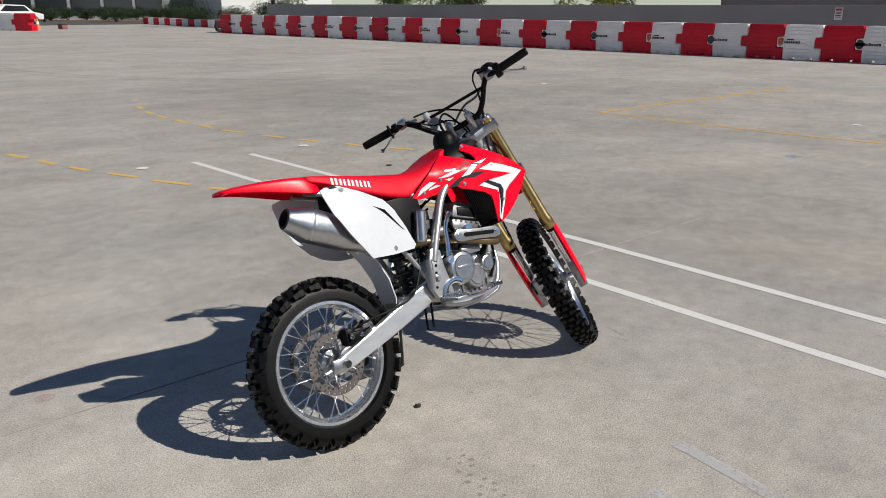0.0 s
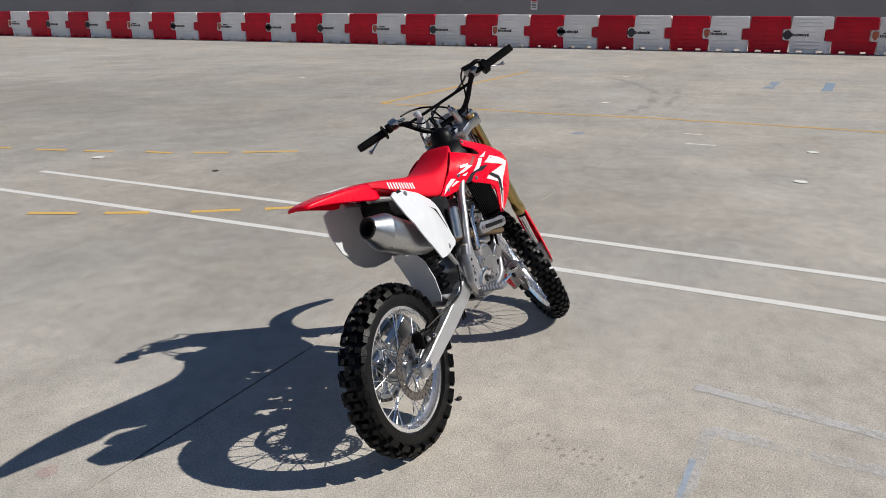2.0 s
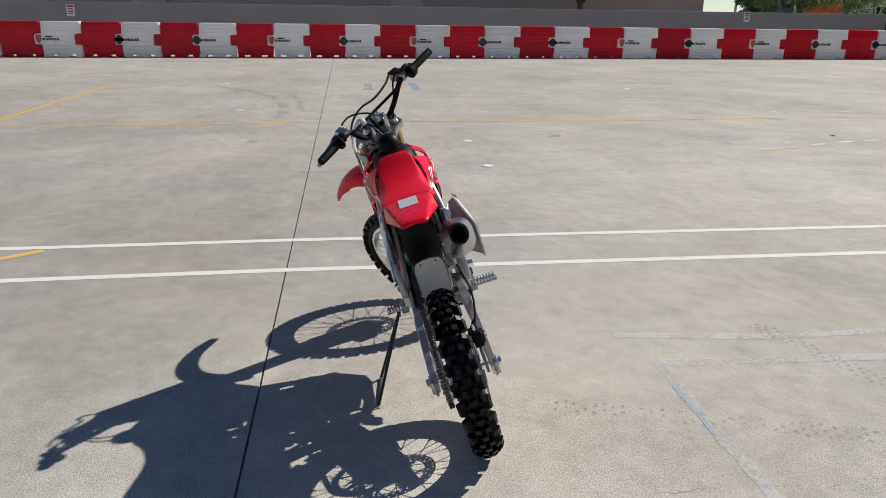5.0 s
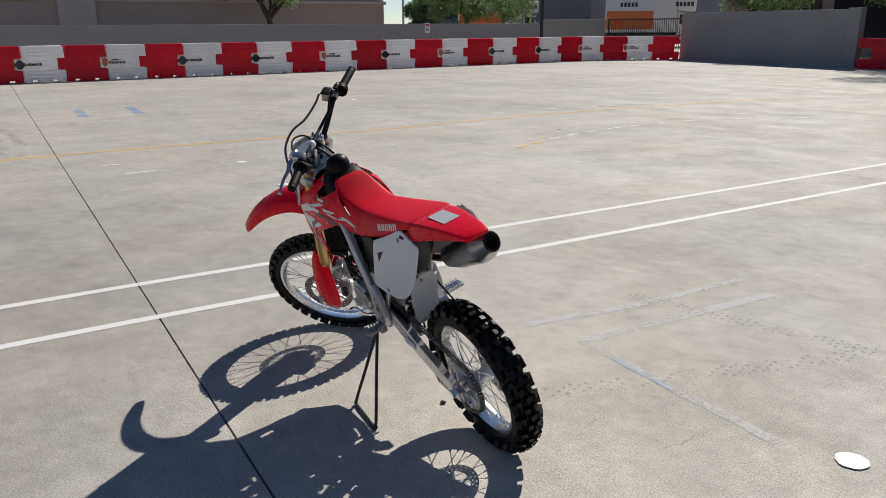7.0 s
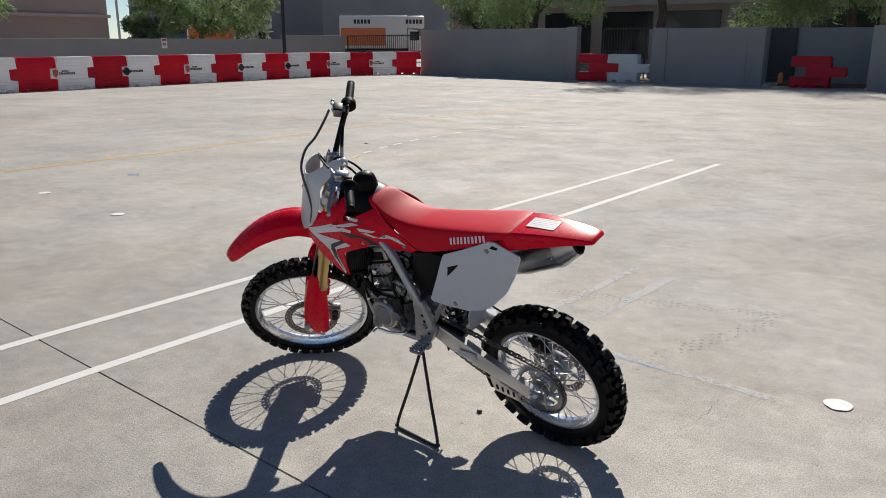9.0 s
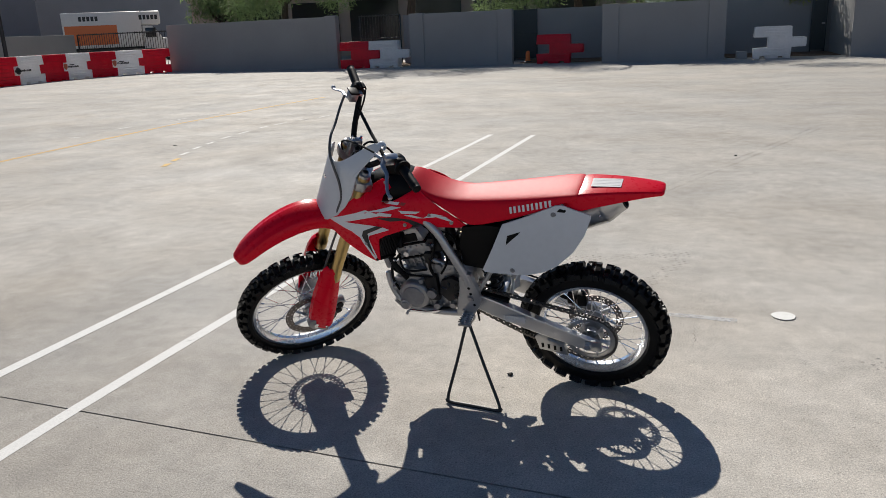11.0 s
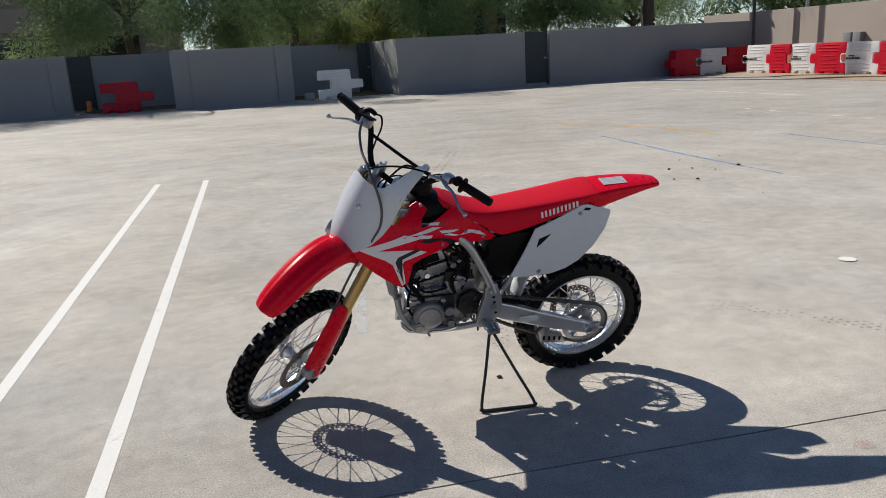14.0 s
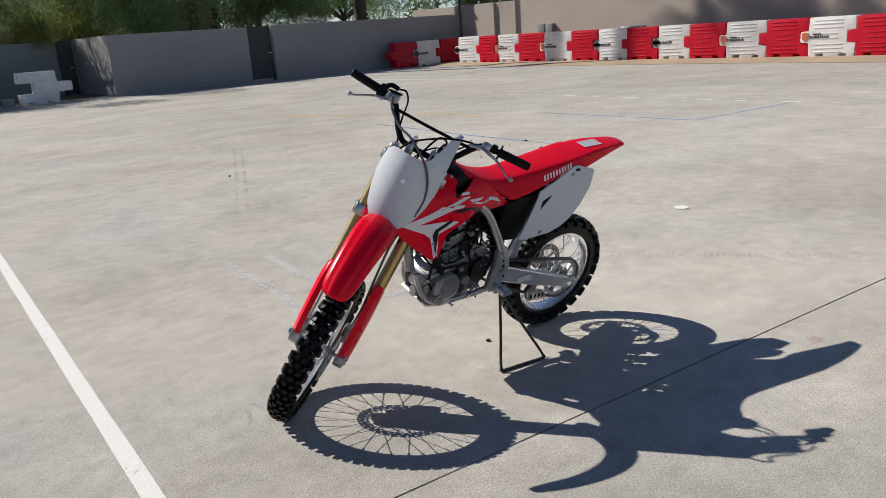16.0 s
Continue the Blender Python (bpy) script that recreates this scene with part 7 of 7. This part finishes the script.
# white side panels
def left_v(u, w):
    return 0.120 - 0.006 * clamp01((0.20 - u) / 0.22) + 0.012 * clamp01((0.80 - w) / 0.15) - 0.022 * clamp01((w - 0.79) / 0.10)


def right_v(u, w):
    return 0.114 + 0.072 * clamp01((0.36 - u) / 0.20) + 0.012 * clamp01((0.80 - w) / 0.15) - 0.042 * clamp01((w - 0.77) / 0.11)


LP = [(0.278, 0.815), (0.175, 0.852), (0.085, 0.889), (0.060, 0.890), (0.010, 0.872), (-0.035, 0.858), (-0.036, 0.845), (-0.014, 0.785), (0.030, 0.715), (0.090, 0.658), (0.140, 0.630), (0.204, 0.613), (0.290, 0.611), (0.362, 0.615), (0.370, 0.625), (0.322, 0.72)]
RP = [(0.262, 0.802), (0.165, 0.842), (0.085, 0.874), (0.035, 0.874), (0.014, 0.866), (0.016, 0.850), (0.030, 0.780), (0.070, 0.710), (0.118, 0.640), (0.135, 0.616), (0.250, 0.610), (0.365, 0.612), (0.374, 0.626), (0.345, 0.690), (0.300, 0.758)]
for s, out, fn in ((1, LP, left_v), (-1, RP, right_v)):
    p = panel(out, fn, M_WHITE, "side_panel", "white plastic side number panel", s)
    # black patches on the uncut panel, for the shade inside its slots
    panel([(0.262, 0.774), (0.212, 0.792), (0.222, 0.780), (0.270, 0.736)] if s > 0 else [(0.190, 0.788), (0.245, 0.768), (0.330, 0.684), (0.318, 0.690), (0.240, 0.756)], fn, M_BLACK, "vent", "black patch for the shade in the vent slot", s, 0.0006, 0.0008, 1, parent=p)
    panel([(0.080, 0.868), (0.052, 0.866), (0.046, 0.874), (0.070, 0.879)], fn, M_BLACK, "tab_slot_shade", "", s, 0.0006, 0.0008, 1, parent=p)
    bm = bmesh.new()
    for u, w in ((0.092, 0.856), (0.255, 0.630)):
        bolt(bm, (u, s * (fn(u, w) - 0.001), w), (0, s, 0), 0.009, 0.004)
    pieces("screw", bm, M_CAST, p)

# inner rear mudguard
secs = []
for u, w, h in ((0.214, 0.640, 0.040), (0.228, 0.622, 0.050), (0.255, 0.590, 0.056), (0.290, 0.520, 0.055), (0.305, 0.450, 0.052), (0.307, 0.425, 0.045)):
    row = []
    for k in range(7):
        y = -h + 2 * h * k / 6
        row.append((u + 0.02 * (1 - (y / h) ** 2) - 0.012, y, w))
    secs.append(row + [(p[0] + 0.004, p[1], p[2] + 0.002) for p in reversed(row)])
mg = bike("inner_mudguard", loft(secs), M_WHITE, "pale plastic inner mudguard")
bm = bmesh.new()
for y in (-0.03, 0.03):
    bolt(bm, (0.188, y, 0.64), (-1, 0, 0), 0.006, 0.004)
pieces("screw", bm, M_CHROME, mg)

# ---- foot controls ----
for s in (-1, 1):
    pg = bike("foot_peg", box((0.425, s * 0.145 if s > 0 else -0.235, 0.404), (0.475, 0.208 if s > 0 else -0.145, 0.414), 0.002), M_CAST, "steel foot peg with teeth")
    bm = bmesh.new()
    for k in range(5 if s > 0 else 7):
        y = s * (0.153 + 0.0122 * k)
        for u in (0.428, 0.448, 0.470):
            add_box(bm, (u - 0.0045, y - 0.002, 0.412), (u + 0.0045, y + 0.002, 0.424))
    pieces("tooth", bm, M_CHROME, pg)
    part("bracket", box((0.43, min(s * 0.125, s * 0.155), 0.385), (0.475, max(s * 0.125, s * 0.155), 0.42), 0.006), M_CAST, pg)
bp = bike("brake_pedal", tube([(0.445, -0.150, 0.415), (0.50, -0.152, 0.398), (0.58, -0.150, 0.388), (0.66, -0.150, 0.392), (0.70, -0.150, 0.405)], 0.0075, 10, 5), M_CHROME, "bright steel brake pedal")
bm = bmesh.new()
for k in range(6):
    add_box(bm, (0.655 + 0.009 * k, -0.178, 0.405), (0.660 + 0.009 * k, -0.138, 0.418))
pieces("pedal_tip", bm, M_CHROME, bp)
# curved pedal guard
out = []
for k in range(15):
    a = radians(185 - 150 * k / 14)
    out.append((0.505 + math.cos(a) * 0.058, 0.425 + math.sin(a) * 0.052))
inn = [(0.505 + (x - 0.505) * 0.62, 0.422 + (z - 0.425) * 0.6) for x, z in reversed(out)]
bike("case_guard", prism(out + inn, 0.012, lambda a, b, d: Vector((a, -0.142 + d, b)), 0.003), M_CHROME, "bright curved case guard")
ks = bike("kick_starter", tube([(0.505, -0.118, 0.545), (0.500, -0.138, 0.548), (0.505, -0.142, 0.60), (0.510, -0.140, 0.655), (0.525, -0.140, 0.690), (0.540, -0.145, 0.715)], [0.012, 0.011, 0.009, 0.008, 0.008, 0.008], 10, 5), M_CHROME, "folded kick start lever")
part("hub", lathe([(0.0001, -0.012), (0.017, -0.012), (0.017, 0.012), (0.0001, 0.012)], 16, "Y", (0.503, -0.134, 0.545)), M_CHROME, ks)
bm = bmesh.new()
for k, (u, v) in enumerate(((0.470, 0.02), (0.478, -0.01), (0.462, -0.03))):
    add_tube(bm, smooth_path([(0.50, v, 0.60), (u + 0.02, v + 0.01, 0.48), (u, v, 0.40), (u - 0.008, v, 0.285 + 0.01 * k)], 5), 0.0042, 7)
pieces("drain_hose", bm, M_BLACK, BIKE, "black drain hose hanging below the engine")
ms = bike("master_cylinder", tube([(0.405, -0.128, 0.455), (0.41, -0.128, 0.50), (0.415, -0.126, 0.56)], [0.010, 0.015, 0.013], 12), M_CAST, "grey rear brake master cylinder")
bm = bmesh.new()
for pts_ in ([(0.60, 0.05, 0.74), (0.55, 0.085, 0.70), (0.53, 0.08, 0.62), (0.56, 0.09, 0.56)], [(0.74, 0.06, 0.62), (0.72, 0.088, 0.575), (0.68, 0.092, 0.565), (0.62, 0.09, 0.575)], [(0.79, 0.04, 0.60), (0.76, 0.085, 0.56), (0.70, 0.095, 0.548), (0.60, 0.095, 0.545)], [(0.58, -0.06, 0.74), (0.56, -0.085, 0.68), (0.60, -0.09, 0.62)], [(0.66, 0.03, 0.80), (0.60, 0.07, 0.76), (0.50, 0.07, 0.73), (0.48, 0.075, 0.66)]):
    add_tube(bm, smooth_path(pts_, 5), 0.0045, 7)
pieces("engine_hose", bm, M_BLACK, BIKE, "black hose beside the engine")

# ---- front end ----
for s in (-1, 1):
    y = s * 0.098
    fk = front("fork_tube", tube([(0.035, y, 0.585), (0.035, y, 0.59), (0.035, y, 0.63), (0.035, y, 0.64), (0.035, y, 1.140)], [0.024, 0.027, 0.027, 0.0235, 0.0235], 22), M_GOLD, "gold anodised fork tube")
    part("fork_cap", lathe([(0.0235, 1.140), (0.0225, 1.150), (0.012, 1.152), (0.012, 1.160), (0.0001, 1.160)], 18, "Z", (0.035, y, 0)), M_ALU, fk)
    part("wiper", tube([(0.035, y, 0.570), (0.035, y, 0.585)], [0.021, 0.0245], 18), M_BLACK, fk)
    st = front("stanchion", tube([(0.035, y, 0.33), (0.035, y, 0.59)], 0.0185, 18), M_CHROME, "polished chrome fork leg")
    front("axle_lug", prism([(-0.005, 0.272), (0.070, 0.290), (0.092, 0.310), (0.092, 0.340), (0.065, 0.356), (0.060, 0.400), (0.012, 0.400), (-0.002, 0.350)], 0.040, lambda a, b, d: Vector((a, y - 0.020 + d, b)), 0.008), M_CAST, "grey cast axle lug")
    # wrapped fork guard
    secs = []
    for k, f0, f1, wv in ((0.292, -0.012, 0.062, 0.020), (0.310, -0.016, 0.082, 0.026), (0.40, -0.012, 0.094, 0.029), (0.50, 0.000, 0.098, 0.030), (0.60, 0.014, 0.092, 0.028), (0.640, 0.026, 0.082, 0.022), (0.655, 0.040, 0.070, 0.014)):
        rowo, rowi = [], []
        for j in range(9):
            t = j / 8
            fx = f0 + (f1 - f0) * t
            bulge = wv * (1 - (2 * t - 0.9) ** 2 * 0.55)
            rowo.append((fx, s * (0.098 + bulge), k))
            rowi.append((fx, s * (0.098 + bulge - 0.004), k))
        # front lip turns in over the leg
        rowo.append((f1 + 0.004, s * (0.098 - 0.012), k))
        rowi.append((f1 - 0.001, s * (0.098 - 0.012), k))
        secs.append(rowo + list(reversed(rowi)))
    gd = front("fork_guard", loft(secs), M_RED, "red plastic fork guard")
    bm = bmesh.new()
    for f, k in ((0.015, 0.312), (0.060, 0.312)):
        bolt(bm, (f, s * 0.120, k), (0, s, 0), 0.006, 0.006)
    pieces("screw", bm, M_CHROME, gd, m=UP)
bm = bmesh.new()
cyl(bm, (FA[0], -0.125, FA[2]), (FA[0], 0.125, FA[2]), 0.009)
cyl(bm, (FA[0], -0.128, FA[2]), (FA[0], -0.116, FA[2]), 0.014, 6)
front("front_axle", bm, M_CHROME)
fcal = front("front_caliper", box((-0.062, 0.045, 0.350), (-0.012, 0.088, 0.430), 0.012), M_CAST, "grey front brake caliper")
bm = bmesh.new()
cyl(bm, (-0.038, 0.085, 0.375), (-0.038, 0.096, 0.375), 0.014, 14)
cyl(bm, (-0.038, 0.085, 0.408), (-0.038, 0.096, 0.408), 0.014, 14)
pieces("piston_cover", bm, M_CAST_DARK, fcal)

# triple clamps
for k0, k1, nm in ((0.855, 0.900, "lower_clamp"), (1.085, 1.125, "upper_clamp")):
    out = [(-0.030, -0.03), (-0.030, 0.03), (0.000, 0.075), (0.005, 0.128), (0.040, 0.132), (0.068, 0.120), (0.068, 0.085), (0.050, 0.05), (0.050, -0.05), (0.068, -0.085), (0.068, -0.120), (0.040, -0.132), (0.005, -0.128), (0.000, -0.075)]
    front(nm, prism(out, k1 - k0, lambda a, b, d: Vector((a, b, k0 + d)), 0.007), M_ALU, "bright forged triple clamp")
bm = bmesh.new()
add_lathe(bm, [(0.0001, 1.125), (0.019, 1.125), (0.019, 1.138), (0.010, 1.140), (0.0001, 1.140)], 6, "Z")
front("stem_nut", bm, M_CHROME)

# handlebar
BAR = [(-0.012, -0.372, 1.322), (-0.004, -0.25, 1.316), (0.010, -0.185, 1.305), (0.026, -0.120, 1.225), (0.034, -0.085, 1.190), (0.036, -0.05, 1.182), (0.036, 0.05, 1.182), (0.034, 0.085, 1.190), (0.026, 0.120, 1.225), (0.010, 0.185, 1.305), (-0.004, 0.25, 1.316), (-0.012, 0.372, 1.322)]
hb = front("handlebar", tube(BAR, 0.0112, 14, 5), M_BLACK, "black steel handlebar")
front("crossbar", tube([(0.015, -0.165, 1.280), (0.017, 0, 1.276), (0.015, 0.165, 1.280)], 0.0062, 10), M_BLACK, "thin black handlebar crossbar")
for s in (-1, 1):
    cp = front("bar_clamp", box((0.010, s * 0.045 - 0.014, 1.125), (0.060, s * 0.045 + 0.014, 1.202), 0.008), M_ALU, "bright bar clamp")
    bm = bmesh.new()
    for f in (0.018, 0.052):
        bolt(bm, (f, s * 0.045, 1.202), (0, 0, 1), 0.0065, 0.012)
    pieces("bolt", bm, M_CHROME, cp)
    a, b = Vector((-0.005, s * 0.258, 1.3165)), Vector((-0.0125, s * 0.376, 1.3225))
    pts_, rad_ = [], []
    for k in range(22):
        t = k / 21
        pts_.append(a.lerp(b, t))
        rad_.append(0.0158 + (0.0009 if k % 2 else 0.0) - (0.001 if t > 0.9 else 0))
    gp = front("grip", tube(pts_, rad_, 16), M_GRIP, "black ribbed rubber grip")
    part("flange", bent(tube([a - (b - a).normalized() * 0.004, a + (b - a).normalized() * 0.002], 0.029 if s > 0 else 0.026, 20)), M_GRIP, gp)
    part("end_plug", bent(tube([b, b + (b - a).normalized() * 0.004], [0.015, 0.012], 16)), M_GRIP, gp)
    # lever and its perch
    pc = front("lever_perch", box((-0.005, s * 0.205 - 0.018, 1.296), (0.045, s * 0.205 + 0.018, 1.330), 0.008), M_ALU if s > 0 else M_CAST, "cast lever perch")
    lv = front("lever", tube([(0.040, s * 0.195, 1.305), (0.052, s * 0.225, 1.298), (0.048, s * 0.258, 1.290), (0.055, s * 0.288, 1.276), (0.058, s * 0.318, 1.260), (0.055, s * 0.336, 1.255)], [0.009, 0.0095, 0.0078, 0.0068, 0.0062, 0.0062], 10, 5, 0.6), M_ALU, "silver hand lever")
    bm = bmesh.new()
    bmesh.ops.create_uvsphere(bm, u_segments=12, v_segments=8, radius=0.0088, matrix=Matrix.Translation((0.055, s * 0.340, 1.254)))
    part("ball_end", bent(bm), M_ALU, lv)
# throttle, switch, reservoir on the right; clutch adjuster on the left
th = front("throttle_housing", tube([(-0.003, -0.232, 1.315), (-0.003, -0.236, 1.315), (-0.004, -0.256, 1.316)], [0.026, 0.031, 0.029], 18), M_BLACK, "black throttle housing")
part("cable_elbow", bent(tube([(0.005, -0.245, 1.335), (0.0, -0.225, 1.352), (0.0, -0.195, 1.350)], 0.009, 10, 4)), M_BLACK, th)
rv = front("brake_reservoir", box((0.022, -0.215, 1.298), (0.054, -0.165, 1.332), 0.006), M_CAST, "grey front brake reservoir")
part("cap", bent(box((0.020, -0.218, 1.332), (0.056, -0.162, 1.340), 0.003)), M_BLACK, rv)
front("kill_switch", box((-0.016, 0.222, 1.302), (0.012, 0.244, 1.336), 0.005), M_BLACK, "small black engine stop switch")
bm = bmesh.new()
cyl(bm, (0.045, 0.195, 1.302), (0.055, 0.150, 1.292), 0.006, 10)
cyl(bm, (0.046, 0.188, 1.3005), (0.048, 0.178, 1.298), 0.010, 12)
front("clutch_adjuster", bm, M_ALU)

# cables and hoses of the bars
front("brake_hose", tube([(0.060, -0.185, 1.300), (0.075, -0.165, 1.262), (0.105, -0.107, 1.222), (0.138, -0.047, 1.208), (0.151, 0.009, 1.176), (0.140, 0.048, 1.142), (0.116, 0.079, 1.090), (0.100, 0.094, 1.03), (0.100, 0.092, 0.965), (0.080, 0.088, 0.925), (0.062, 0.070, 0.88), (0.064, 0.062, 0.80), (0.074, 0.072, 0.66), (0.074, 0.080, 0.56), (0.020, 0.075, 0.48), (-0.02, 0.070, 0.44)], 0.0048, 10, 6), M_HOSE_GREY, "grey front brake hose looping past the plate")
front("throttle_cable", tube([(0.0, -0.195, 1.350), (0.004, -0.160, 1.352), (0.012, -0.130, 1.318), (0.020, -0.120, 1.260), (0.030, -0.100, 1.190), (0.02, -0.06, 1.10), (-0.05, -0.04, 1.02)], 0.0038, 8, 6), M_BLACK, "black throttle cable")
front("clutch_cable", tube([(0.055, 0.150, 1.292), (0.080, 0.090, 1.275), (0.090, 0.02, 1.240), (0.085, -0.055, 1.180), (0.05, -0.085, 1.10), (0.0, -0.07, 1.0), (-0.06, -0.06, 0.92)], 0.0038, 8, 6), M_BLACK, "black clutch cable")
front("switch_wire", tube([(-0.004, 0.222, 1.310), (0.0, 0.16, 1.300), (0.03, 0.10, 1.240), (0.06, 0.04, 1.220), (0.055, -0.01, 1.15), (0.0, 0.0, 1.05)], 0.003, 8, 6), M_BLACK)
front("breather", tube([(-0.08, 0.03, 1.12), (-0.05, 0.06, 1.20), (0.0, 0.06, 1.235), (0.05, 0.05, 1.20), (0.07, 0.04, 1.12)], 0.0042, 8, 6), M_BLACK)


# number plate
def plate():
    out = [(0.0, 0.868), (-0.034, 0.872), (-0.066, 0.890), (-0.098, 0.932), (-0.117, 0.990), (-0.129, 1.05), (-0.128, 1.105), (-0.119, 1.136), (-0.104, 1.150), (-0.082, 1.154), (-0.045, 1.153), (0.0, 1.153), (0.030, 1.155), (0.050, 1.167), (0.064, 1.195), (0.074, 1.235), (0.080, 1.265), (0.088, 1.280), (0.100, 1.283), (0.111, 1.275), (0.116, 1.250), (0.119, 1.20), (0.125, 1.13), (0.126, 1.06), (0.118, 1.00), (0.102, 0.948), (0.072, 0.900), (0.036, 0.875)]
    bm = bmesh.new()
    f = bm.faces.new([bm.verts.new((0, a * (0.90 if a < 0 else 0.95), b)) for a, b in out])
    bmesh.ops.triangulate(bm, faces=[f])
    for _ in range(3):
        long = [e for e in bm.edges if e.calc_length() > 0.035]
        if not long:
            break
        bmesh.ops.subdivide_edges(bm, edges=long, cuts=1)
        bmesh.ops.triangulate(bm, faces=[q for q in bm.faces if len(q.verts) > 3])
    for v in bm.verts:
        y, k = v.co.y, v.co.z
        v.co.x = 0.140 - 4.3 * y * y - 0.085 * clamp01((k - 1.15) / 0.13) ** 1.2
    bmesh.ops.recalc_face_normals(bm, faces=bm.faces)
    if sum(q.normal.x for q in bm.faces) < 0:
        bmesh.ops.reverse_faces(bm, faces=bm.faces)
    thicken(bm, Vector((-0.004, 0, 0)))
    pl = front("number_plate", bm, M_WHITE, "blank white front number plate")
    b2 = bmesh.new()
    bolt(b2, (0.1405, 0.0, 1.06), (1, 0, 0), 0.008, 0.004)
    pieces("screw", b2, M_CHROME, pl, m=UP)
    part("strap", tube([(0.020, 0.098, 1.278), (0.004, 0.096, 1.291), (-0.010, 0.096, 1.284), (-0.010, 0.096, 1.268), (0.006, 0.096, 1.262)], 0.012, 8, 4, 0.25), M_WHITE, pl, "pale plate strap looped over the crossbar")


plate()

# front fender
FEN = [(-0.030, 0.800, 0.048, 0.028), (0.010, 0.846, 0.057, 0.040), (0.070, 0.890, 0.064, 0.048), (0.140, 0.906, 0.067, 0.049), (0.210, 0.890, 0.069, 0.048), (0.275, 0.852, 0.068, 0.045), (0.332, 0.800, 0.064, 0.040), (0.380, 0.738, 0.060, 0.034), (0.408, 0.688, 0.055, 0.027), (0.421, 0.658, 0.047, 0.018), (0.426, 0.645, 0.032, 0.008)]
secs = []
for i, (f, k, h, drop) in enumerate(FEN):
    a, b = FEN[max(i - 1, 0)], FEN[min(i + 1, len(FEN) - 1)]
    d = Vector((b[0] - a[0], 0, b[1] - a[1])).normalized()
    n = Vector((-d.z, 0, d.x))
    c = Vector((f, 0, k))
    prof = [(h * 1.03, -drop), (h * 1.02, -drop * 0.45), (h * 0.94, -0.012), (h * 0.81, 0.000), (h * 0.52, 0.0025), (h * 0.40, 0.0105), (0, 0.0125)]
    o = [c + Vector((0, y, 0)) + n * z for y, z in prof]
    o += [c + Vector((0, -y, 0)) + n * z for y, z in reversed(prof[:-1])]
    inn = [c + Vector((0, y * 0.94, 0)) + n * (z - 0.005) for y, z in prof]
    inn += [c + Vector((0, -y * 0.94, 0)) + n * (z - 0.005) for y, z in reversed(prof[:-1])]
    secs.append(o + list(reversed(inn)))
rounded(front("front_fender", loft(secs), M_RED, "glossy red front fender"))

# ---- the stand ----
tl, tr = Vector((2.694, 3.818, 0.007)), Vector((2.466, 3.856, 0.007))
top = BIKE.matrix_world @ Vector((0.452, 0.165, 0.395))
STAND = empty("triangle_stand", Matrix.Translation((tl + tr) / 2), "black steel triangle stand under the foot peg", "stand")
inv = STAND.matrix_world.inverted()


def st_part(name, pts, r, label=""):
    return part(name, tube([inv @ Vector(p) for p in pts], r, 10, 4), M_BLACK_STEEL, STAND, label)


e = (tr - tl).normalized()
tip = top + Vector((0, 0, 0.0))
st_part("leg", [tip + e * -0.004, tl.lerp(tip, 0.5), tl.lerp(tip, 0.08), tl + e * 0.012], 0.0062)
st_part("leg", [tip + e * 0.004, tr.lerp(tip, 0.5), tr.lerp(tip, 0.08), tr - e * 0.012], 0.0062)
st_part("foot_bar", [tl.lerp(tip, 0.03), tl + e * 0.012, tl.lerp(tr, 0.5), tr - e * 0.012, tr.lerp(tip, 0.03)], 0.0068)
st_part("hook", [tip + Vector((0, 0, -0.02)), tip + Vector((0.0, 0.0, 0.01)), tip + Vector((0.0, -0.03, 0.02))], 0.0075)
